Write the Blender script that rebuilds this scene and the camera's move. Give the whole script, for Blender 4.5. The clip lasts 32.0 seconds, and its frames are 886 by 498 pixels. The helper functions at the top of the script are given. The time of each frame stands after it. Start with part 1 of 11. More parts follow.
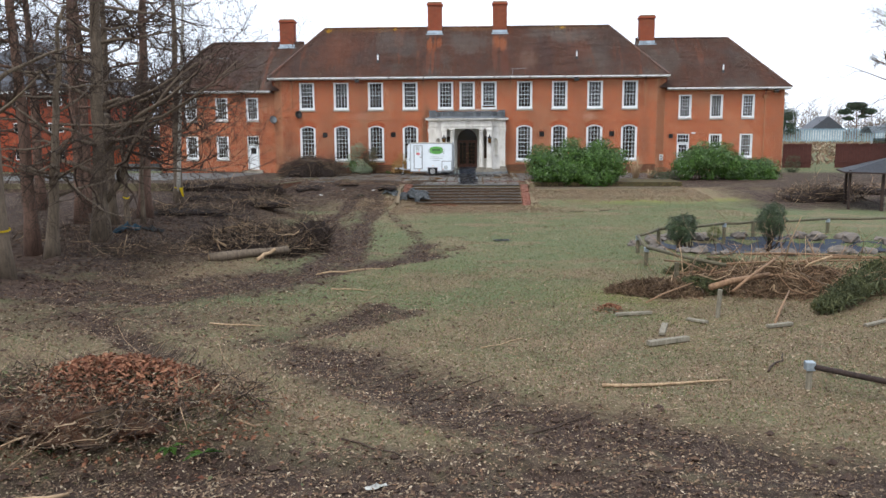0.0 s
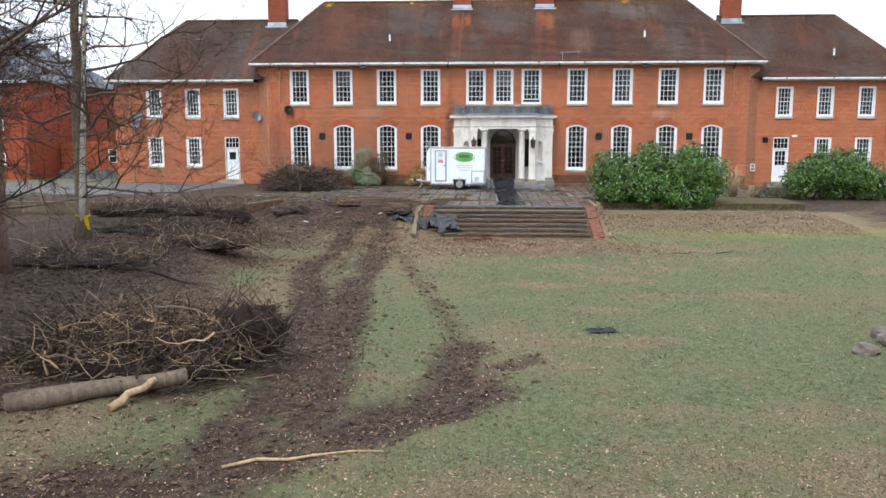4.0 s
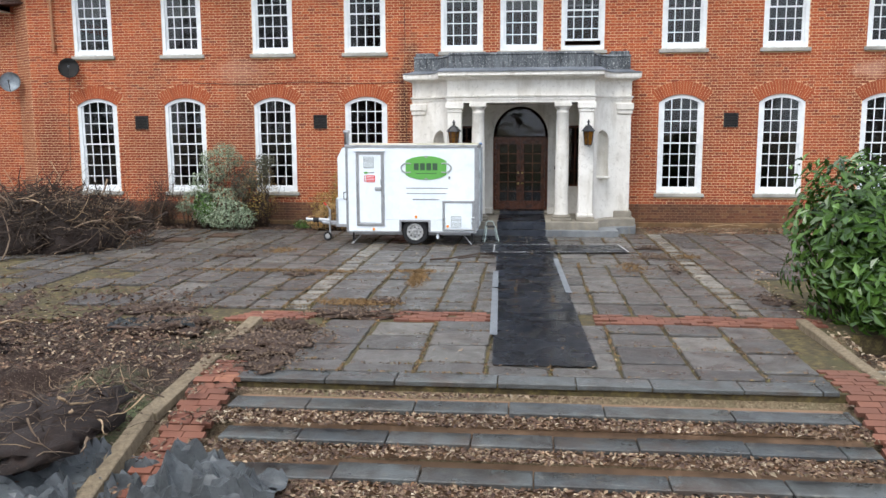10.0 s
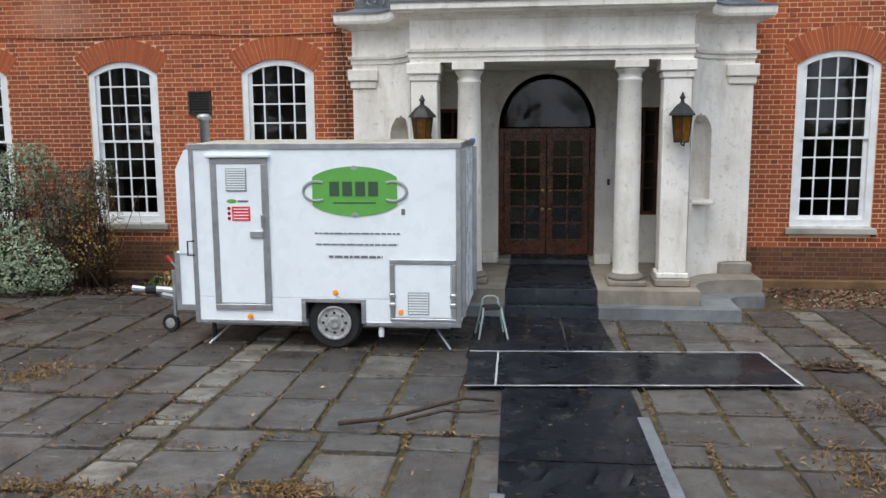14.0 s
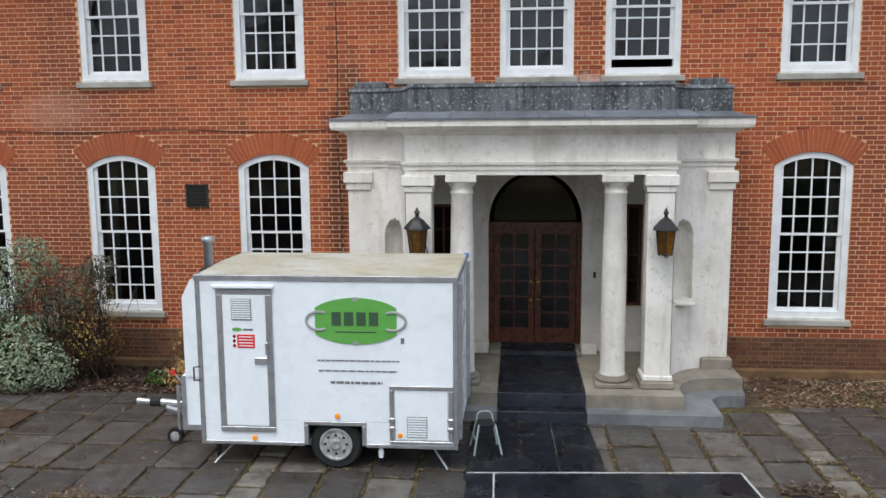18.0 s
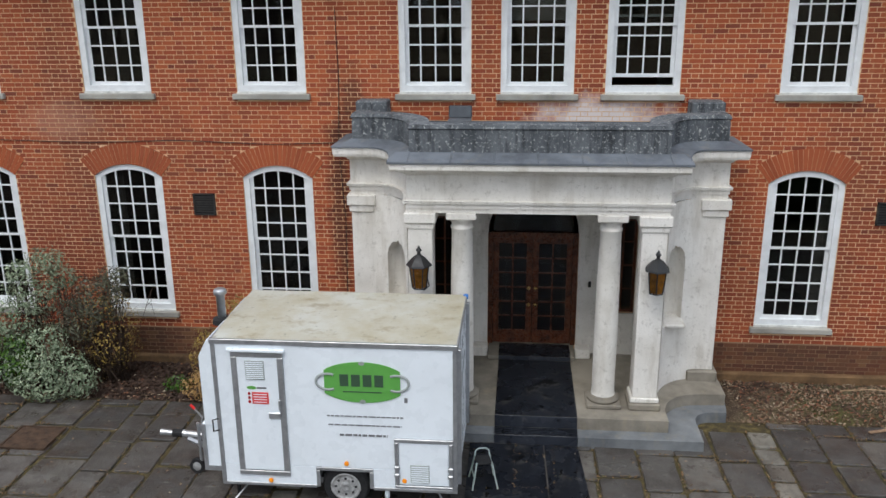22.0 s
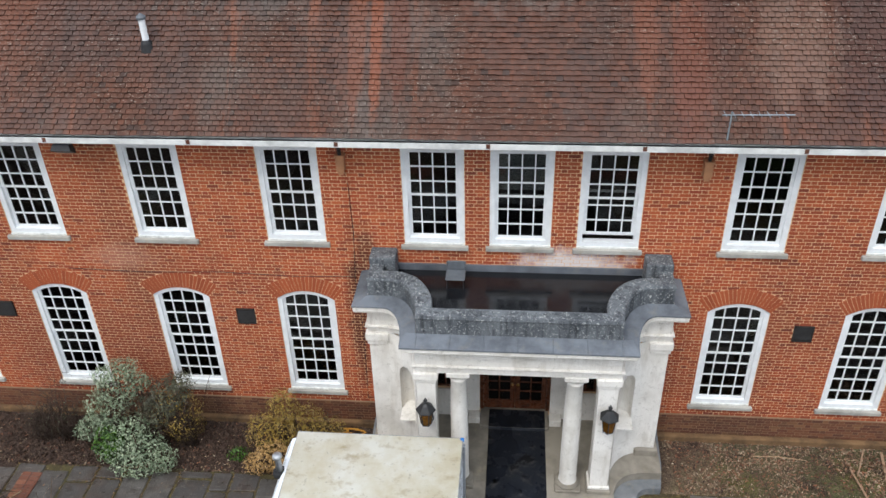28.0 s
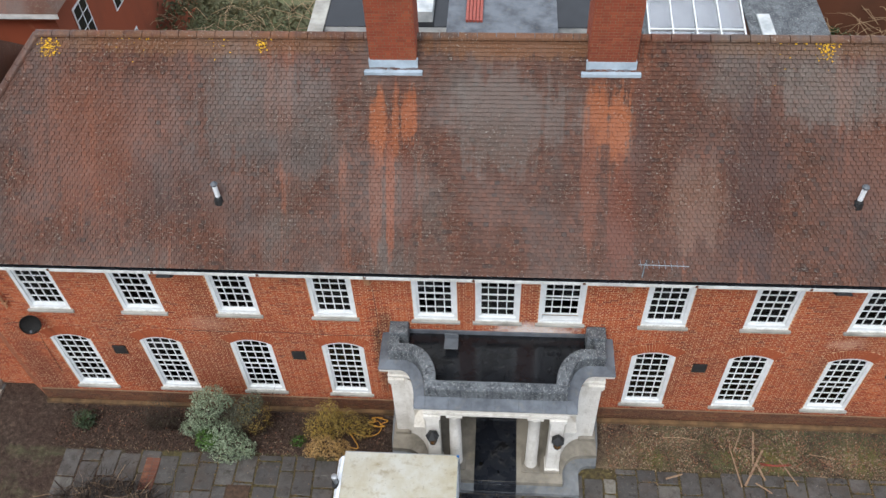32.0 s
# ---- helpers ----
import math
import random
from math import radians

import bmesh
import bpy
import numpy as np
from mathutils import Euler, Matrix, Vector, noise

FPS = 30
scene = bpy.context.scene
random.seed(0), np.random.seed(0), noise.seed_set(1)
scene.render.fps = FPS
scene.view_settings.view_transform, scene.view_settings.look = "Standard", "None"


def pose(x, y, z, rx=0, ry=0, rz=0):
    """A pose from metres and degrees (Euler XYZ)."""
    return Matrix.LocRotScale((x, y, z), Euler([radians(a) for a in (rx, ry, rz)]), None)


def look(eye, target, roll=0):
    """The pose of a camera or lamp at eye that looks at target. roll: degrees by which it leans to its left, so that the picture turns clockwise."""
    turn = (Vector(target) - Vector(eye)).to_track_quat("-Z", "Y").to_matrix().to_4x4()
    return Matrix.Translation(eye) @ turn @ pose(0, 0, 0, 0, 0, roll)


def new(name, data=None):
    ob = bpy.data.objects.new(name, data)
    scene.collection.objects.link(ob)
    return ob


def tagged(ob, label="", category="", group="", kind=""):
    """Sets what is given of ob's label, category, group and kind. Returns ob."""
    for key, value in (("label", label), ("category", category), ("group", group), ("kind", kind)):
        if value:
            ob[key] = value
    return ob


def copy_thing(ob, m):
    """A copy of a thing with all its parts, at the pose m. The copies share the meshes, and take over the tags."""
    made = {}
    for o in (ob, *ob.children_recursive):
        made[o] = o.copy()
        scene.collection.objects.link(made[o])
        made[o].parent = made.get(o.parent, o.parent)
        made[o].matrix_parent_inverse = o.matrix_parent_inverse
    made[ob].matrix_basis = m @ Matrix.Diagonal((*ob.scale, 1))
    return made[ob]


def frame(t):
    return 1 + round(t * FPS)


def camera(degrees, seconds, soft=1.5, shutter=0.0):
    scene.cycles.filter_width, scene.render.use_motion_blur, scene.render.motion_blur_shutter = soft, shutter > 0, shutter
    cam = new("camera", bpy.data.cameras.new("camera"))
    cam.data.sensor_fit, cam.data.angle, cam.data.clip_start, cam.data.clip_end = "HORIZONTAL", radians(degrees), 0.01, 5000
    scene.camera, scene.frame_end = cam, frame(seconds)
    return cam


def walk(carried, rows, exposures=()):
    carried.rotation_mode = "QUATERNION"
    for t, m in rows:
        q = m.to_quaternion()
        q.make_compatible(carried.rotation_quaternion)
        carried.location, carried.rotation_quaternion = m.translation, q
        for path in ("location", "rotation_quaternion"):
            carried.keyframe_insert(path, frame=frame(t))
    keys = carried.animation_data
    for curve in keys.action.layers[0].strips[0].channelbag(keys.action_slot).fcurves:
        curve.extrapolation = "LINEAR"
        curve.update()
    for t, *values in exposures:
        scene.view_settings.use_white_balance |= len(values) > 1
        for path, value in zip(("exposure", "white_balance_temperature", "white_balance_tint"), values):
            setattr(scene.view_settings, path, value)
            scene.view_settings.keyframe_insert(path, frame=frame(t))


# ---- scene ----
cam = camera(56.0, 32.0)
PATH = [
    (0, (1.316, -64.028, 3.1), (1.217, -62.05, 2.821), -0.3),
    (0.5, (1.228, -63.43, 3.191), (1.13, -61.451, 2.914), -0.3),
    (1, (1.067, -62.495, 3.239), (0.974, -60.517, 2.96), -0.3),
    (1.5, (0.822, -61.113, 3.276), (0.732, -59.135, 2.999), -0.3),
    (2, (0.505, -59.247, 3.351), (0.403, -57.268, 3.077), -0.3),
    (2.5, (0.145, -56.996, 3.487), (0.037, -55.018, 3.209), -0.3),
    (4.5, (-0.143, -48.082, 2.98), (-0.29, -46.106, 2.703), 0.1),
    (5, (0.228, -45.941, 2.92), (0.07, -43.967, 2.643), 0.1),
    (5.5, (0.685, -43.713, 2.903), (0.516, -41.74, 2.622), 0.0),
    (6, (1.107, -41.421, 2.933), (0.936, -39.448, 2.655), -0.0),
    (6.5, (1.275, -39.108, 2.98), (1.102, -37.136, 2.7), -0.1),
    (7, (1.146, -36.792, 3.01), (0.965, -34.821, 2.728), -0.1),
    (7.5, (0.86, -34.504, 2.989), (0.677, -32.532, 2.709), -0.1),
    (8, (0.56, -32.285, 2.92), (0.376, -30.314, 2.638), -0.1),
    (8.5, (0.311, -30.112, 2.821), (0.121, -28.141, 2.54), -0.1),
    (9, (0.178, -27.912, 2.735), (-0.012, -25.941, 2.452), -0.1),
    (9.5, (0.168, -25.649, 2.669), (-0.029, -23.679, 2.385), -0.2),
    (10, (0.167, -23.384, 2.641), (-0.03, -21.413, 2.358), -0.2),
    (10.5, (0.044, -21.131, 2.643), (-0.145, -19.163, 2.338), -0.3),
    (11, (-0.154, -18.848, 2.621), (-0.347, -16.88, 2.322), -0.2),
    (11.5, (-0.27, -16.513, 2.475), (-0.488, -14.547, 2.183), -0.2),
    (12, (-0.299, -14.18, 2.36), (-0.512, -12.214, 2.056), -0.3),
    (12.5, (-0.335, -13.039, 2.31), (-0.555, -11.074, 2.011), -0.2),
    (13, (-0.326, -13.173, 2.36), (-0.547, -11.205, 2.078), -0.4),
    (13.5, (-0.158, -13.238, 2.43), (-0.389, -11.273, 2.139), -0.4),
    (15.5, (-0.092, -13.576, 2.66), (-0.288, -11.607, 2.375), -0.4),
    (16, (-0.149, -13.58, 2.82), (-0.34, -11.609, 2.541), -0.4),
    (16.5, (-0.217, -13.582, 3.05), (-0.402, -11.611, 2.768), -0.4),
    (17, (-0.264, -13.578, 3.28), (-0.443, -11.605, 3.002), -0.4),
    (17.5, (-0.269, -13.569, 3.57), (-0.449, -11.596, 3.294), -0.4),
    (18, (-0.279, -13.56, 3.9), (-0.458, -11.588, 3.624), -0.4),
    (18.5, (-0.306, -13.561, 4.2), (-0.483, -11.587, 3.93), -0.4),
    (19, (-0.329, -13.572, 4.48), (-0.504, -11.597, 4.218), -0.4),
    (19.5, (-0.329, -13.588, 4.79), (-0.503, -11.612, 4.535), -0.4),
    (20, (-0.35, -13.602, 5.09), (-0.52, -11.625, 4.839), -0.4),
    (20.5, (-0.359, -13.601, 5.36), (-0.528, -11.623, 5.119), -0.4),
    (21, (-0.331, -13.583, 5.64), (-0.504, -11.614, 5.336), -0.4),
    (21.5, (-0.264, -13.548, 5.891), (-0.444, -11.603, 5.459), -0.4),
    (22, (-0.243, -13.518, 6.293), (-0.424, -11.613, 5.71), -0.5),
    (22.5, (-0.255, -13.507, 6.68), (-0.431, -11.646, 5.97), -0.6),
    (23, (-0.249, -13.524, 7.046), (-0.423, -11.71, 6.222), -0.7),
    (23.5, (-0.211, -13.539, 7.424), (-0.385, -11.779, 6.492), -0.8),
    (24, (-0.195, -13.54, 7.842), (-0.367, -11.844, 6.796), -0.9),
    (24.5, (-0.221, -13.521, 8.381), (-0.39, -11.832, 7.323), -1.0),
    (25, (-0.24, -13.504, 9.043), (-0.405, -11.819, 7.979), -1.1),
    (25.5, (-0.238, -13.477, 9.813), (-0.404, -11.792, 8.748), -1.3),
    (26, (-0.216, -13.449, 10.595), (-0.383, -11.767, 9.525), -1.4),
    (26.5, (-0.188, -13.425, 11.356), (-0.355, -11.743, 10.288), -1.5),
    (28.5, (-0.164, -13.442, 14.424), (-0.322, -11.796, 13.3), -1.7),
    (29, (-0.131, -13.368, 15.582), (-0.285, -11.791, 14.362), -2.0),
    (29.5, (-0.115, -13.329, 16.689), (-0.267, -11.825, 15.379), -2.2),
    (30, (-0.104, -13.32, 17.74), (-0.251, -11.892, 16.348), -2.4),
    (30.5, (-0.084, -13.297, 18.786), (-0.225, -11.952, 17.313), -2.6),
    (31, (-0.056, -13.248, 19.914), (-0.192, -11.933, 18.413), -2.7),
    (31.5, (-0.048, -13.183, 21.219), (-0.181, -11.872, 19.715), -2.8),
    (32, (-0.075, -13.135, 22.725), (-0.202, -11.824, 21.22), -2.8),
]
EXPOSURES = [(0, 0.53), (3, 0.68), (5, 0.9), (9, 0.96), (11.5, 0.65), (13, 0.46), (16, 0.38), (20, 0.28), (22, 0.2), (24, 0.26), (26, 0.42), (29, 0.56), (32, 0.48)]
walk(cam, [(t, look(eye, target, roll)) for t, eye, target, roll in PATH], EXPOSURES)

# ---- world, sun, exposure ----
world = bpy.data.worlds.new("overcast_sky")
scene.world = world
world.use_nodes = True
wn, wl = world.node_tree.nodes, world.node_tree.links
sky = wn.new("ShaderNodeTexSky")
sky.sky_type = "NISHITA"
sky.sun_disc = False
sky.sun_elevation, sky.sun_rotation = radians(48), radians(205)
sky.air_density, sky.dust_density = 1.0, 3.0
veil = wn.new("ShaderNodeMix")
veil.data_type = "RGBA"
veil.inputs["Factor"].default_value = 0.86
veil.inputs["B"].default_value = (8.2, 9.0, 10.4, 1)
wl.new(sky.outputs["Color"], veil.inputs["A"])
wl.new(veil.outputs["Result"], wn["Background"].inputs["Color"])
wn["Background"].inputs["Strength"].default_value = 0.12

sun = new("sun", bpy.data.lights.new("sun", "SUN"))
sun.data.energy, sun.data.angle, sun.data.color = 1.4, radians(30), (1.0, 0.98, 0.95)
sun.matrix_world = look((0, 0, 40), (9, 22, 0))


# ---- materials ----
def lin(r, g, b):
    """Linear colour from 0..255 screen values."""
    return tuple(((c / 255 + 0.055) / 1.055) ** 2.4 if c > 10 else c / 255 / 12.92 for c in (r, g, b)) + (1.0,)


class Mat:
    """A node material in a few calls; world position is the texture space."""

    def __init__(self, name, rough=0.8, metal=0.0, spec=0.4):
        self.m = bpy.data.materials.new(name)
        self.m.use_nodes = True
        self.n, self.l = self.m.node_tree.nodes, self.m.node_tree.links
        self.b = self.n["Principled BSDF"]
        self.b.inputs["Roughness"].default_value = rough
        self.b.inputs["Metallic"].default_value = metal
        self.b.inputs["Specular IOR Level"].default_value = spec
        self.geo = self.n.new("ShaderNodeNewGeometry")

    def link(self, value, socket):
        if isinstance(value, (int, float)):
            socket.default_value = value
        elif isinstance(value, tuple):
            socket.default_value = value
        else:
            self.l.new(value, socket)

    def pos(self, sx=1.0, sy=1.0, sz=1.0):
        mp = self.n.new("ShaderNodeMapping")
        mp.inputs["Scale"].default_value = (sx, sy, sz)
        self.l.new(self.geo.outputs["Position"], mp.inputs["Vector"])
        return mp.outputs["Vector"]

    def noise(self, scale, detail=4.0, rough=0.55, at=None, distort=0.0):
        t = self.n.new("ShaderNodeTexNoise")
        self.l.new(at or self.geo.outputs["Position"], t.inputs["Vector"])
        t.inputs["Scale"].default_value, t.inputs["Detail"].default_value = scale, detail
        t.inputs["Roughness"].default_value, t.inputs["Distortion"].default_value = rough, distort
        return t.outputs["Fac"]

    def cells(self, scale, at=None, out="Distance"):
        t = self.n.new("ShaderNodeTexVoronoi")
        self.l.new(at or self.geo.outputs["Position"], t.inputs["Vector"])
        t.inputs["Scale"].default_value = scale
        return t.outputs[out]

    def ramp(self, fac, *stops):
        r = self.n.new("ShaderNodeValToRGB")
        e = r.color_ramp.elements
        while len(e) < len(stops):
            e.new(0.5)
        for k, (p, c) in zip(e, stops):
            k.position, k.color = p, (c if isinstance(c, tuple) else (c, c, c, 1.0))
        self.link(fac, r.inputs["Fac"])
        return r.outputs["Color"]

    def mix(self, fac, a, b, kind="MIX"):
        x = self.n.new("ShaderNodeMix")
        x.data_type, x.blend_type = "RGBA", kind
        self.link(fac, x.inputs["Factor"])
        self.link(a, x.inputs["A"])
        self.link(b, x.inputs["B"])
        return x.outputs["Result"]

    def math(self, op, a, b=0.0, clamp=False):
        x = self.n.new("ShaderNodeMath")
        x.operation, x.use_clamp = op, clamp
        self.link(a, x.inputs[0])
        self.link(b, x.inputs[1])
        return x.outputs[0]

    def piece(self):
        """One random value for each loose piece, whether an object or an island of a joined mesh."""
        o = self.n.new("ShaderNodeObjectInfo")
        return self.math("FRACT", self.math("ADD", o.outputs["Random"], self.geo.outputs["Random Per Island"]))

    def attr(self, name):
        a = self.n.new("ShaderNodeAttribute")
        a.attribute_name = name
        return a.outputs["Fac"]

    def bump(self, height, strength=0.4, distance=0.01):
        b = self.n.new("ShaderNodeBump")
        b.inputs["Strength"].default_value, b.inputs["Distance"].default_value = strength, distance
        self.link(height, b.inputs["Height"])
        self.l.new(b.outputs["Normal"], self.b.inputs["Normal"])

    def done(self, colour, rough=None):
        self.link(colour, self.b.inputs["Base Color"])
        if rough is not None:
            self.link(rough, self.b.inputs["Roughness"])
        return self.m


def plain(name, colour, rough=0.6, metal=0.0, vary=0.15, scale=6.0, bump=0.1):
    """A painted, plastic or metal surface with slight mottling and dirt."""
    m = Mat(name, rough, metal)
    dark = tuple(c * (1 - vary * 1.6) for c in colour[:3]) + (1.0,)
    light = tuple(min(1, c * (1 + vary * 0.5)) for c in colour[:3]) + (1.0,)
    c = m.ramp(m.noise(scale, 6, 0.65), (0.3, dark), (0.62, light))
    if bump:
        m.bump(m.noise(scale * 12, 3), bump, 0.004)
    return m.done(c, m.ramp(m.noise(scale * 3, 3), (0.3, max(0.05, rough - 0.12)), (0.7, min(1, rough + 0.12))))


def brick_material(name, colours, dirt, amount, marks=()):
    m = Mat(name, 0.88)
    p = m.piece()
    c = m.ramp(p, *[(i / (len(colours) - 1), lin(*k)) for i, k in enumerate(colours)])
    c = m.mix(m.math("MULTIPLY", m.noise(60, 5, 0.7), 0.5), c, lin(96, 44, 28))
    stain = m.ramp(m.noise(0.35, 5, 0.6, m.pos(1.0, 1.0, 0.45)), (0.46, 0.0), (0.72, amount))
    c = m.mix(stain, c, lin(*dirt))
    pale = m.ramp(m.noise(1.1, 6, 0.65), (0.62, 0.0), (0.75, 0.35))
    c = m.mix(pale, c, lin(192, 136, 98))
    for (x, z), (rx, rz), tone, most in marks:
        v = m.n.new("ShaderNodeVectorMath")
        v.operation = "DISTANCE"
        m.l.new(m.pos(1 / rx, 0.0, 1 / rz), v.inputs[0])
        v.inputs[1].default_value = (x / rx, 0, z / rz)
        near = m.math("ADD", v.outputs["Value"], m.math("MULTIPLY", m.math("SUBTRACT", m.noise(3.5, 5, 0.65), 0.5), 1.6))
        c = m.mix(m.ramp(near, (0.35, most), (1.0, 0.0)), c, lin(*tone))
    m.bump(m.noise(90, 4, 0.7), 0.35, 0.004)
    return m.done(c)


M = {}
M["brick"] = brick_material("red_brick", [(148, 68, 41), (181, 90, 51), (169, 80, 46), (196, 105, 62), (155, 70, 46), (188, 98, 56), (126, 60, 43)], (92, 52, 38), 0.65, (((1.0, 4.4), (1.35, 0.42), (216, 206, 200), 0.95), ((1.55, 5.0), (0.18, 0.7), (196, 176, 168), 0.6), ((-3.25, 3.0), (0.28, 2.4), (54, 34, 26), 0.75), ((-13.7, 1.9), (0.7, 2.6), (104, 46, 28), 0.8), ((13.35, 2.3), (0.5, 2.4), (108, 50, 32), 0.7), ((-3.0, 4.7), (0.25, 0.7), (70, 44, 32), 0.7), ((-8.0, 4.3), (0.9, 0.4), (196, 150, 128), 0.3), ((-9.3, 1.9), (3.6, 1.6), (112, 54, 36), 0.55), ((-17.5, 1.2), (3.5, 1.2), (112, 54, 36), 0.4), ((8.5, 0.9), (4.0, 0.8), (112, 54, 36), 0.4), ((9.2, 4.2), (0.6, 0.3), (196, 150, 128), 0.5)))
M["brick_base"] = brick_material("plinth_brick", [(88, 56, 40), (104, 66, 46), (116, 78, 52), (80, 56, 42), (130, 96, 64)], (70, 50, 36), 0.7)
M["brick_rub"] = brick_material("rubbed_brick", [(168, 85, 50), (182, 95, 56), (174, 89, 52), (158, 79, 46)], (126, 66, 42), 0.4)
M["brick_corner"] = brick_material("corner_brick", [(150, 88, 58), (162, 100, 66), (140, 80, 54), (170, 110, 74), (128, 70, 48)], (112, 66, 46), 0.5)
M["brick_path"] = brick_material("path_brick", [(116, 72, 56), (130, 85, 66), (102, 65, 52), (122, 78, 60)], (80, 62, 50), 0.7)
M["brick_stack"] = brick_material("chimney_brick", [(138, 66, 44), (156, 78, 50), (146, 70, 48), (166, 88, 58)], (92, 54, 42), 0.6)


def mortar(name, a, b):
    m = Mat(name, 0.95)
    c = m.ramp(m.noise(3, 6, 0.6), (0.3, lin(*a)), (0.7, lin(*b)))
    m.bump(m.noise(140, 3), 0.4, 0.003)
    return m.done(c)


M["mortar"] = mortar("mortar", (202, 162, 122), (228, 194, 156))
M["mortar_dark"] = mortar("dark_mortar", (110, 88, 68), (136, 108, 84))


def tile_material():
    m = Mat("roof_tile", 0.8)
    p = m.piece()
    c = m.ramp(p, (0.0, lin(68, 43, 32)), (0.25, lin(85, 52, 37)), (0.5, lin(75, 47, 34)), (0.75, lin(92, 56, 40)), (0.93, lin(78, 50, 37)), (1.0, lin(56, 40, 33)))
    grey = m.ramp(m.noise(0.33, 6, 0.65, m.pos(1.0, 0.6, 0.6)), (0.47, 0.0), (0.6, 0.75))
    c = m.mix(grey, c, m.ramp(p, (0.0, lin(74, 65, 59)), (0.5, lin(94, 84, 76)), (1.0, lin(82, 70, 62))))
    dark = m.ramp(m.noise(0.42, 6, 0.7, m.pos(1.0, 0.35, 0.35)), (0.52, 0.0), (0.62, 0.75))
    c = m.mix(dark, c, m.ramp(p, (0.0, lin(56, 41, 35)), (1.0, lin(76, 54, 44))))
    rust = m.ramp(m.noise(0.8, 6, 0.7, m.pos(1.8, 0.16, 0.16)), (0.57, 0.0), (0.66, 0.5))
    c = m.mix(rust, c, lin(132, 74, 46))
    streak = m.math("ADD", m.math("MULTIPLY", m.noise(1.0, 6, 0.7, m.pos(5.0, 0.22, 0.22)), 0.6), m.math("MULTIPLY", m.noise(4.0, 6, 0.75), 0.4))
    for (x, z), (rx, rz), tone, most in ROOF_MARKS:
        v = m.n.new("ShaderNodeVectorMath")
        v.operation = "DISTANCE"
        m.l.new(m.pos(1 / rx, 0.0, 1 / rz), v.inputs[0])
        v.inputs[1].default_value = (x / rx, 0, z / rz)
        near = m.math("ADD", v.outputs["Value"], m.math("MULTIPLY", m.math("SUBTRACT", streak, 0.5), 3.2))
        c = m.mix(m.ramp(near, (0.62, most * 0.9), (0.95, 0.0)), c, lin(*tone))
    lichen = m.ramp(m.noise(26.0, 5, 0.85, m.pos(0.7, 1.0, 1.0)), (0.585, 0.0), (0.625, 0.85))
    c = m.mix(m.math("MULTIPLY", lichen, m.ramp(m.noise(0.6, 6, 0.7), (0.42, 0.1), (0.58, 1.0))), c, lin(168, 162, 150))
    soot = m.ramp(m.noise(17.0, 5, 0.8), (0.55, 0.0), (0.64, 0.6))
    c = m.mix(soot, c, lin(50, 38, 33))
    m.bump(m.noise(70, 4), 0.4, 0.005)
    return m.done(c, m.ramp(m.noise(0.6, 4), (0.4, 0.5), (0.6, 0.85)))


# washed and sooty places on the front slope: (x, z), half sizes, tone, strength
ROOF_MARKS = (
    ((-7.0, 11.15), (5.0, 0.3), (108, 72, 44), 0.7), ((0.2, 11.15), (3.0, 0.34), (112, 74, 44), 0.75), ((7.5, 11.15), (4.0, 0.26), (104, 74, 50), 0.6),
    ((-2.95, 9.8), (0.26, 0.8), (142, 80, 46), 0.95), ((-2.55, 9.7), (0.12, 0.9), (136, 76, 44), 0.9), ((-2.2, 9.9), (0.24, 0.6), (140, 78, 45), 0.95), ((-2.62, 8.6), (0.16, 1.5), (124, 68, 42), 0.85), ((-2.2, 8.7), (0.2, 1.2), (92, 52, 36), 0.85), ((-3.0, 8.5), (0.2, 1.2), (112, 64, 42), 0.7),
    ((2.2, 9.9), (0.3, 0.7), (140, 80, 47), 0.95), ((2.75, 9.7), (0.32, 0.8), (144, 82, 48), 0.95), ((2.1, 8.7), (0.24, 1.4), (108, 62, 42), 0.8), ((2.85, 8.3), (0.4, 1.3), (98, 54, 37), 0.85), ((3.3, 9.4), (0.3, 1.6), (76, 48, 38), 0.7),
    ((0.1, 9.9), (1.8, 1.0), (98, 90, 83), 0.6), ((-5.6, 9.9), (2.4, 1.2), (88, 80, 74), 0.6), ((-5.4, 9.3), (1.4, 0.4), (62, 50, 44), 0.6), ((5.9, 8.9), (0.8, 2.0), (62, 40, 34), 0.75),
    ((-9.8, 9.3), (2.0, 1.7), (110, 64, 44), 0.5), ((4.5, 8.5), (0.9, 0.9), (112, 86, 72), 0.6), ((-8.0, 8.7), (1.5, 0.8), (66, 50, 44), 0.5), ((7.6, 10.4), (1.8, 0.7), (106, 98, 90), 0.55), ((8.6, 9.2), (1.0, 1.0), (112, 68, 48), 0.4),
)
M["tile"] = tile_material()


def stone_material(name, base, dark, green=0.25):
    m = Mat(name, 0.8)
    c = m.ramp(m.noise(1.4, 6, 0.62), (0.3, lin(*dark)), (0.6, lin(*base)))
    c = m.mix(m.ramp(m.noise(5.0, 5, 0.6, m.pos(1, 1, 0.25)), (0.55, 0.0), (0.75, green)), c, lin(150, 140, 116))
    c = m.mix(m.ramp(m.noise(38, 4, 0.7), (0.58, 0.0), (0.74, 0.35)), c, lin(140, 132, 120))
    m.bump(m.noise(60, 5, 0.65), 0.25, 0.004)
    return m.done(c)


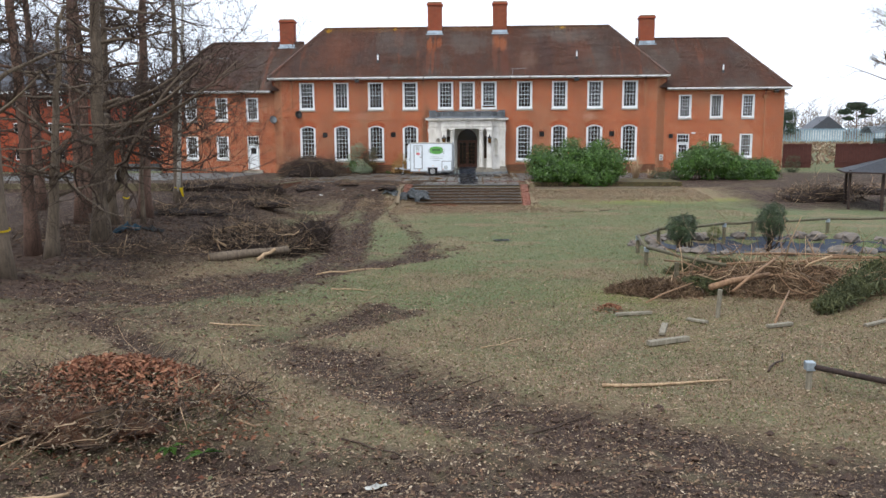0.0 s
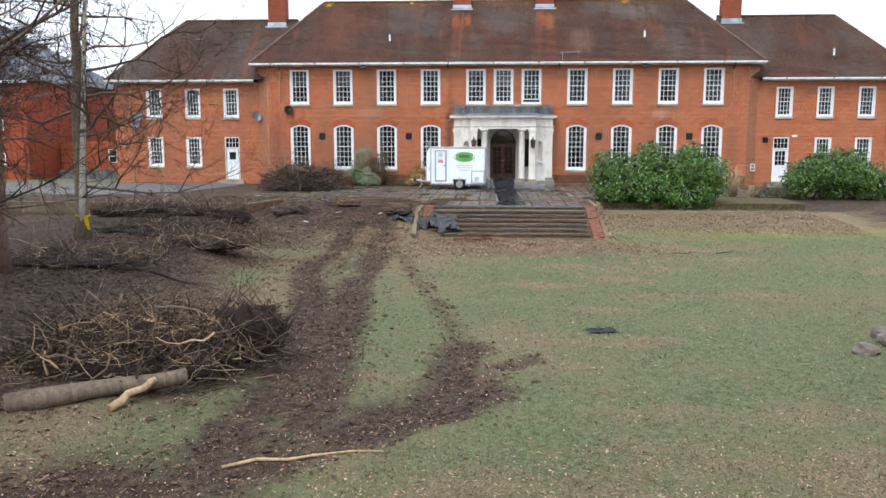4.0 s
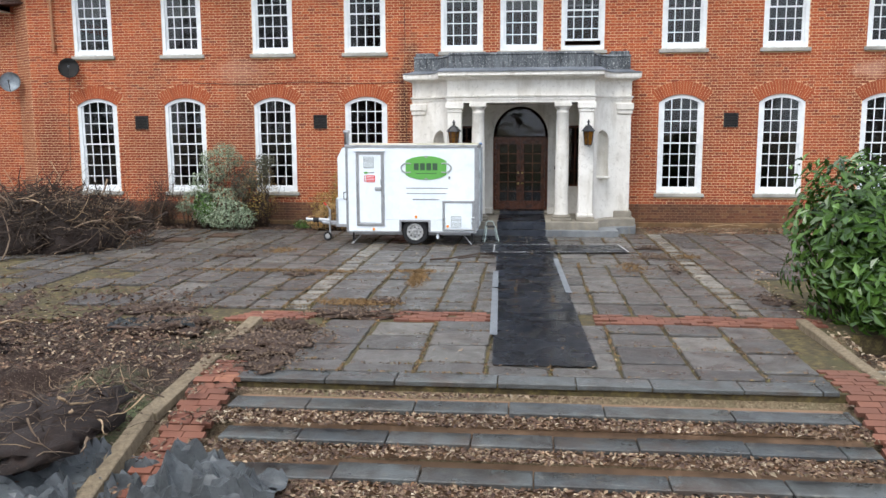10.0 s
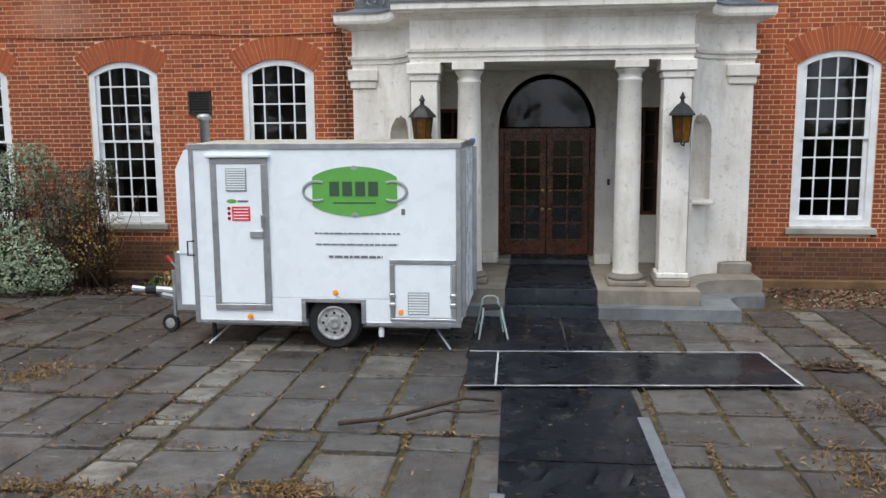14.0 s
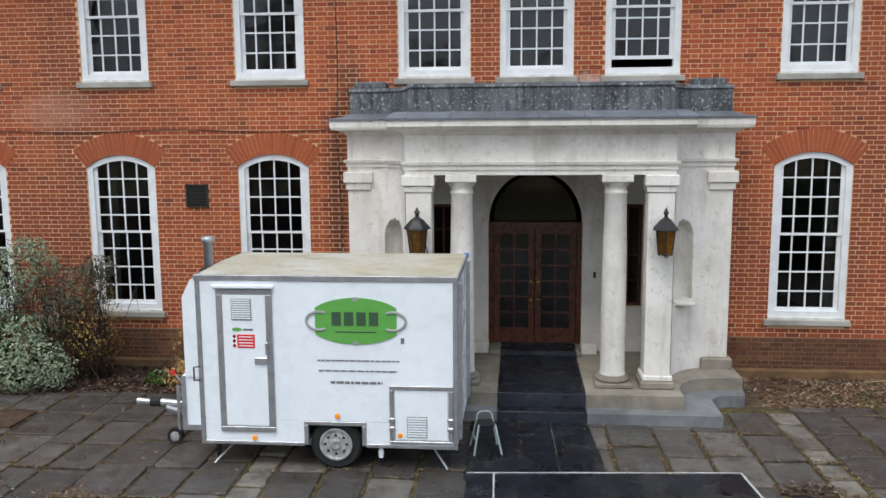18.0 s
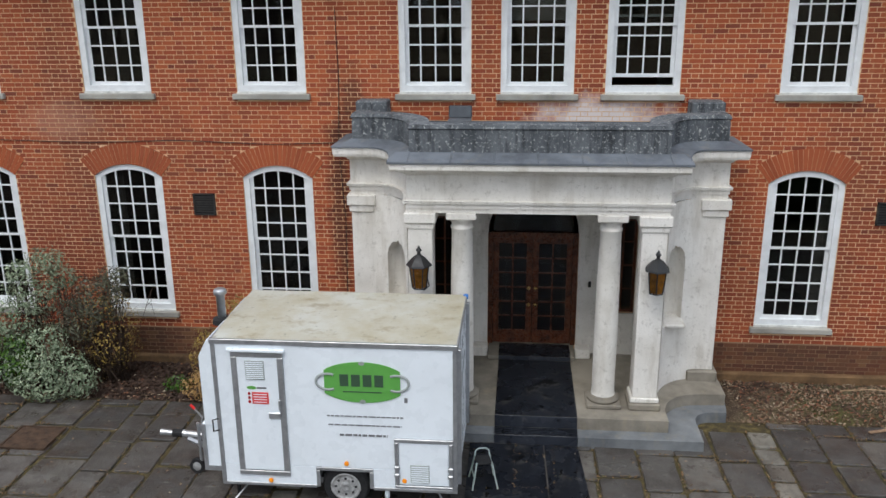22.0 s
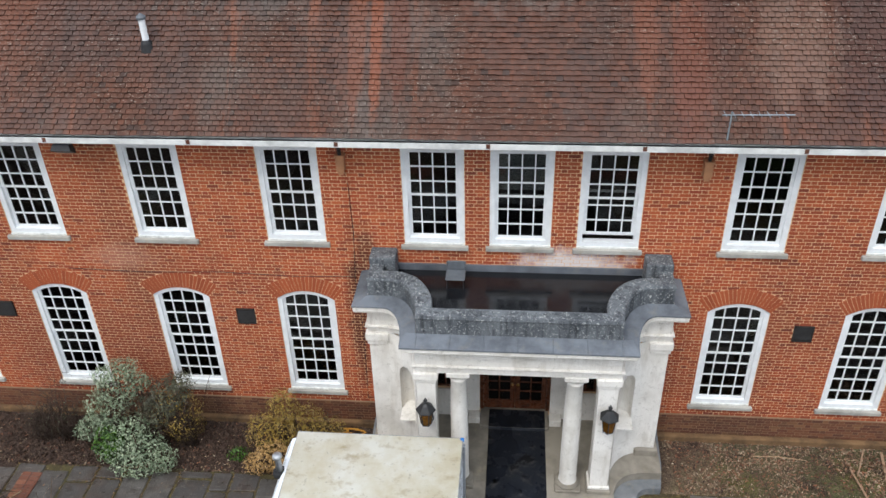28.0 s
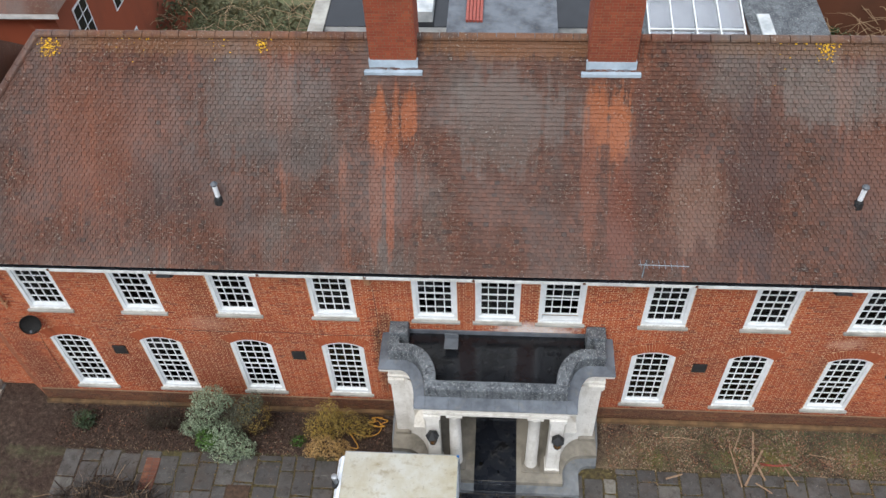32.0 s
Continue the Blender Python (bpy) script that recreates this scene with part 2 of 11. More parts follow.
def porch_stone():
    m = Mat("portland_stone", 0.82)
    c = m.ramp(m.noise(1.4, 6, 0.62), (0.3, lin(204, 199, 189)), (0.6, lin(228, 224, 216)))
    c = m.mix(m.ramp(m.noise(3.0, 6, 0.65, m.pos(1.5, 1.5, 0.3)), (0.52, 0.0), (0.72, 0.45)), c, lin(164, 154, 136))
    c = m.mix(m.ramp(m.noise(11, 6, 0.72), (0.56, 0.0), (0.68, 0.45)), c, lin(146, 138, 124))
    c = m.mix(m.ramp(m.noise(45, 4, 0.7), (0.58, 0.0), (0.7, 0.4)), c, lin(150, 144, 132))
    m.bump(m.noise(60, 5, 0.65), 0.3, 0.005)
    return m.done(c)


M["stone"] = porch_stone()
M["stone_worn"] = stone_material("worn_step_stone", (146, 139, 126), (94, 88, 78), 0.5)
M["step_slate"] = stone_material("slate_step", (124, 127, 128), (82, 85, 88), 0.35)
M["sill"] = stone_material("sill_stone", (172, 169, 160), (126, 123, 115), 0.4)


def slab_material(name, tones, moss):
    m = Mat(name, 0.75)
    c = m.ramp(m.piece(), *[(i / (len(tones) - 1), lin(*k)) for i, k in enumerate(tones)])
    c = m.mix(m.ramp(m.noise(2.4, 7, 0.7), (0.44, 0.0), (0.62, 0.7)), c, lin(52, 46, 42))
    c = m.mix(m.ramp(m.noise(9.0, 7, 0.75), (0.57, 0.0), (0.68, 0.45)), c, lin(128, 124, 112))
    c = m.mix(m.ramp(m.noise(3.4, 7, 0.75, m.pos(0.5, 3.0, 1.0)), (0.6, 0.0), (0.7, 0.6)), c, lin(144, 141, 132))
    c = m.mix(m.ramp(m.noise(26.0, 6, 0.8, m.pos(0.8, 1.4, 1.0)), (0.54, 0.0), (0.66, 0.6)), c, lin(44, 41, 37))
    c = m.mix(m.ramp(m.noise(31.0, 6, 0.8), (0.58, 0.0), (0.66, 0.45)), c, lin(128, 124, 114))
    c = m.mix(m.ramp(m.noise(1.1, 7, 0.75), (0.52, 0.0), (0.64, moss)), c, lin(76, 60, 48))
    c = m.mix(m.ramp(m.noise(4.5, 7, 0.75), (0.6, 0.0), (0.68, moss)), c, lin(80, 70, 48))
    m.bump(m.math("ADD", m.noise(34, 6, 0.7), m.math("MULTIPLY", m.noise(7, 6, 0.65, m.pos(1.0, 0.5, 1.0)), 1.6)), 0.7, 0.012)
    return m.done(c, m.ramp(m.noise(3.1, 4), (0.35, 0.24), (0.65, 0.6)))


M["slab"] = slab_material("paving_slab", [(72, 70, 67), (86, 83, 79), (64, 62, 60), (99, 95, 90), (79, 76, 72), (68, 66, 64), (108, 104, 97)], 0.4)
M["slab_pale"] = slab_material("pale_paving", [(120, 116, 106), (136, 131, 120), (106, 102, 94)], 0.3)
M["tread"] = slab_material("slate_tread", [(74, 78, 77), (86, 89, 88), (64, 68, 69), (80, 82, 79)], 0.5)


def ground_material():
    m = Mat("ground", 0.95, spec=0.2)
    grass = m.ramp(m.noise(11, 6, 0.7), (0.3, lin(56, 66, 42)), (0.5, lin(87, 99, 67)), (0.7, lin(120, 124, 93)))
    grass = m.mix(m.ramp(m.noise(0.28, 5, 0.6), (0.42, 0.0), (0.66, 0.75)), grass, m.ramp(m.noise(14, 5, 0.7), (0.3, lin(79, 79, 53)), (0.7, lin(128, 120, 92))))
    grass = m.mix(m.ramp(m.noise(2.3, 7, 0.7), (0.5, 0.0), (0.68, 0.5)), grass, m.ramp(m.noise(17, 5, 0.75), (0.3, lin(78, 70, 50)), (0.7, lin(142, 128, 98))))
    mossy = m.ramp(m.noise(9, 6, 0.7), (0.3, lin(92, 98, 36)), (0.7, lin(134, 136, 62)))
    grass = m.mix(m.attr("moss"), grass, mossy)
    fleck = m.ramp(m.noise(38, 3, 0.7), (0.6, 0.0), (0.68, 0.6))
    grass = m.mix(fleck, grass, lin(158, 140, 112))
    litter = m.ramp(m.noise(30, 5, 0.75), (0.28, lin(62, 50, 38)), (0.46, lin(110, 94, 73)), (0.6, lin(144, 126, 101)), (0.76, lin(192, 176, 150)))
    mud = m.ramp(m.noise(6.5, 8, 0.68), (0.28, lin(31, 24, 20)), (0.5, lin(61, 49, 42)), (0.72, lin(100, 84, 73)))
    mud = m.mix(m.ramp(m.noise(26, 4, 0.75), (0.6, 0.0), (0.7, 0.55)), mud, lin(150, 128, 106))
    mud = m.mix(m.ramp(m.noise(0.5, 5, 0.6), (0.4, 0.0), (0.68, 0.5)), mud, lin(58, 40, 34))
    edge = m.math("ADD", m.math("MULTIPLY", m.noise(0.9, 6, 0.68), 0.6), m.math("MULTIPLY", m.noise(5.5, 6, 0.75), 0.4))

    def mask(name, gain=1.55):
        v = m.math("ADD", m.attr(name), m.math("MULTIPLY", m.math("SUBTRACT", edge, 0.5), 2.3))
        return m.math("MULTIPLY", m.math("SUBTRACT", v, 0.26), gain, True)

    c = m.mix(mask("litter"), grass, litter)
    c = m.mix(mask("mud"), c, mud)
    c = m.mix(m.ramp(m.noise(52, 4, 0.8), (0.58, 0.0), (0.64, 0.55)), c, lin(172, 154, 130))
    c = m.mix(m.ramp(m.noise(44, 5, 0.8, m.pos(1.3, 0.8, 1.0)), (0.56, 0.0), (0.64, 0.6)), c, lin(50, 42, 34))
    h = m.math("ADD", m.noise(24, 7, 0.75), m.math("MULTIPLY", m.noise(5, 5, 0.7), 0.8))
    m.bump(h, 0.9, 0.05)
    return m.done(c)


M["ground"] = ground_material()
M["white"] = plain("white_gloss_paint", (0.74, 0.76, 0.76, 1), 0.4, 0, 0.08, 5)
M["white_old"] = plain("weathered_white_paint", (0.66, 0.66, 0.62, 1), 0.6, 0, 0.25, 7)
M["fascia"] = plain("fascia_paint", (0.66, 0.66, 0.63, 1), 0.5, 0, 0.2, 3)
M["rust_iron"] = plain("rusty_gutter_iron", lin(96, 58, 40), 0.85, 0, 0.3, 12)
M["gutter"] = plain("black_gutter", (0.025, 0.024, 0.024, 1), 0.5)
M["pipe"] = plain("buff_downpipe", lin(168, 120, 86), 0.55)
M["zinc"] = stone_material("new_lead_flashing", (176, 190, 200), (128, 140, 150), 0.2)
M["lead"] = stone_material("lead_sheet", (106, 111, 117), (64, 67, 72), 0.2)
def parapet_material():
    m = Mat("weathered_parapet", 0.85)
    c = m.ramp(m.noise(1.6, 6, 0.65), (0.3, lin(58, 62, 66)), (0.65, lin(108, 112, 115)))
    c = m.mix(m.ramp(m.noise(3.5, 6, 0.7, m.pos(3.0, 3.0, 0.35)), (0.48, 0.0), (0.62, 0.75)), c, lin(40, 42, 45))
    c = m.mix(m.ramp(m.noise(24, 5, 0.8), (0.57, 0.0), (0.62, 0.85)), c, lin(176, 178, 174))
    c = m.mix(m.ramp(m.noise(7, 6, 0.75), (0.62, 0.0), (0.66, 0.7)), c, lin(196, 196, 190))
    m.bump(m.noise(40, 5, 0.7), 0.5, 0.008)
    return m.done(c)


M["parapet"] = parapet_material()
M["felt"] = plain("wet_roof_felt", (0.012, 0.013, 0.015, 1), 0.12, 0, 0.3, 2, 0.03)
M["oak"] = plain("varnished_door_timber", lin(94, 54, 35), 0.3, 0, 0.45, 9)
M["brass"] = plain("brass_fitting", lin(190, 160, 100), 0.3, 1.0)
M["black_metal"] = plain("black_ironwork", (0.018, 0.018, 0.018, 1), 0.5)
M["dish"] = plain("grey_dish", lin(92, 96, 100), 0.5)
M["louvre"] = plain("dark_vent", (0.03, 0.028, 0.026, 1), 0.6)
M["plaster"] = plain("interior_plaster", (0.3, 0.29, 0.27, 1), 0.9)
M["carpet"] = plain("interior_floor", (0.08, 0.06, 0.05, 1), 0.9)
M["curtain"] = plain("curtain_fabric", (0.6, 0.58, 0.54, 1), 0.9, 0, 0.2, 9)
M["curtain_red"] = plain("maroon_curtain", (0.09, 0.02, 0.025, 1), 0.9, 0, 0.2, 9)


def glass_material(name, tint, gloss=0.02):
    m = bpy.data.materials.new(name)
    m.use_nodes = True
    n, l = m.node_tree.nodes, m.node_tree.links
    n.remove(n["Principled BSDF"])
    clear, shine, f, mixer = n.new("ShaderNodeBsdfTransparent"), n.new("ShaderNodeBsdfGlossy"), n.new("ShaderNodeFresnel"), n.new("ShaderNodeMixShader")
    noi, bmp = n.new("ShaderNodeTexNoise"), n.new("ShaderNodeBump")
    g = n.new("ShaderNodeNewGeometry")
    l.new(g.outputs["Position"], noi.inputs["Vector"])
    noi.inputs["Scale"].default_value = 1.6
    bmp.inputs["Strength"].default_value, bmp.inputs["Distance"].default_value = 0.25, 0.02
    l.new(noi.outputs["Fac"], bmp.inputs["Height"])
    l.new(bmp.outputs["Normal"], shine.inputs["Normal"])
    clear.inputs["Color"].default_value = tint
    shine.inputs["Roughness"].default_value = gloss
    f.inputs["IOR"].default_value = 1.52
    l.new(f.outputs["Fac"], mixer.inputs["Fac"])
    l.new(clear.outputs["BSDF"], mixer.inputs[1])
    l.new(shine.outputs["BSDF"], mixer.inputs[2])
    l.new(mixer.outputs["Shader"], n["Material Output"].inputs["Surface"])
    return m


M["glass"] = glass_material("window_glass", (0.5, 0.52, 0.52, 1))
M["amber"] = plain("amber_lantern_glass", lin(138, 92, 32), 0.2, 0, 0.35, 14)


def wood_material(name, a, b, rough=0.85):
    m = Mat(name, rough)
    c = m.ramp(m.noise(5, 7, 0.7, m.pos(3, 3, 0.6)), (0.3, lin(*a)), (0.7, lin(*b)))
    c = m.mix(m.ramp(m.noise(22, 4, 0.7), (0.5, 0.0), (0.7, 0.4)), c, tuple(x * 0.5 for x in lin(*a)[:3]) + (1.0,))
    m.bump(m.noise(26, 6, 0.7, m.pos(2, 2, 0.5)), 0.8, 0.02)
    return m.done(c)


M["bark"] = wood_material("tree_bark", (82, 70, 58), (128, 113, 96))
M["bark_pine"] = wood_material("pine_bark", (84, 64, 54), (130, 102, 87))
M["bark_birch"] = wood_material("pale_bark", (138, 134, 124), (190, 186, 176))
M["twig"] = wood_material("dead_twig", (42, 32, 26), (84, 67, 54))
M["twig_pale"] = wood_material("broken_wood", (140, 112, 84), (196, 170, 136))
M["twig_wet"] = wood_material("wet_dark_twig", (34, 25, 20), (70, 55, 43))
M["pole"] = wood_material("brown_pole", (112, 84, 62), (158, 126, 96))
M["twig_mid"] = wood_material("grey_brown_twig", (92, 74, 60), (140, 120, 99))
M["root"] = wood_material("root_soil", (24, 16, 12), (46, 32, 25))
M["timber"] = wood_material("weathered_timber", (104, 98, 84), (148, 140, 122))
M["sleeper"] = wood_material("sleeper_edging", (92, 80, 62), (140, 124, 100))
M["rail"] = wood_material("fence_rail", (76, 70, 54), (112, 106, 84))


def leaf_material(name, *tones, gloss=0.45):
    m = Mat(name, gloss)
    c = m.ramp(m.piece(), *[(i / (len(tones) - 1), lin(*k)) for i, k in enumerate(tones)])
    c = m.mix(m.ramp(m.noise(1.2, 4), (0.35, 0.45), (0.6, 0.0)), c, tuple(x * 0.45 for x in lin(*tones[0])[:3]) + (1.0,))
    return m.done(c)


M["laurel"] = leaf_material("laurel_leaf", (44, 70, 22), (62, 92, 32), (82, 114, 46), (54, 82, 28), (112, 146, 72), gloss=0.25)
M["varieg"] = leaf_material("variegated_leaf", (92, 108, 80), (124, 140, 110), (170, 180, 150), (72, 90, 60))
M["varieg_dark"] = leaf_material("olive_leaf", (54, 54, 38), (76, 76, 56), (108, 110, 86), (50, 42, 30))
M["shrub"] = leaf_material("shrub_leaf", (38, 52, 30), (54, 70, 40), (74, 88, 56))
M["yellow_leaf"] = leaf_material("yellow_leaf", (138, 114, 44), (166, 138, 64), (106, 94, 44), (150, 116, 58))
M["tan_leaf"] = leaf_material("tan_leaf", (164, 128, 74), (190, 156, 100), (138, 104, 60), (176, 140, 84))
M["conifer"] = leaf_material("conifer_spray", (50, 56, 32), (70, 76, 42), (92, 92, 56), gloss=0.7)
M["conifer_dead"] = leaf_material("dead_conifer", (82, 62, 45), (106, 84, 62), (128, 106, 82), gloss=0.8)
M["litter"] = leaf_material("leaf_litter", (84, 65, 50), (126, 104, 81), (152, 129, 103), (102, 78, 60), (176, 156, 129), (132, 97, 70), (116, 102, 78), (194, 177, 152), gloss=0.7)
M["litter_red"] = leaf_material("russet_leaf", (100, 60, 42), (130, 84, 60), (154, 110, 82), gloss=0.8)
M["ivy_leaf"] = leaf_material("dull_green_leaf", (62, 74, 44), (84, 94, 58), (106, 108, 72), gloss=0.7)
def fibrous_soil():
    m = Mat("fibrous_soil", 0.95)
    c = m.ramp(m.noise(22, 7, 0.8), (0.3, lin(48, 34, 26)), (0.48, lin(88, 58, 42)), (0.6, lin(120, 84, 60)), (0.74, lin(162, 130, 100)))
    c = m.mix(m.ramp(m.noise(1.6, 5, 0.6), (0.45, 0.0), (0.62, 0.7)), c, m.ramp(m.noise(30, 6, 0.8), (0.35, lin(58, 50, 36)), (0.65, lin(126, 114, 88))))
    m.bump(m.noise(30, 8, 0.8), 1.0, 0.05)
    return m.done(c)


M["fibrous"] = fibrous_soil()
M["chip"] = leaf_material("pale_chip", (176, 160, 138), (206, 196, 180), (150, 130, 106), gloss=0.8)
M["grass"] = leaf_material("grass_blade", (78, 88, 46), (98, 108, 60), (120, 124, 76), (138, 132, 90), gloss=0.7)
M["clod"] = wood_material("mud_clod", (46, 34, 28), (86, 68, 56), 0.95)


# ---- mesh helpers ----
def mesh(name, bm, material, smooth=False):
    me = bpy.data.meshes.new(name)
    bm.to_mesh(me)
    bm.free()
    me.materials.append(material)
    if smooth:
        me.shade_smooth()
    return me


def raw(name, verts, faces, material):
    me = bpy.data.meshes.new(name)
    me.from_pydata(verts, [], faces)
    me.materials.append(material)
    return me


def part(name, bm, material, parent, label="", smooth=False, m=None, kind=""):
    """Links a bmesh (or a ready mesh) as one mesh object under a thing or a part."""
    me = bm if isinstance(bm, bpy.types.Mesh) else mesh(name, bm, material, smooth)
    ob = new(name, me)
    ob.parent = parent
    if m is not None:
        ob.matrix_local = m
    return tagged(ob, label, kind=kind)


def thing(name, label, category, group="", kind="", m=None):
    ob = new(name)
    ob.empty_display_size = 0.2
    if m is not None:
        ob.matrix_world = m
    return tagged(ob, label, category, group, kind)


def solid(name, bm, material, label, category, group="", kind="", smooth=False, m=None):
    """A thing of one mesh."""
    ob = new(name, mesh(name, bm, material, smooth))
    if m is not None:
        ob.matrix_world = m
    return tagged(ob, label, category, group, kind)


def box(bm, x0, y0, z0, x1, y1, z1, bevel=0.0):
    vs = [bm.verts.new((x, y, z)) for z in (z0, z1) for y in (y0, y1) for x in (x0, x1)]
    fs = [bm.faces.new([vs[i] for i in q]) for q in ((0, 2, 3, 1), (4, 5, 7, 6), (0, 1, 5, 4), (2, 6, 7, 3), (0, 4, 6, 2), (1, 3, 7, 5))]
    if bevel:
        es = {e for f in fs for e in f.edges}
        bmesh.ops.bevel(bm, geom=list(es), offset=bevel, segments=1, affect="EDGES")
    return bm


def boxed(x0, y0, z0, x1, y1, z1, bevel=0.0):
    return box(bmesh.new(), x0, y0, z0, x1, y1, z1, bevel)


def prism(bm, pts, z0, z1):
    """An upright solid over a plan outline (anticlockwise)."""
    lo = [bm.verts.new((x, y, z0)) for x, y in pts]
    hi = [bm.verts.new((x, y, z1)) for x, y in pts]
    bm.faces.new(lo[::-1])
    bm.faces.new(hi)
    for i in range(len(pts)):
        j = (i + 1) % len(pts)
        bm.faces.new((lo[i], lo[j], hi[j], hi[i]))
    return bm


def tube(bm, pts, radii, n=8, caps=True):
    """A round bar along points, with a radius at each."""
    pts = [Vector(p) for p in pts]
    rings = []
    side = None
    for i, p in enumerate(pts):
        d = (pts[min(i + 1, len(pts) - 1)] - pts[max(i - 1, 0)]).normalized()
        if side is None or abs(side.dot(d)) > 0.95:
            side = d.orthogonal().normalized()
        side = (side - d * side.dot(d)).normalized()
        up = d.cross(side)
        r = radii[i] if isinstance(radii, (list, tuple)) else radii
        rings.append([bm.verts.new(p + (side * math.cos(a) + up * math.sin(a)) * r) for a in (2 * math.pi * k / n for k in range(n))])
    for a, b in zip(rings, rings[1:]):
        for k in range(n):
            bm.faces.new((a[k], a[(k + 1) % n], b[(k + 1) % n], b[k]))
    if caps:
        bm.faces.new(rings[0][::-1])
        bm.faces.new(rings[-1])
    return bm


def lathe(bm, profile, n=24, x=0.0, y=0.0):
    """A turned solid from (radius, height) pairs."""
    rings = [[bm.verts.new((x + r * math.cos(2 * math.pi * k / n), y + r * math.sin(2 * math.pi * k / n), z)) for k in range(n)] for r, z in profile]
    for a, b in zip(rings, rings[1:]):
        for k in range(n):
            bm.faces.new((a[k], a[(k + 1) % n], b[(k + 1) % n], b[k]))
    bm.faces.new(rings[0][::-1])
    bm.faces.new(rings[-1])
    return bm


QUADS = np.array([(0, 1, 3, 2), (4, 6, 7, 5), (0, 4, 5, 1), (2, 3, 7, 6), (0, 2, 6, 4), (1, 5, 7, 3)])


def boxes_mesh(name, corners, material, open_back=False):
    """Many loose boxes in one mesh: corners is n x 8 x 3, ordered x fastest, then z, then y (front first)."""
    corners = np.asarray(corners, float).reshape(-1, 8, 3)
    quads = QUADS[[0, 2, 3, 4, 5]] if open_back else QUADS
    faces = (np.arange(len(corners))[:, None, None] * 8 + quads[None]).reshape(-1, 4)
    return raw(name, corners.reshape(-1, 3).tolist(), faces.tolist(), material)


def fnoise(x, y, seed=0):
    """Smooth lattice noise, 0..1, on arrays."""
    xi, yi = np.floor(x).astype(np.int64), np.floor(y).astype(np.int64)
    u, v = x - xi, y - yi
    u, v = u * u * (3 - 2 * u), v * v * (3 - 2 * v)

    def h(a, b):
        k = (a * 374761393 + b * 668265263 + seed * 144665) & 0xFFFFFFFF
        k = ((k ^ (k >> 13)) * 1274126177) & 0xFFFFFFFF
        return ((k ^ (k >> 16)) & 0xFFFF) / 65535.0

    return (h(xi, yi) * (1 - u) + h(xi + 1, yi) * u) * (1 - v) + (h(xi, yi + 1) * (1 - u) + h(xi + 1, yi + 1) * u) * v


def fbm(x, y, octaves=4, seed=0):
    out, a, t = 0.0, 1.0, 0.0
    for k in range(octaves):
        out, t = out + a * fnoise(x * 2**k, y * 2**k, seed + k), t + a
        a *= 0.5
    return out / t


def step01(a, b, v):
    t = np.clip((v - a) / (b - a), 0, 1)
    return t * t * (3 - 2 * t)


def to_line(x, y, pts):
    """Distance from points to a plan polyline."""
    best = np.full(np.shape(x), 1e9)
    for (ax, ay), (bx, by) in zip(pts, pts[1:]):
        dx, dy = bx - ax, by - ay
        t = np.clip(((x - ax) * dx + (y - ay) * dy) / (dx * dx + dy * dy), 0, 1)
        best = np.minimum(best, np.hypot(x - ax - t * dx, y - ay - t * dy))
    return best
M["ledge"] = plain("stained_footing", lin(112, 86, 58), 0.9, 0, 0.4, 2.5, 0.5)

# ---- ground ----
STAIR_TOP, STAIR_END, LAWN = -14.9, -18.45, -0.87
# wheel ruts and churned strips: plan line, half width, how bare
TRACKS = (
    ([(-30, -48), (-16, -46.4), (-10, -45.0), (-6.8, -44.0), (-4.6, -42.2)], 1.7, 1.0),
    ([(-4.8, -42.6), (-2.9, -40.4), (-1.4, -38.8), (-0.4, -37.7)], 0.75, 0.92),
    ([(-3.6, -40.5), (-3.7, -36.3), (-4.6, -31), (-5.8, -26.4), (-5.7, -22), (-6.0, -16), (-6.7, -12), (-8, -9)], 0.5, 1.0),
    ([(-2.7, -39.5), (-3.0, -37), (-3.4, -32.7), (-4.0, -28.5), (-4.1, -23.5), (-4.8, -17), (-5.6, -11)], 0.5, 1.0),
    ([(-3.2, -39), (-3.5, -34), (-4.6, -28), (-4.9, -22), (-5.4, -16), (-6.2, -11)], 1.0, 0.5),
    ([(-7.6, -46.4), (-6.2, -48.0), (-4.4, -49.8)], 0.45, 0.95),
    ([(-2.9, -48.9), (-1.8, -47.6), (-0.6, -46.1)], 0.62, 0.85),
    ([(-1.6, -49.8), (-0.4, -51.0), (0.9, -52.2), (2.0, -53.1), (3.4, -53.7), (6, -54.9), (12, -56)], 1.0, 0.95),
    ([(-5, -56.3), (-1, -55.3), (2.8, -55.3), (6, -56.3)], 1.35, 0.95),
    ([(-0.9, -38.8), (-0.9, -36.6), (-0.75, -35.2)], 0.5, 0.9),
    ([(-0.1, -36.6), (0.35, -36.0)], 0.28, 0.75),
    ([(-0.8, -35), (-1.6, -31), (-2.6, -26.7), (-3.4, -23)], 0.3, 0.5),
)


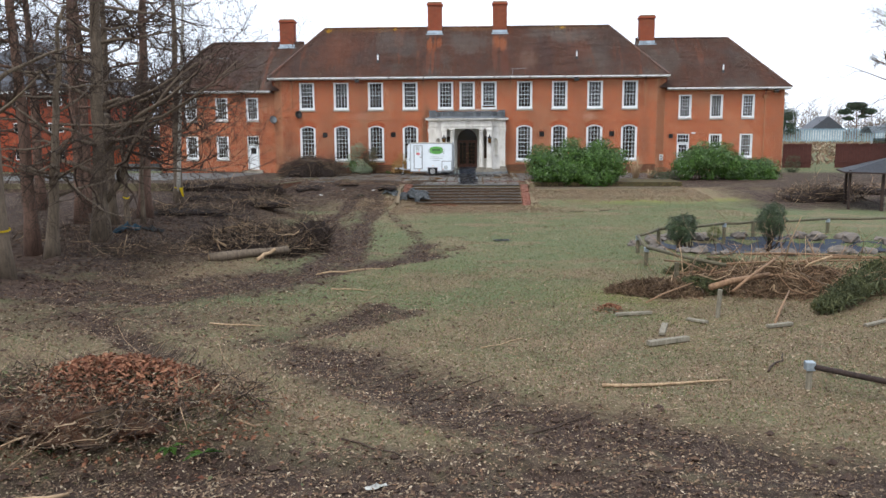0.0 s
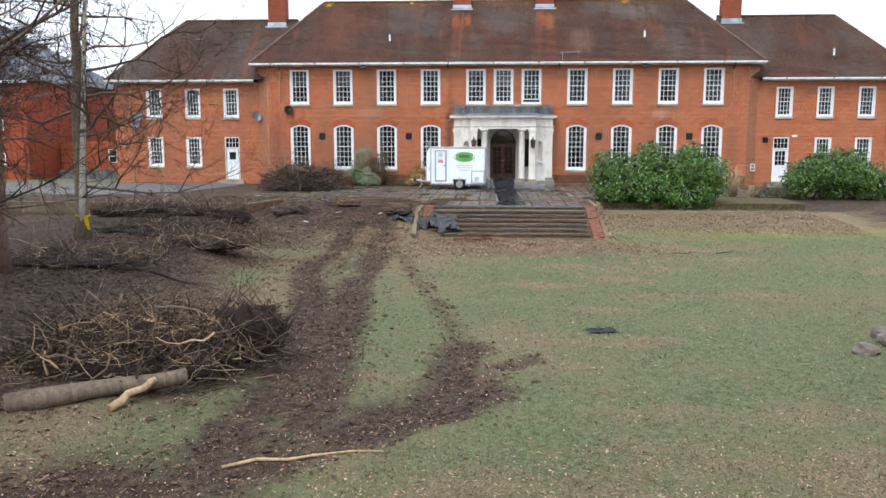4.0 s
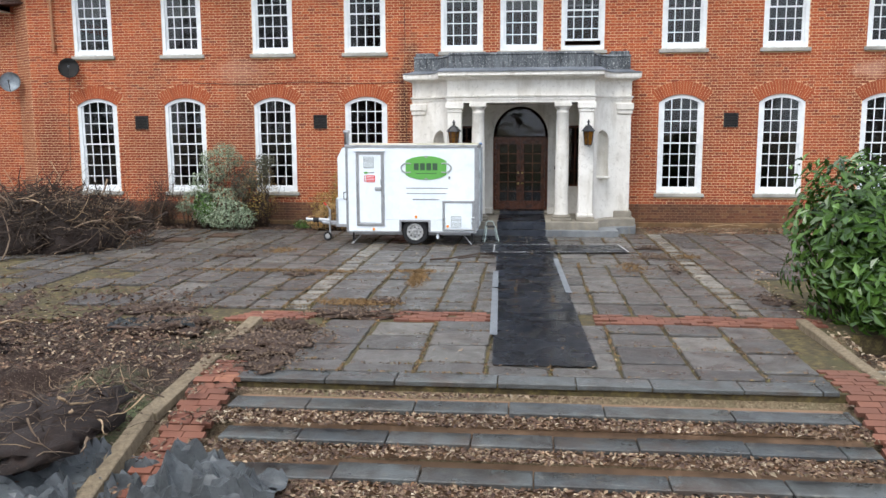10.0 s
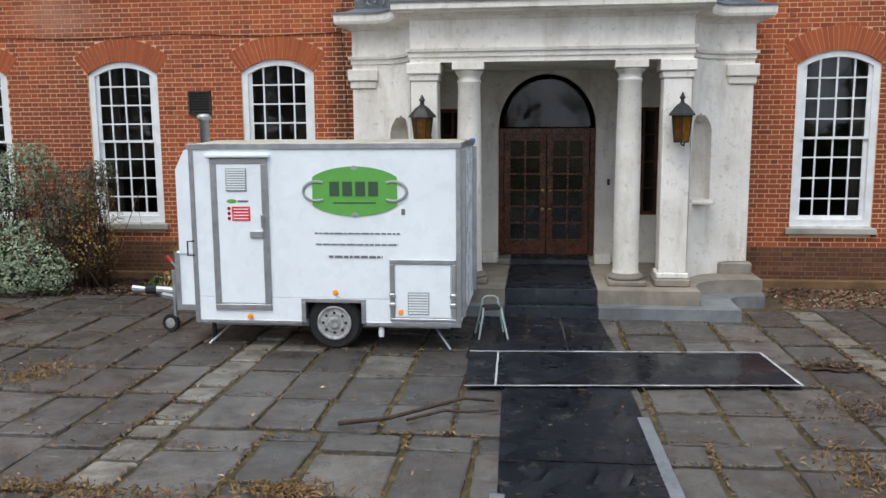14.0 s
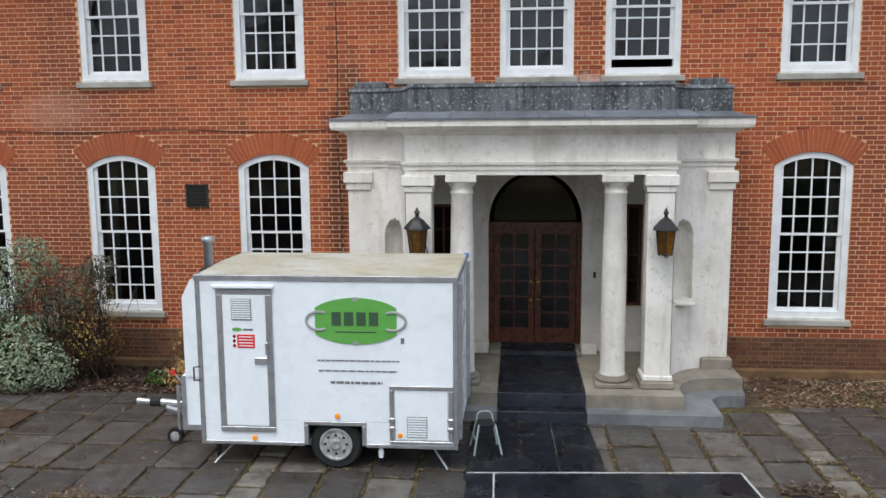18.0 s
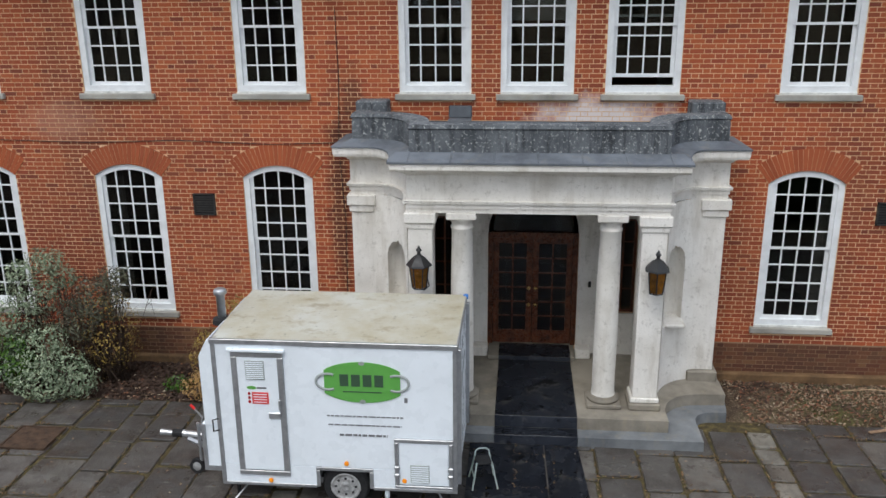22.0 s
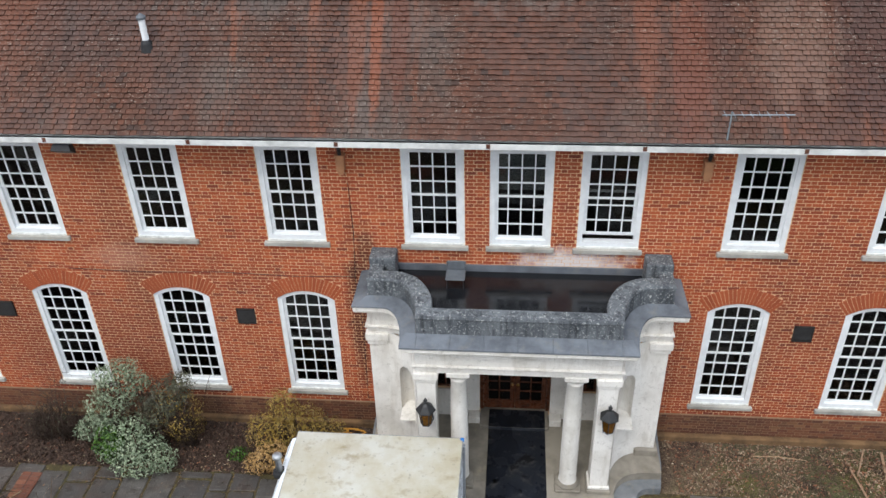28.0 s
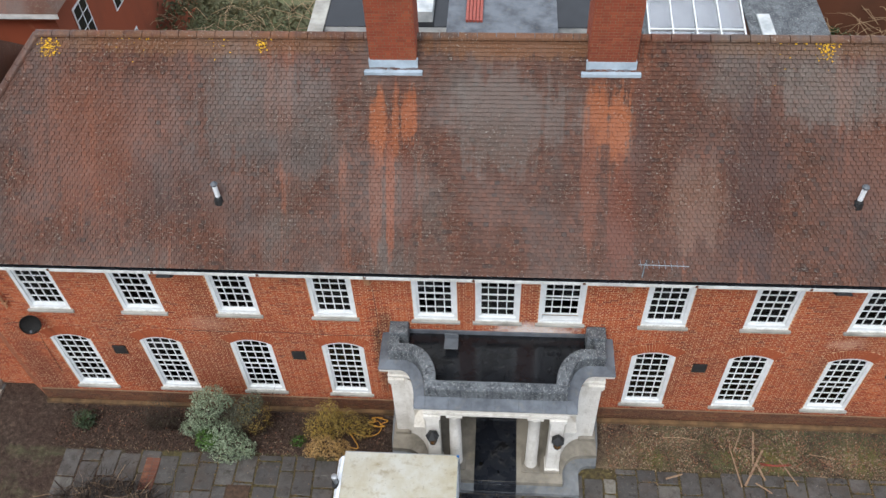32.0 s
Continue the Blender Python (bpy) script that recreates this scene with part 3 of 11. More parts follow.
def ground_height(x, y):
    """Height of the open ground, on arrays."""
    right = np.interp(y, [-20, -13.2, -12.9, -9.0, -6], [LAWN, -0.45, -0.32, -0.12, -0.05])
    left = np.interp(y, [-22, -12.8], [LAWN, -0.03])
    mid = np.interp(y, [-19.3, STAIR_END, STAIR_TOP, -14.85], [LAWN, LAWN - 0.06, -0.2, -0.08])
    z = np.where(x > 3.95, right, np.where(x < -3.6, left, mid))
    z = np.where(y > -12.5, np.where(x > 4.4, right, -0.045), z)
    wood = step01(-7.0, -11.0, x) * step01(-52, -44, y) * step01(-15.9, -17.5, y)
    z = z + wood * np.maximum(0.0, -0.34 - z)
    behind = step01(-10.2, -10.9, x) * step01(-16.3, -16.05, y)
    z = z * (1 - behind) + behind * -0.02
    far = step01(-0.5, 6, y)
    z = z * (1 - far) - 0.12 * far
    rough = step01(-12.6, -14.5, y) * (1 - (np.abs(x - 0.2) < 3.7) * (y > -19))
    rough = np.maximum(rough, step01(-4.6, -6.5, x) * step01(-5, -9, y) * 0.6)
    z = z + rough * (fbm(x * 0.5, y * 0.5, 5, 3) - 0.5) * 0.16
    mud = mud_mask(x, y)
    z = z + rough * mud * (fbm(x * 1.9, y * 1.9, 4, 9) - 0.5) * 0.2
    for cx, cy, sx, sy, h in ((-13, -19.6, 3.6, 1.3, 0.42), (-8.8, -20.5, 1.5, 1.0, 0.2), (-10.5, -26, 3, 2, 0.25), (-0.9, -46.1, 0.9, 0.35, 0.2), (-3.9, -53.4, 2.6, 1.3, 0.4), (-4.5, -15.6, 0.55, 1.6, 0.3), (-9, -14.2, 1.2, 0.9, 0.25), (-7.6, -38.4, 2.6, 2.0, 0.2)):
        z = z + h * np.exp(-(((x - cx) / sx) ** 2) - ((y - cy) / sy) ** 2)
    for pts, wide, bare in TRACKS:
        d = to_line(x, y, pts)
        if wide > 1.2:
            z = z - 0.07 * rough * np.exp(-(((d - 0.42 * wide) / 0.2) ** 2))
        elif bare > 0.6:
            z = z + rough * bare * (0.05 * np.exp(-(((d - wide * 1.2) / 0.14) ** 2)) - 0.09 * np.exp(-((d / (wide * 0.6)) ** 2)))
    pond = ((x - 11.6) / 4.0) ** 2 + ((y + 34.9) / 1.9) ** 2
    z = z - 0.38 * step01(1.15, 0.7, pond)
    return z


def clearing(x, y):
    """Grass left standing between the muddy places."""
    return np.clip(0.9 * np.exp(-(((x + 7.2) / 1.1) ** 2) - ((y + 23.2) / 1.3) ** 2) + 0.8 * np.exp(-(((x + 7.0) / 0.7) ** 2) - ((y + 28) / 1.6) ** 2) + 0.7 * np.exp(-(((x + 4.5) / 0.5) ** 2) - ((y + 27.2) / 1.2) ** 2), 0, 1)


def mud_mask(x, y):
    w = np.zeros(np.shape(x))
    for pts, wide, bare in TRACKS:
        w = np.maximum(w, bare * step01(wide * 1.75, wide * 0.3, to_line(x, y, pts)))
    wood = step01(-6.5, -9.5, x + (y + 30) * 0.04) * step01(-47, -42, y)
    w = np.maximum(w, wood * step01(-8, -12, y))
    w = np.maximum(w, step01(-4.6, -5.6, x) * step01(-22, -18, y) * step01(-6.0, -9.0, y - 0.5 * (x + 9)))
    w = np.maximum(w, np.exp(-(((x + 5.4) / 2.0) ** 2) - ((y + 36.8) / 2.4) ** 2))
    w = np.maximum(w, 0.82 * step01(-5.0, -7.5, x) * step01(-43, -38, y) * step01(-8, -12, y))
    w = np.maximum(w, 0.9 * step01(-9.5, -11, x) * step01(-14, -12, y) * step01(1.5, 0.5, y))
    w = np.maximum(w, 0.72 * np.exp(-(((x + 7.0) / 4.5) ** 2) - ((y + 46.8) / 2.6) ** 2))
    w = np.maximum(w, step01(13, 17, x) * step01(-24, -20, y) * step01(-6, -10, y) * 0.9)
    w = np.maximum(w, 0.8 * np.exp(-(((x - 2.0) / 6.0) ** 2) - ((y + 55.6) / 1.6) ** 2))
    w = np.maximum(w, np.where(x > 2, 0.62, 1.2) * step01(-1.75, -1.6, y) * step01(0.4, 0.0, y))
    w = np.maximum(w, 0.9 * step01(4.0, 4.6, x) * step01(-13.2, -12.6, y) * step01(-1.0, -2.0, y))
    w = np.maximum(w, 0.9 * step01(-2.4, -3.0, x) * step01(-8.0, -6.0, x) * step01(-15.6, -14.6, y) * step01(-11.4, -12.2, y))
    w = np.maximum(w, 1.25 * step01(-4.2, -4.8, x) * step01(-12.5, -10.5, x) * step01(-20, -17.5, y) * step01(-9.5, -11.5, y + 0.5 * np.minimum(0, x + 7)))
    return w * (1 - clearing(x, y))


def litter_mask(x, y):
    w = 0.9 * np.exp(-(((x + 0.2) / 5.0) ** 4) - ((y + 20.8) / 2.9) ** 2)
    w = np.maximum(w, 0.6 * np.exp(-(((x - 5.5) / 3.0) ** 2) - ((y + 21.6) / 2.0) ** 2))
    w = np.maximum(w, 0.6 * np.exp(-(((x + 3.2) / 2.0) ** 2) - ((y + 26) / 3.5) ** 2))
    w = np.maximum(w, 0.9 * np.exp(-(((x + 2.4) / 1.6) ** 2) - ((y + 23) / 2.8) ** 2))
    w = np.maximum(w, (0.5 + 0.4 * fbm(x * 0.7, y * 0.9, 3, 57)) * step01(-41, -49, y))
    w = np.maximum(w, 0.75 * step01(3.0, 6.0, x + 0.1 * (y + 44)) * step01(-38, -44, y))
    w = np.maximum(w, 0.85 * (np.abs(x - 0.2) < 4.0) * (y > -19.2))
    w = np.maximum(w, 0.85 * step01(-3.6, -6.5, x) * step01(-46, -42, y) * step01(-8, -12, y))
    w = np.maximum(w, 0.9 * np.exp(-(((x + 4.6) / 2.6) ** 2) - ((y + 19.5) / 4.0) ** 2))
    w = np.maximum(w, 0.8 * step01(3.9, 4.3, x) * step01(-19.0, -16.5, y) * step01(-6, -9, y))
    w = np.maximum(w, step01(-12, -14, y) * (0.08 + 0.5 * step01(0.5, 0.72, fbm(x * 0.45, y * 0.7, 4, 55))))
    for cx, cy, sx, sy in ((5.0, -20.6, 2.0, 0.7), (7.2, -21.6, 2.3, 0.8), (4.4, -24.2, 1.6, 0.6), (7.4, -23.6, 1.5, 0.6), (6.2, -29.6, 1.3, 0.5), (0.8, -28.6, 1.3, 0.6), (3.0, -27.6, 1.2, 0.5), (2.0, -25.4, 1.8, 0.6), (6.5, -13.8, 3.5, 0.9), (11.2, -13.6, 3, 0.8)):
        w = np.maximum(w, 0.85 * np.exp(-(((x - cx) / sx) ** 2) - ((y - cy) / sy) ** 2))
    return w * (1 - 0.9 * clearing(x, y))


def moss_mask(x, y):
    w = np.zeros(np.shape(x))
    for cx, cy, sx, sy in ((9.5, -17.9, 3.2, 0.9), (14, -17.0, 3.0, 1.0), (3.6, -19.9, 0.9, 0.5), (5.6, -44.2, 1.6, 1.2), (6.4, -46.6, 1.2, 0.7), (5.0, -48.2, 0.5, 0.8), (8.9, -46.5, 0.5, 0.4), (4.4, -1.3, 0.8, 0.5), (7.6, -1.1, 1.4, 0.6), (11.2, -1.2, 1.5, 0.5)):
        w = np.maximum(w, np.exp(-(((x - cx) / sx) ** 2) - ((y - cy) / sy) ** 2))
    return w * fbm(x * 1.3, y * 1.3, 3, 21) * 1.4


def spread(lo, hi, fine, far):
    mid = np.arange(lo, hi + 1e-6, fine)
    grow = np.cumsum(fine * 1.35 ** np.arange(1, 40))
    grow = grow[grow < far]
    return np.r_[lo - grow[::-1], mid, hi + grow]


def build_ground():
    xs, ys = spread(-22, 18, 0.17, 2400), spread(-58, -1, 0.17, 2400)
    gx, gy = np.meshgrid(xs, ys)
    gz = ground_height(gx, gy)
    verts = np.stack([gx, gy, gz], -1).reshape(-1, 3)
    w, h = len(xs), len(ys)
    i = (np.arange(h - 1)[:, None] * w + np.arange(w - 1)[None]).ravel()
    me = raw("ground", verts.tolist(), np.stack([i, i + 1, i + 1 + w, i + w], 1).tolist(), M["ground"])
    for name, fn in (("mud", mud_mask), ("litter", litter_mask), ("moss", moss_mask)):
        a = me.attributes.new(name, "FLOAT", "POINT")
        a.data.foreach_set("value", fn(gx, gy).ravel().astype(np.float32))
    me.shade_smooth()
    tagged(new("ground", me), "worn winter lawn churned to mud with fallen leaves", "ground", kind="structure")


build_ground()


# ---- brickwork ----
class Sheet:
    """A brick face: u runs along it from o, z is up, out is towards the viewer."""

    def __init__(self, o, u, out):
        self.o, self.u, self.out = np.array(o, float), np.array(u, float), np.array(out, float)

    def corners(self, u0, u1, z0, z1, proud, back):
        c = []
        for d in (proud, -back):
            for z in (z0, z1):
                for u in (u0, u1):
                    c.append(self.o + self.u * u + self.out * d + np.array((0, 0, z)))
        return c


COURSE, LONG, SHORT, JOINT = 0.075, 0.2125, 0.1, 0.0125


def bricks(length, z0, z1, holes, rng):
    """Flemish bond over length x (z0..z1): rows of (u0, u1, z0, z1). holes: functions of z giving (u0, u1) or None."""
    out = []
    for k in range(int(round((z1 - z0) / COURSE))):
        a, b = z0 + k * COURSE, z0 + (k + 1) * COURSE - JOINT
        free = [(0.0, length)]
        for hole in holes:
            gap = hole((a + b) / 2)
            if gap:
                free = [s for p, q in free for s in ((p, min(q, gap[0])), (max(p, gap[1]), q)) if s[1] - s[0] > 0.03]
        u, turn = (-0.16875 if k % 2 else 0.0), 0
        while u < length:
            size = SHORT if turn % 2 else LONG
            for p, q in free:
                lo, hi = max(u, p + 0.004), min(u + size, q - 0.004)
                if hi - lo > 0.025:
                    out.append((lo, hi, a, b))
            u, turn = u + size + JOINT, turn + 1
    return out


def lay(sheet, rows, material, parent, rng, proud=0.004, singles=None, name="brickwork"):
    """The bricks of a face; those that singles() picks become objects of their own."""
    joined = []
    for u0, u1, a, b in rows:
        d = proud + rng.uniform(-0.002, 0.003)
        if singles and singles(u0, a) and abs((u1 - u0) - LONG) < 1e-3:
            key = "brick"
            if key not in BRICK:
                BRICK[key] = boxes_mesh("brick", [Sheet((0, 0, 0), (1, 0, 0), (0, -1, 0)).corners(0, LONG, 0, COURSE - JOINT, 0.004, 0.01)], material)
            p = sheet.o + sheet.u * u0
            part("brick", BRICK[key], material, parent, m=Matrix.Translation((p[0], p[1] - d + 0.004, a)))
        else:
            joined.append(sheet.corners(u0, u1, a, b, d, 0.01))
    part(name, boxes_mesh(name, joined, material, True), material, parent, kind="stuff")


BRICK = {}


def rect_hole(u0, u1, z0, z1):
    return lambda z: (u0, u1) if z0 < z < z1 else None


def backing(name, sheet, length, z0, z1, holes, parent, material, depth=0.3):
    """The wall behind the bricks with real openings (u0, u1, z0, z1), with reveals."""
    us = sorted({0.0, length, *[v for h in holes for v in h[:2]]})
    zs = sorted({z0, z1, *[v for h in holes for v in h[2:]]})
    verts, faces = [], []

    def quad(ps):
        faces.append(tuple(range(len(verts), len(verts) + 4)))
        verts.extend([tuple(p) for p in ps])

    def at(u, z, d):
        return sheet.o + sheet.u * u - sheet.out * d + np.array((0, 0, z))

    for u0, u1 in zip(us, us[1:]):
        for a, b in zip(zs, zs[1:]):
            cu, cz = (u0 + u1) / 2, (a + b) / 2
            if any(h[0] < cu < h[1] and h[2] < cz < h[3] for h in holes):
                continue
            quad((at(u0, a, 0), at(u1, a, 0), at(u1, b, 0), at(u0, b, 0)))
            quad((at(u1, a, depth), at(u0, a, depth), at(u0, b, depth), at(u1, b, depth)))
    for u0, u1, a, b in holes:
        quad((at(u0, a, 0), at(u0, a, depth), at(u0, b, depth), at(u0, b, 0)))
        quad((at(u1, a, depth), at(u1, a, 0), at(u1, b, 0), at(u1, b, depth)))
        quad((at(u0, a, depth), at(u0, a, 0), at(u1, a, 0), at(u1, a, depth)))
        quad((at(u0, b, 0), at(u0, b, depth), at(u1, b, depth), at(u1, b, 0)))
    return part(name, raw(name, verts, faces, material), material, parent)


house = thing("house", "two-storey red brick institutional house with tiled hipped roof and stone porch", "house")

# Plan of the front: centre block, splayed corners, set-back wings.
MAIN_X, WING_Y, WING_L, WING_R = 14.2, 0.5, -24.0, 23.75
EAVE, WING_EAVE = 7.02, 6.1
UP_X = [-12.24, -9.6, -6.96, -4.33, -1.63, 0.0, 1.65, 4.33, 6.96, 9.6, 12.2]
LOW_X = [-12.24, -9.6, -6.96, -4.33, 4.33, 6.96, 9.6, 12.2]
UP_Z, LOW_Z, SPRING, CROWN = (4.80, 6.83), (0.92, 3.57), 3.36, 3.57
RING = ((0.6**2 + 0.21**2) / 0.42, CROWN - (0.6**2 + 0.21**2) / 0.42)


def arch_hole(c):
    r, zc = RING

    def hole(z):
        if z < LOW_Z[0] - 0.14 or z > zc + r + 0.36:
            return None
        if z < SPRING:
            return (c - 0.6, c + 0.6)
        w = 0.6 + (z - SPRING) * 0.8 if z < 3.64 else math.sqrt(max(0, (r + 0.36) ** 2 - (z - zc) ** 2))
        return (c - w, c + w)

    return hole


def build_front():
    rng = random.Random(4)
    s = Sheet((-MAIN_X, 0, 0), (1, 0, 0), (0, -1, 0))
    o = MAIN_X
    holes = [rect_hole(c - 0.58 + o, c + 0.58 + o, UP_Z[0] - 0.13, UP_Z[1]) for c in UP_X] + [arch_hole(c + o) for c in LOW_X]
    holes += [rect_hole(c - 0.19 + o, c + 0.19 + o, 2.69, 3.08) for c in (-10.9, -5.64, 5.64, 10.9)]
    holes.append(rect_hole(o - 2.86, o + 2.86, 0, 4.12))
    lay(s, bricks(2 * MAIN_X, 0.6, EAVE, holes, rng), M["brick"], house, rng, singles=lambda u, z: 2.95 < u - o < 3.75)
    cuts = [(c - 0.58 + o, c + 0.58 + o, UP_Z[0], UP_Z[1]) for c in UP_X] + [(c - 0.6 + o, c + 0.6 + o, LOW_Z[0], CROWN + 0.01) for c in LOW_X]
    cuts += [(o - 0.76, o + 0.76, 0.4, 3.3), (o - 1.72, o - 1.28, 1.08, 2.75), (o + 1.28, o + 1.72, 1.08, 2.75)]
    backing("wall", s, 2 * MAIN_X, -0.4, EAVE, cuts, house, M["mortar"])
    # upright bricks closing the wall under the eaves
    run = []
    k = -MAIN_X + 0.03
    while k < MAIN_X - 0.08:
        d = -0.012 + rng.uniform(-0.002, 0.002)
        run.append([(x, y, z) for y in (d, 0.05) for z in (6.836, 7.015) for x in (k, k + 0.064)])
        k += 0.075
    part("upright_course", boxes_mesh("upright_course", run, M["brick_rub"], True), M["brick_rub"], house, kind="stuff")
    part("mortar_bed", boxed(-MAIN_X, -0.006, 6.834, MAIN_X, -0.0015, 7.018), M["mortar"], house)
    # plinth, a little proud, with a header course on top
    for x0, x1 in ((-MAIN_X, -2.93), (2.93, MAIN_X)):
        p = Sheet((x0, -0.045, 0), (1, 0, 0), (0, -1, 0))
        lay(p, bricks(x1 - x0, -0.075, 0.6, [], rng), M["brick_base"], house, rng, name="plinth_brickwork")
        part("plinth", boxed(x0, -0.045, -0.4, x1, -0.002, 0.6), M["mortar_dark"], house)
        part("plinth_ledge", boxed(x0, -0.2, -0.3, x1, -0.07, 0.1, 0.015), M["ledge"], house, "stained tan footing ledge")
    # splayed corners and wings
    for sx, end in ((-1, WING_L), (1, WING_R)):
        a, b = Vector((sx * MAIN_X, 0, 0)), Vector((sx * 14.9, WING_Y, 0))
        if sx < 0:
            a, b = b, a
        d = (b - a).normalized()
        c = Sheet(a, d, (d.y, -d.x, 0))
        n = (b - a).length
        lay(c, bricks(n, -0.075, EAVE, [], rng), M["brick_corner"], house, rng, name="corner_brickwork")
        backing("corner_wall", c, n, -0.4, EAVE, [], house, M["mortar"])
        lo, hi = min(sx * 14.9, end), max(sx * 14.9, end)
        w = Sheet((lo, WING_Y, 0), (1, 0, 0), (0, -1, 0))
        ups = [c - lo for c in WING_UP[sx]]
        lows = [c - lo for c in WING_LOW[sx]]
        door = WING_DOOR[sx] - lo
        cuts = [(c - 0.48, c + 0.48, 4.02, 5.76) for c in ups] + [(c - 0.48, c + 0.48, 1.04, 2.82) for c in lows] + [(door - 0.46, door + 0.46, 0.22, 2.84)]
        lay(w, bricks(hi - lo, -0.075, WING_EAVE, [rect_hole(*c) for c in cuts], rng), M["brick"], house, rng, name="wing_brickwork")
        backing("wing_wall", w, hi - lo, -0.4, WING_EAVE, cuts, house, M["mortar"])
        # end and back walls
        e = Sheet((end, WING_Y if sx > 0 else 8.9, 0), (0, 1 if sx > 0 else -1, 0), (sx, 0, 0))
        lay(e, bricks(8.4, -0.075, WING_EAVE, [], rng), M["brick"], house, rng, name="end_brickwork")
        backing("end_wall", e, 8.4, -0.4, WING_EAVE, [], house, M["mortar"])
    for x0, x1, z in ((WING_L, -14.9, WING_EAVE), (-14.9, 14.9, EAVE), (14.9, WING_R, WING_EAVE)):
        y = 7.0 if z == EAVE else 8.7
        part("rear_wall", boxed(x0, y, -0.4, x1, y + 0.2, z), M["brick_base"], house)
    for x in (-14.9, 14.9):
        part("upper_return_wall", boxed(x - 0.1, 0.5, 5.6, x + 0.1, 6.99, EAVE), M["brick"], house)
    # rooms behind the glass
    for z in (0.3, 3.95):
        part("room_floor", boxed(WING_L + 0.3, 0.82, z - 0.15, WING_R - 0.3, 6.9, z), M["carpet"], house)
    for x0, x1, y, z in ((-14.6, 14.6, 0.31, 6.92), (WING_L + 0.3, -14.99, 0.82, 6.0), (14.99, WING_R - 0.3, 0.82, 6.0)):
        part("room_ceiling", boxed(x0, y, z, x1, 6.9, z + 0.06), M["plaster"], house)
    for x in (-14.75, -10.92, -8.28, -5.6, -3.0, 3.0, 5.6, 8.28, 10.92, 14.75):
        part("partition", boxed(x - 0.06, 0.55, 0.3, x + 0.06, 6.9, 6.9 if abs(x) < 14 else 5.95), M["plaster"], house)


WING_UP = {-1: (-21.47, -19.04, -16.63), 1: (16.42, 18.75, 21.1)}
WING_LOW = {-1: (-21.47, -19.06), 1: (18.75, 21.05)}
WING_DOOR = {-1: -16.65, 1: 16.35}
build_front()


def arches():
    r, zc = RING
    half = math.asin(0.6 / r)
    n = 21
    bm = bmesh.new()
    w = half / n * 0.9
    vs = []
    for y in (-0.014, 0.09):
        for rad in (r, r + 0.355):
            for a in (-w, w):
                vs.append(bm.verts.new((rad * math.sin(a), y, rad * math.cos(a))))
    for q in QUADS:
        bm.faces.new([vs[i] for i in q])
    bmesh.ops.recalc_face_normals(bm, faces=bm.faces)
    one = mesh("brick", bm, M["brick_rub"])
    for c in LOW_X:
        bed = bmesh.new()
        pts = [(c + (r + 0.004) * math.sin(a), zc + (r + 0.004) * math.cos(a)) for a in np.linspace(-half, half, 16)] + [(c + (r + 0.35) * math.sin(a), zc + (r + 0.35) * math.cos(a)) for a in np.linspace(half, -half, 16)]
        fr = [bed.verts.new((x, -0.008, z)) for x, z in pts]
        bk = [bed.verts.new((x, 0.2, z)) for x, z in pts]
        k = len(pts)
        for i in range(15):
            bed.faces.new((fr[i], fr[i + 1], fr[k - 2 - i], fr[k - 1 - i]))
        for i in range(k):
            bed.faces.new((fr[i], bk[i], bk[(i + 1) % k], fr[(i + 1) % k]))
        arch = part("brick_arch", bed, M["mortar"], house)
        for i in range(n):
            a = -half + (i + 0.5) * 2 * half / n
            part("brick", one, None, arch, m=Matrix.Translation((c, 0, zc)) @ Matrix.Rotation(a, 4, "Y"))


arches()


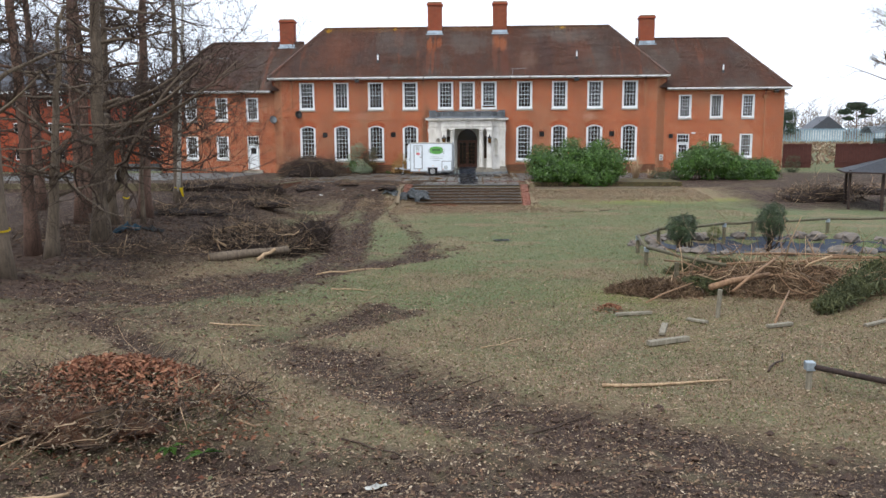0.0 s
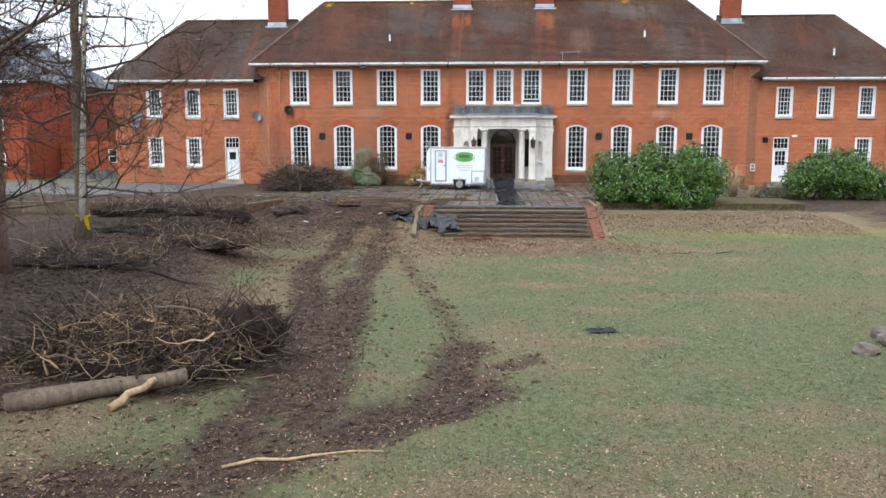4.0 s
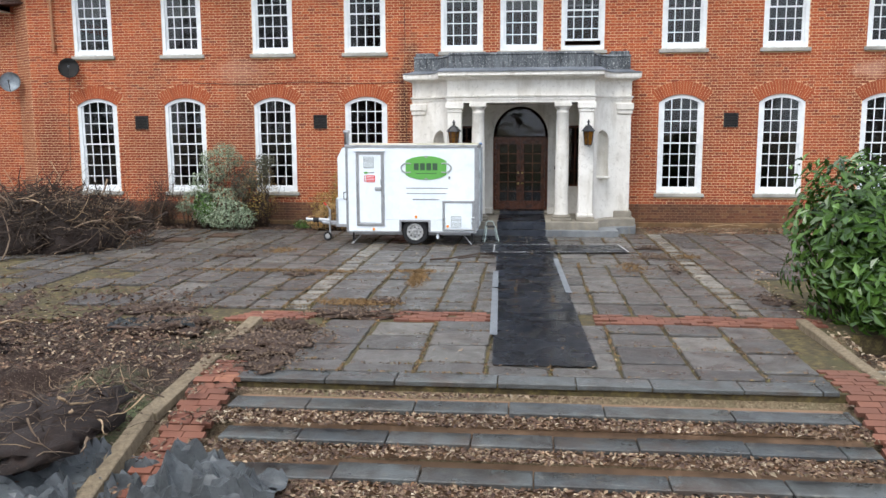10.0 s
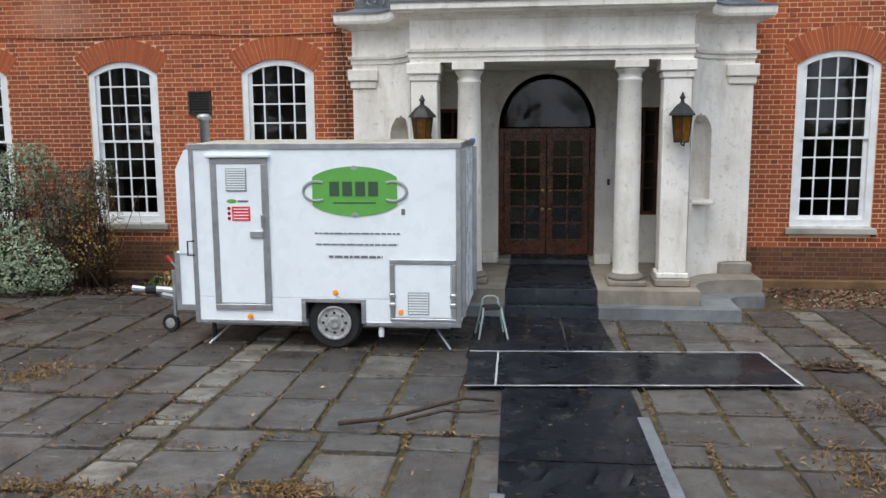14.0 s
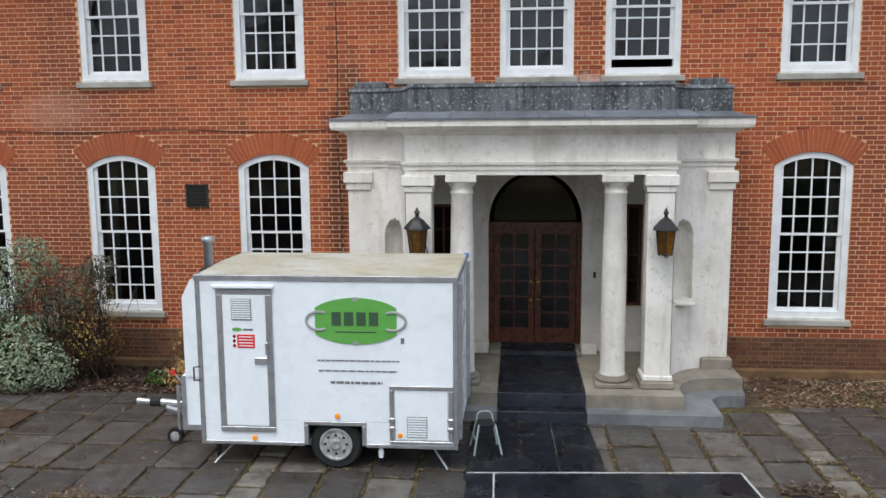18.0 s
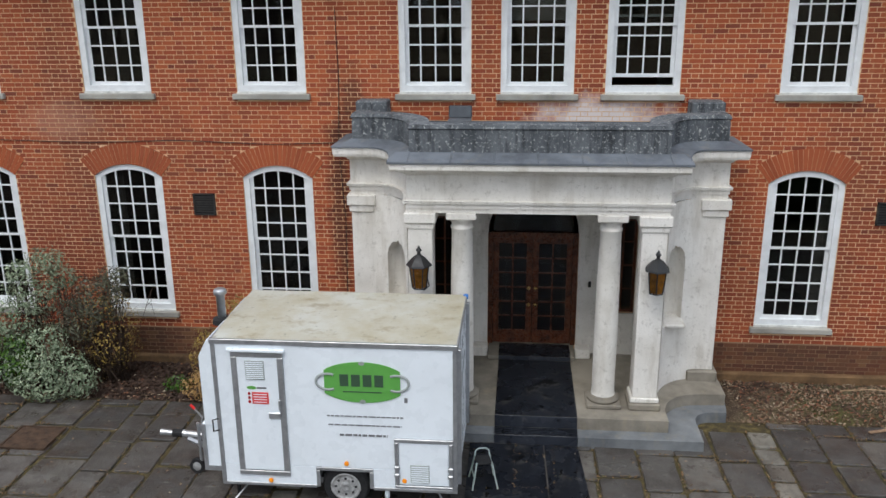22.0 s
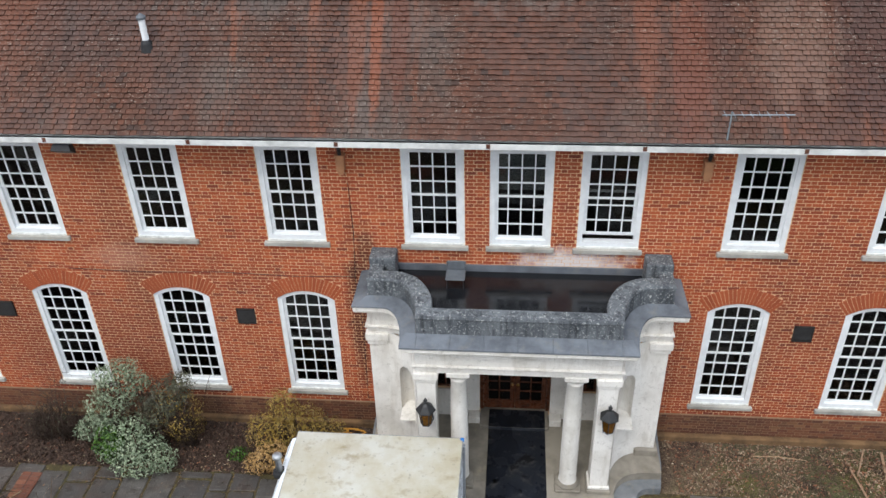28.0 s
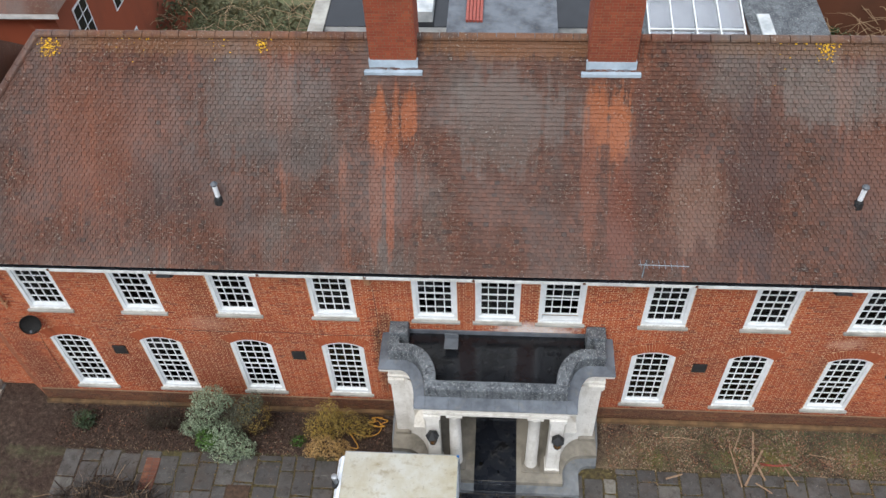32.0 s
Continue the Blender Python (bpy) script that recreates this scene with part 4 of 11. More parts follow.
# ---- windows ----
def sash_window(width, z0, z1, cols, rows, arched, raised=0.0, wide_sill=0.07):
    """One sash window about x = 0 in the wall face y = 0: frame, two sashes with bars, panes, sill."""
    hw, t = width / 2, 0.085
    r, zc = RING
    r0 = r

    def top(x):
        return zc + math.sqrt(max(0.0, r0 * r0 - x * x)) if arched else z1

    def ringed(a, y0, y1, lo, inset):
        """A frame of bar width a between the outline and the outline moved in."""
        xs = list(np.linspace(-hw + inset, hw - inset, 15 if arched else 2))
        outer = [(-hw + inset, lo)] + [(x, top(x) - inset) for x in xs] + [(hw - inset, lo)]
        xi = list(np.linspace(-hw + inset + a, hw - inset - a, len(xs)))
        inner = [(-hw + inset + a, lo + a)] + [(x, top(x) - inset - a) for x in xi] + [(hw - inset - a, lo + a)]
        bm = bmesh.new()
        fo, fi, bo, bi = [[bm.verts.new((x, y, z)) for x, z in pts] for pts, y in ((outer, y0), (inner, y0), (outer, y1), (inner, y1))]
        k = len(outer)
        for i in range(k):
            j = (i + 1) % k
            for q in ((fo[i], fo[j], fi[j], fi[i]), (fi[i], fi[j], bi[j], bi[i]), (fo[j], fo[i], bo[i], bo[j]), (bo[i], bi[i], bi[j], bo[j])):
                bm.faces.new(q)
        bmesh.ops.recalc_face_normals(bm, faces=bm.faces)
        return bm

    win = part("window", ringed(0.1, 0.02, 0.16, z0, 0.0), M["white"], house)
    sill = boxed(-hw - wide_sill, -0.075, z0 - 0.125, hw + wide_sill, 0.1, z0 - 0.03, 0.01)
    part("sill", sill, M["sill"], win)
    part("sub_sill", boxed(-hw, -0.01, z0 - 0.03, hw, 0.1, z0 + 0.002), M["white_old"], win)
    mid = z0 + (z1 - z0) * (0.5 if not arched else 0.5)
    x0, x1 = -hw + 0.1, hw - 0.1
    pw = (x1 - x0) / cols
    n_up = rows // 2
    sashes = []
    for upper in (True, False):
        lo, hi = (mid, z1 - 0.1) if upper else (z0 + 0.1 + raised, mid + 0.04 + raised)
        y = 0.055 if upper else 0.085
        bm = bmesh.new()
        rail = 0.045
        box(bm, x0, y, lo, x1, y + 0.035, lo + (0.04 if upper else 0.055))
        if not upper:
            box(bm, x0, y, hi - 0.04, x1, y + 0.035, hi)
        for k in range(cols + 1):
            bw = 0.012 if 0 < k < cols else 0.03
            x = x0 + k * pw
            x = min(max(x, x0 + bw), x1 - bw)
            tz = top(x) - 0.085 if upper else hi
            box(bm, x - bw, y + 0.001, lo, x + bw, y + 0.034, tz)
        ph = (hi - lo) / n_up
        for k in range(1, n_up):
            z = lo + k * ph
            box(bm, x0, y + 0.002, z - 0.012, x1, y + 0.033, z + 0.012)
        part("sash", bm, M["white"], win)
        for i in range(cols):
            for k in range(n_up):
                a, b = x0 + i * pw, x0 + (i + 1) * pw
                c, d = lo + k * ph, lo + (k + 1) * ph
                if arched and upper and k == n_up - 1:
                    bm = bmesh.new()
                    za, zb = top(a) - 0.09, top(b) - 0.09
                    vs = [bm.verts.new(p) for p in ((a, y + 0.02, c), (b, y + 0.02, c), (b, y + 0.02, zb), (a, y + 0.02, za), (a, y + 0.024, c), (b, y + 0.024, c), (b, y + 0.024, zb), (a, y + 0.024, za))]
                    for q in ((0, 1, 2, 3), (7, 6, 5, 4)):
                        bm.faces.new([vs[j] for j in q])
                else:
                    bm = boxed(a, y + 0.02, c, b, y + 0.024, d)
                part("pane", bm, M["glass"], win).visible_shadow = False
    return win


def put_windows():
    up = sash_window(1.16, UP_Z[0], UP_Z[1], 4, 6, False)
    up.location.x = UP_X[0]
    for c in UP_X[1:]:
        if c == 1.65:
            continue
        copy_thing(up, Matrix.Translation((c, 0, 0)))
    opened = sash_window(1.16, UP_Z[0], UP_Z[1], 4, 6, False, 0.13)
    opened.location.x = 1.65
    tagged(opened, "white sash window with the lower sash slightly raised")
    low = sash_window(1.2, LOW_Z[0], LOW_Z[1], 4, 8, True)
    low.location.x = LOW_X[0]
    for c in LOW_X[1:]:
        copy_thing(low, Matrix.Translation((c, 0, 0)))
    wu = sash_window(0.96, 4.02, 5.76, 4, 6, False, 0, 0.05)
    wl_ = sash_window(0.96, 1.04, 2.82, 4, 6, False, 0, 0.05)
    first = True
    for sx in (-1, 1):
        for w, cs in ((wu, WING_UP[sx]), (wl_, WING_LOW[sx])):
            for c in cs:
                copy_thing(w, Matrix.Translation((c, WING_Y, 0)))
    for w in (wu, wl_):
        for o in (*w.children, w):
            bpy.data.objects.remove(o)


put_windows()


def curtains():
    """Drapes hung inside some of the tall ground-floor windows."""
    for c, side, key, w in ((-6.96, -1, "curtain", 0.3), (-6.96, 1, "curtain_red", 0.15), (4.33, 1, "curtain", 0.25), (6.96, 1, "curtain", 0.25), (9.6, 1, "curtain", 0.3), (-12.24, -1, "curtain", 0.2), (-9.6, -1, "curtain", 0.25), (6.96, -1, "curtain_red", 0.2), (12.2, 1, "curtain", 0.25)):
        bm = bmesh.new()
        n = 18
        top, bot = [], []
        for i in range(n + 1):
            x = c + side * (0.52 - w * i / n)
            y = 0.27 + 0.025 * math.sin(i * 1.9)
            top.append(bm.verts.new((x, y, 3.55)))
            bot.append(bm.verts.new((x + side * 0.03, y, 0.95)))
        for i in range(n):
            bm.faces.new((bot[i], bot[i + 1], top[i + 1], top[i]))
        bmesh.ops.solidify(bm, geom=list(bm.faces), thickness=0.006)
        solid("curtain", bm, M[key], "pleated curtain hanging inside a tall sash window" if key == "curtain" else "maroon curtain hanging inside a tall sash window", "curtain", "window curtains")
    for c in (0.0, -12.24, -9.6):
        solid("blind", boxed(c - 0.5, 0.2, 5.9, c + 0.5, 0.21, 6.78), M["curtain"], "pale roller blind half drawn inside an upper window", "blind")


curtains()


# ---- roof ----
def tiles(o, u, v, length, rise, inset0, inset1, material, parent, rng, name="roof_tiles", singles=None):
    """Plain tiles over a slope: u along the eave, v up the slope, narrowing by the insets towards the top."""
    o, u, v = np.array(o, float), np.array(u, float), np.array(v, float)
    nrm = np.cross(u, v)
    nrm = nrm / np.linalg.norm(nrm)
    W, G = 0.124, 0.1
    joined = []
    rows = int(rise / G)
    for k in range(rows):
        s = k * G
        f = s / rise
        lo, hi = inset0 * f, length - inset1 * f
        c = math.floor(lo / W) * W - (W / 2 if k % 2 else 0)
        while c < hi:
            a, b = max(c + 0.004, lo), min(c + W - 0.004, hi)
            c += W
            if b - a < 0.02:
                continue
            j, skew = rng.uniform(-0.006, 0.006), rng.uniform(-0.005, 0.005)
            lift = 0.042 + rng.uniform(-0.007, 0.016)
            tail, head = s - 0.02 + j, s + G + 0.03
            cs = []
            for top in (1, 0):
                for t, d in ((tail, lift), (head, 0.006)):
                    for x, e in ((a, skew), (b, -skew)):
                        cs.append(o + u * x + v * (t + (e if t == tail else 0)) + nrm * (d if top else d - 0.016))
            if singles and singles(a, s) and abs(b - a - W + 0.008) < 1e-3:
                p = o + u * a + v * s
                if name not in TILE:
                    TILE[name] = boxes_mesh("tile", [np.array(cs) - p], material)
                part("tile", TILE[name], material, parent, m=Matrix.Translation(p))
            else:
                joined.append(cs)
    part(name, boxes_mesh(name, joined, material, True), material, parent, kind="stuff")


TILE = {}


def ridge_run(a, b, parent, rng, size=0.13):
    a, b = Vector(a), Vector(b)
    n = max(1, int((b - a).length / 0.44))
    d = (b - a) / n
    for i in range(n):
        bm = bmesh.new()
        p, q = a + d * i, a + d * (i + 0.96)
        side = d.cross(Vector((0, 0, 1))).normalized()
        up = side.cross(d).normalized()
        ring = []
        for e, g in ((p, 1.0), (q, 0.94)):
            ring.append([bm.verts.new(e + side * math.cos(t) * size * g + up * (math.sin(t) * size * 0.75 * g - 0.03)) for t in np.linspace(0, math.pi, 7)])
        for k in range(6):
            bm.faces.new((ring[0][k], ring[0][k + 1], ring[1][k + 1], ring[1][k]))
        bm.faces.new(ring[0])
        bm.faces.new(ring[1])
        bmesh.ops.recalc_face_normals(bm, faces=bm.faces)
        part("ridge_tile", bm, M["tile"], parent)


def hipped_roof(x0, x1, y0, y1, z0, zr, hip0, hip1, rng, **kw):
    """A hipped roof over a plan; hip0 and hip1 are how far its ridge is drawn in (0 for none)."""
    yr = (y0 + y1) / 2
    roof = part("roof", bmesh.new(), M["tile"], house)
    bm = bmesh.new()
    e = [bm.verts.new(p) for p in ((x0, y0, z0), (x1, y0, z0), (x1, y1, z0), (x0, y1, z0))]
    r = [bm.verts.new(p) for p in ((x0 + hip0, yr, zr), (x1 - hip1, yr, zr))]
    for q in ((e[0], e[1], r[1], r[0]), (e[2], e[3], r[0], r[1]), (e[3], e[0], r[0]), (e[1], e[2], r[1])):
        bm.faces.new(q)
    bm.faces.new(e[::-1])
    bm.to_mesh(roof.data)
    bm.free()
    run, up = yr - y0, zr - z0
    s = math.hypot(run, up)
    tiles((x0, y0, z0), (1, 0, 0), (0, run / s, up / s), x1 - x0, s, hip0, hip1, M["tile"], roof, rng, **kw)
    for x, hip, sx in ((x0, hip0, 1), (x1, hip1, -1)):
        if hip:
            s2 = math.hypot(hip, up)
            oy = y1 if sx > 0 else y0
            tiles((x, oy, z0), (0, -sx, 0), (sx * hip / s2, 0, up / s2), y1 - y0, s2, run, run, M["tile"], roof, rng, name="hip_tiles")
            ridge_run((x, y0, z0 + 0.02), (x + sx * hip, yr, zr + 0.02), roof, rng)
    ridge_run((x0 + hip0, yr, zr + 0.03), (x1 - hip1, yr, zr + 0.03), roof, rng)
    return roof


def build_roofs():
    rng = random.Random(8)
    hipped_roof(-15.15, 15.05, -0.42, 7.42, 7.2, 11.24, 3.8, 4.05, rng, singles=lambda a, s: 9.0 < a < 11.6 and s < 2.2)
    hipped_roof(-24.35, -13.3, 0.1, 9.1, 6.28, 10.32, 3.6, 0, rng)
    hipped_roof(13.3, 24.1, 0.1, 9.1, 6.28, 10.32, 0, 3.6, rng)


build_roofs()


def eaves():
    for x0, x1, y, z in ((-15.1, 15.0, -0.36, 7.02), (-24.3, -15.1, 0.14, 6.1), (15.0, 24.05, 0.14, 6.1)):
        part("fascia", boxed(x0, y, z, x1, y + 0.025, z + 0.15), M["fascia"], house)
        part("soffit", boxed(x0, y + 0.026, z, x1, y + 0.9, z + 0.03), M["fascia"], house)
        bm = bmesh.new()
        n = 8
        rows = []
        for x in (x0 - 0.05, x1 + 0.05):
            rows.append([bm.verts.new((x, y - 0.12 + 0.07 * math.cos(t), z + 0.165 + 0.07 * math.sin(t))) for t in np.linspace(math.pi, 2 * math.pi, n)])
        for k in range(n - 1):
            bm.faces.new((rows[0][k], rows[1][k], rows[1][k + 1], rows[0][k + 1]))
        bmesh.ops.solidify(bm, geom=list(bm.faces), thickness=0.006)
        part("gutter", bm, M["fascia"], house, "cream painted half-round gutter")
        # dark strip stands in for the shade inside the gutter, below the tile edge
        part("gutter_silt", boxed(x0 - 0.04, y - 0.178, z + 0.115, x1 + 0.04, y - 0.062, z + 0.142), M["felt"], house)
        part("gutter_face", boxed(x0 - 0.05, y - 0.198, z + 0.065, x1 + 0.05, y - 0.191, z + 0.172), M["fascia"], house, "cream painted gutter front")
        for x in np.arange(x0 + 1.3, x1 - 0.3, 2.64):
            part("gutter_joint", boxed(x - 0.035, y - 0.204, z + 0.085, x + 0.035, y - 0.1985, z + 0.17), M["rust_iron"], house, "rusty gutter joint")
            part("gutter_bracket", boxed(x - 0.012, y - 0.195, z + 0.07, x + 0.012, y - 0.001, z + 0.09), M["rust_iron"], house)
    for x, y0, y1, z in ((-24.3, 0.15, 9.1, 6.1), (24.03, 0.15, 9.1, 6.1)):
        part("fascia", boxed(x, y0, z, x + 0.025, y1, z + 0.15), M["fascia"], house)
        part("soffit", boxed(min(x, x - math.copysign(0.4, x)), y0, z + 0.002, max(x, x - math.copysign(0.4, x)), y1, z + 0.03), M["fascia"], house)
    for x in (-15.1, 14.98):
        part("fascia", boxed(x, -0.33, 7.02, x + 0.025, 7.35, 7.17), M["fascia"], house)


eaves()


def chimney(cx, cy, w, d, z0, z1, rng):
    base = part("chimney", boxed(cx - w / 2 + 0.004, cy - d / 2 + 0.004, z0, cx + w / 2 - 0.004, cy + d / 2 - 0.004, z1 - 0.02), M["mortar_dark"], house)
    for o, u, out, n in (((cx - w / 2, cy - d / 2, 0), (1, 0, 0), (0, -1, 0), w), ((cx + w / 2, cy - d / 2, 0), (0, 1, 0), (1, 0, 0), d), ((cx - w / 2, cy + d / 2, 0), (0, -1, 0), (-1, 0, 0), d)):
        lay(Sheet(o, u, out), bricks(n, z0 + 0.1, z1 - 0.28, [], rng), M["brick_stack"], base, rng, 0.002, name="stack_brickwork")
    part("flashing", boxed(cx - w / 2 - 0.14, cy - d / 2 - 0.16, z0 + 0.62, cx + w / 2 + 0.14, cy - d / 2 + 0.1, z0 + 0.7), M["zinc"], base, "pale lead apron")
    part("flashing", boxed(cx - w / 2 - 0.03, cy - d / 2 - 0.02, z0 + 0.7, cx + w / 2 + 0.03, cy - d / 2 + 0.1, z0 + 0.95), M["zinc"], base)
    part("cap", boxed(cx - w / 2 - 0.07, cy - d / 2 - 0.07, z1 - 0.28, cx + w / 2 + 0.07, cy + d / 2 + 0.07, z1 - 0.12, 0.02), M["brick_stack"], base)
    part("cap", boxed(cx - w / 2 + 0.02, cy - d / 2 + 0.02, z1 - 0.12, cx + w / 2 - 0.02, cy + d / 2 - 0.02, z1, 0.02), M["mortar_dark"], base)
    for k in (-0.25, 0.25):
        part("chimney_pot", lathe(bmesh.new(), [(0.11, z1 - 0.02), (0.1, z1 + 0.02), (0.095, z1 + 0.03)], 14, cx + k, cy), M["brick_stack"], base)


def stacks():
    rng = random.Random(6)
    chimney(-2.6, 3.43, 1.1, 0.9, 10.0, 13.15, rng)
    chimney(2.5, 3.43, 1.1, 0.9, 10.0, 13.15, rng)
    chimney(-14.6, 4.55, 1.15, 0.9, 9.18, 12.12, rng)
    chimney(14.12, 4.55, 1.15, 0.9, 9.18, 12.12, rng)


stacks()

# ---- stone porch ----
def mat_material():
    m = Mat("rubber_mat", 0.4)
    c = m.ramp(m.noise(1.3, 6, 0.65), (0.35, lin(34, 37, 44)), (0.65, lin(50, 54, 62)))
    c = m.mix(m.ramp(m.noise(2.1, 7, 0.75), (0.56, 0.0), (0.68, 0.6)), c, lin(112, 109, 104))
    c = m.mix(m.ramp(m.noise(26, 5, 0.75), (0.64, 0.0), (0.7, 0.5)), c, lin(120, 112, 102))
    c = m.mix(m.ramp(m.noise(2.2, 5, 0.6), (0.63, 0.0), (0.655, 0.9)), c, lin(14, 15, 17))
    m.bump(m.noise(5, 4), 0.25, 0.01)
    return m.done(c, m.ramp(m.noise(2.0, 5), (0.4, 0.14), (0.62, 0.42)))


M["mat"] = mat_material()
M["tape"] = plain("white_tape", (0.7, 0.7, 0.7, 1), 0.5)
M["duct_tape"] = plain("silver_tape", (0.32, 0.34, 0.36, 1), 0.4)


def outline(d, n=9):
    """Plan line of the porch, offset outwards by d, from the wall on the left round to the wall on the right."""
    bx, by, ex, ey = 1.85 + d, -2.05 - d, 2.45 + 0.3 * d, -0.95 - d
    arc = [(ex - (ex - bx) * math.cos(t), by + (ey - by) * math.sin(t)) for t in np.linspace(0, math.pi / 2, n)]
    half = arc + [(2.88 + d, ey), (2.88 + d, 0.0)]
    return [(-x, y) for x, y in half[::-1]] + half


def moulding(profile):
    """A course that follows the plan line: (offset, height) pairs from bottom to top."""
    bm = bmesh.new()
    rings = [[bm.verts.new((x, y, z)) for x, y in outline(d)] for d, z in profile]
    for a, b in zip(rings, rings[1:]):
        for k in range(len(a) - 1):
            bm.faces.new((a[k], a[k + 1], b[k + 1], b[k]))
    return bm


def curved_niche(side):
    """The hollow wall between pillar and end pier, with an arched niche in it."""
    bm = bmesh.new()
    nt, nz = 84, 96
    grid = []
    for j in range(nz + 1):
        z = 0.33 + (3.325 - 0.33) * j / nz
        row = []
        for i in range(nt + 1):
            t = math.pi / 2 * i / nt
            x, y = 2.56 - 0.71 * math.cos(t), -2.05 + 1.1 * math.sin(t)
            nx, ny = -math.cos(t), math.sin(t)
            k = (i / nt - 0.58) * 1.42
            top = 2.34 + math.sqrt(max(0, 0.27**2 - k * k)) if abs(k) < 0.27 else 0
            d = 0.05 + 1.1 * math.sqrt(max(0.0, 0.27**2 - k * k)) if 1.42 < z < top else 0.0
            row.append(bm.verts.new((side * (x + nx * d * 0.8), y + ny * d, z)))
        grid.append(row)
    for a, b in zip(grid, grid[1:]):
        for k in range(nt):
            bm.faces.new((a[k], a[k + 1], b[k + 1], b[k]) if side > 0 else (a[k], b[k], b[k + 1], a[k + 1]))
    return bm


def build_porch():
    porch = part("porch", moulding([(-0.34, 3.32), (0.0, 3.32), (0.0, 3.39), (0.018, 3.392), (0.018, 3.45), (0.045, 3.46), (0.055, 3.5), (0.0, 3.505), (0.0, 3.87), (0.025, 3.88), (0.045, 3.91), (0.09, 3.93), (0.14, 3.945), (0.2, 3.95), (0.215, 3.99), (0.22, 4.09), (-0.02, 4.13)]), M["stone"], house, "pale stone classical entablature with curved sides")
    part("cornice", boxed(-2.06, -2.3, 3.975, 2.06, -2.0, 4.09, 0.012), M["stone"], porch)
    part("cornice", boxed(-1.98, -2.2, 3.93, 1.98, -2.0, 3.974, 0.012), M["stone"], porch)
    part("lead_capping", moulding([(0.235, 4.085), (0.235, 4.11), (0.05, 4.15), (-0.03, 4.19)]), M["lead"], porch, "blue-grey lead sheet capping")
    lead = bmesh.new()
    vs = [lead.verts.new(p) for p in ((-2.08, -2.32, 4.1), (2.08, -2.32, 4.1), (2.0, -2.0, 4.19), (-2.0, -2.0, 4.19), (-2.08, -2.32, 4.07), (2.08, -2.32, 4.07), (2.0, -2.0, 4.07), (-2.0, -2.0, 4.07))]
    for q in ((0, 1, 2, 3), (4, 5, 1, 0), (5, 6, 2, 1), (7, 4, 0, 3)):
        lead.faces.new([vs[i] for i in q])
    part("lead_capping", lead, M["lead"], porch)
    for k in range(7):
        x = -1.8 + k * 0.6
        part("lead_roll", tube(bmesh.new(), [(x, -2.31, 4.105), (x, -2.0, 4.195)], 0.012, 6), M["lead"], porch)
    part("parapet", moulding([(-0.04, 4.12), (-0.05, 4.5), (-0.03, 4.52), (-0.05, 4.57), (-0.3, 4.57), (-0.32, 4.52), (-0.3, 4.5), (-0.3, 4.15)]), M["parapet"], porch, "dark weathered stone parapet")
    for s in (-1, 1):
        part("parapet_block", boxed(min(s * 2.36, s * 2.86), -0.42, 4.14, max(s * 2.36, s * 2.86), -0.02, 4.7, 0.02), M["parapet"], porch)
    flat = prism(bmesh.new(), outline(-0.28), 4.14, 4.2)
    part("flat_roof", flat, M["felt"], porch, "wet black felt roof")
    part("ceiling", prism(bmesh.new(), outline(-0.1), 3.325, 3.36), M["stone"], porch)
    part("upstand", boxed(-2.6, -0.05, 4.2, 2.6, -0.012, 4.34), M["lead"], porch)
    # columns, pillars and end piers
    for s in (-1, 1):
        col = part("column", lathe(bmesh.new(), [(0.19, 0.47), (0.178, 0.5), (0.172, 0.56), (0.172, 1.4), (0.165, 2.3), (0.15, 3.04), (0.165, 3.06), (0.165, 3.085), (0.15, 3.095), (0.15, 3.15), (0.19, 3.19), (0.2, 3.22)], 32, s * 1.07, -1.85), M["stone"], porch, "smooth round stone column", True)
        part("column_base", lathe(bmesh.new(), [(0.235, 0.4), (0.245, 0.425), (0.24, 0.45), (0.21, 0.46), (0.212, 0.48), (0.19, 0.49)], 28, s * 1.07, -1.85), M["stone_worn"], porch, "worn", True)
        part("column_plinth", boxed(s * 1.07 - 0.255, -2.105, 0.332, s * 1.07 + 0.255, -1.595, 0.4, 0.015), M["stone_worn"], porch)
        part("column_cap", boxed(s * 1.07 - 0.215, -2.065, 3.22, s * 1.07 + 0.215, -1.635, 3.318, 0.008), M["stone"], porch)
        px = s * 1.665
        part("pillar", boxed(px - 0.18, -2.05, 0.52, px + 0.18, -1.68, 3.08, 0.012), M["stone"], porch, "square stone pillar")
        part("pillar_base", boxed(px - 0.235, -2.11, 0.33, px + 0.235, -1.62, 0.44, 0.02), M["stone_worn"], porch)
        part("pillar_base", boxed(px - 0.21, -2.08, 0.44, px + 0.21, -1.65, 0.52, 0.015), M["stone"], porch)
        part("pillar_cap", boxed(px - 0.2, -2.07, 3.08, px + 0.2, -1.66, 3.17, 0.012), M["stone"], porch)
        part("pillar_cap", boxed(px - 0.23, -2.1, 3.17, px + 0.23, -1.63, 3.318, 0.012), M["stone"], porch)
        a, b = (2.55, 2.88) if s > 0 else (-2.88, -2.55)
        part("end_pier", boxed(a, -0.95, 0.5, b, -0.012, 3.04, 0.012), M["stone"], porch, "stone end pier against the brick wall")
        part("pier_base", boxed(a - 0.07, -1.02, 0.14, b + 0.07, -0.012, 0.5, 0.02), M["stone_worn"], porch)
        part("pier_cap", boxed(a - 0.03, -0.98, 3.04, b + 0.03, -0.012, 3.15, 0.012), M["stone"], porch)
        part("pier_cap", boxed(a - 0.06, -1.01, 3.15, b + 0.06, -0.012, 3.318, 0.012), M["stone"], porch)
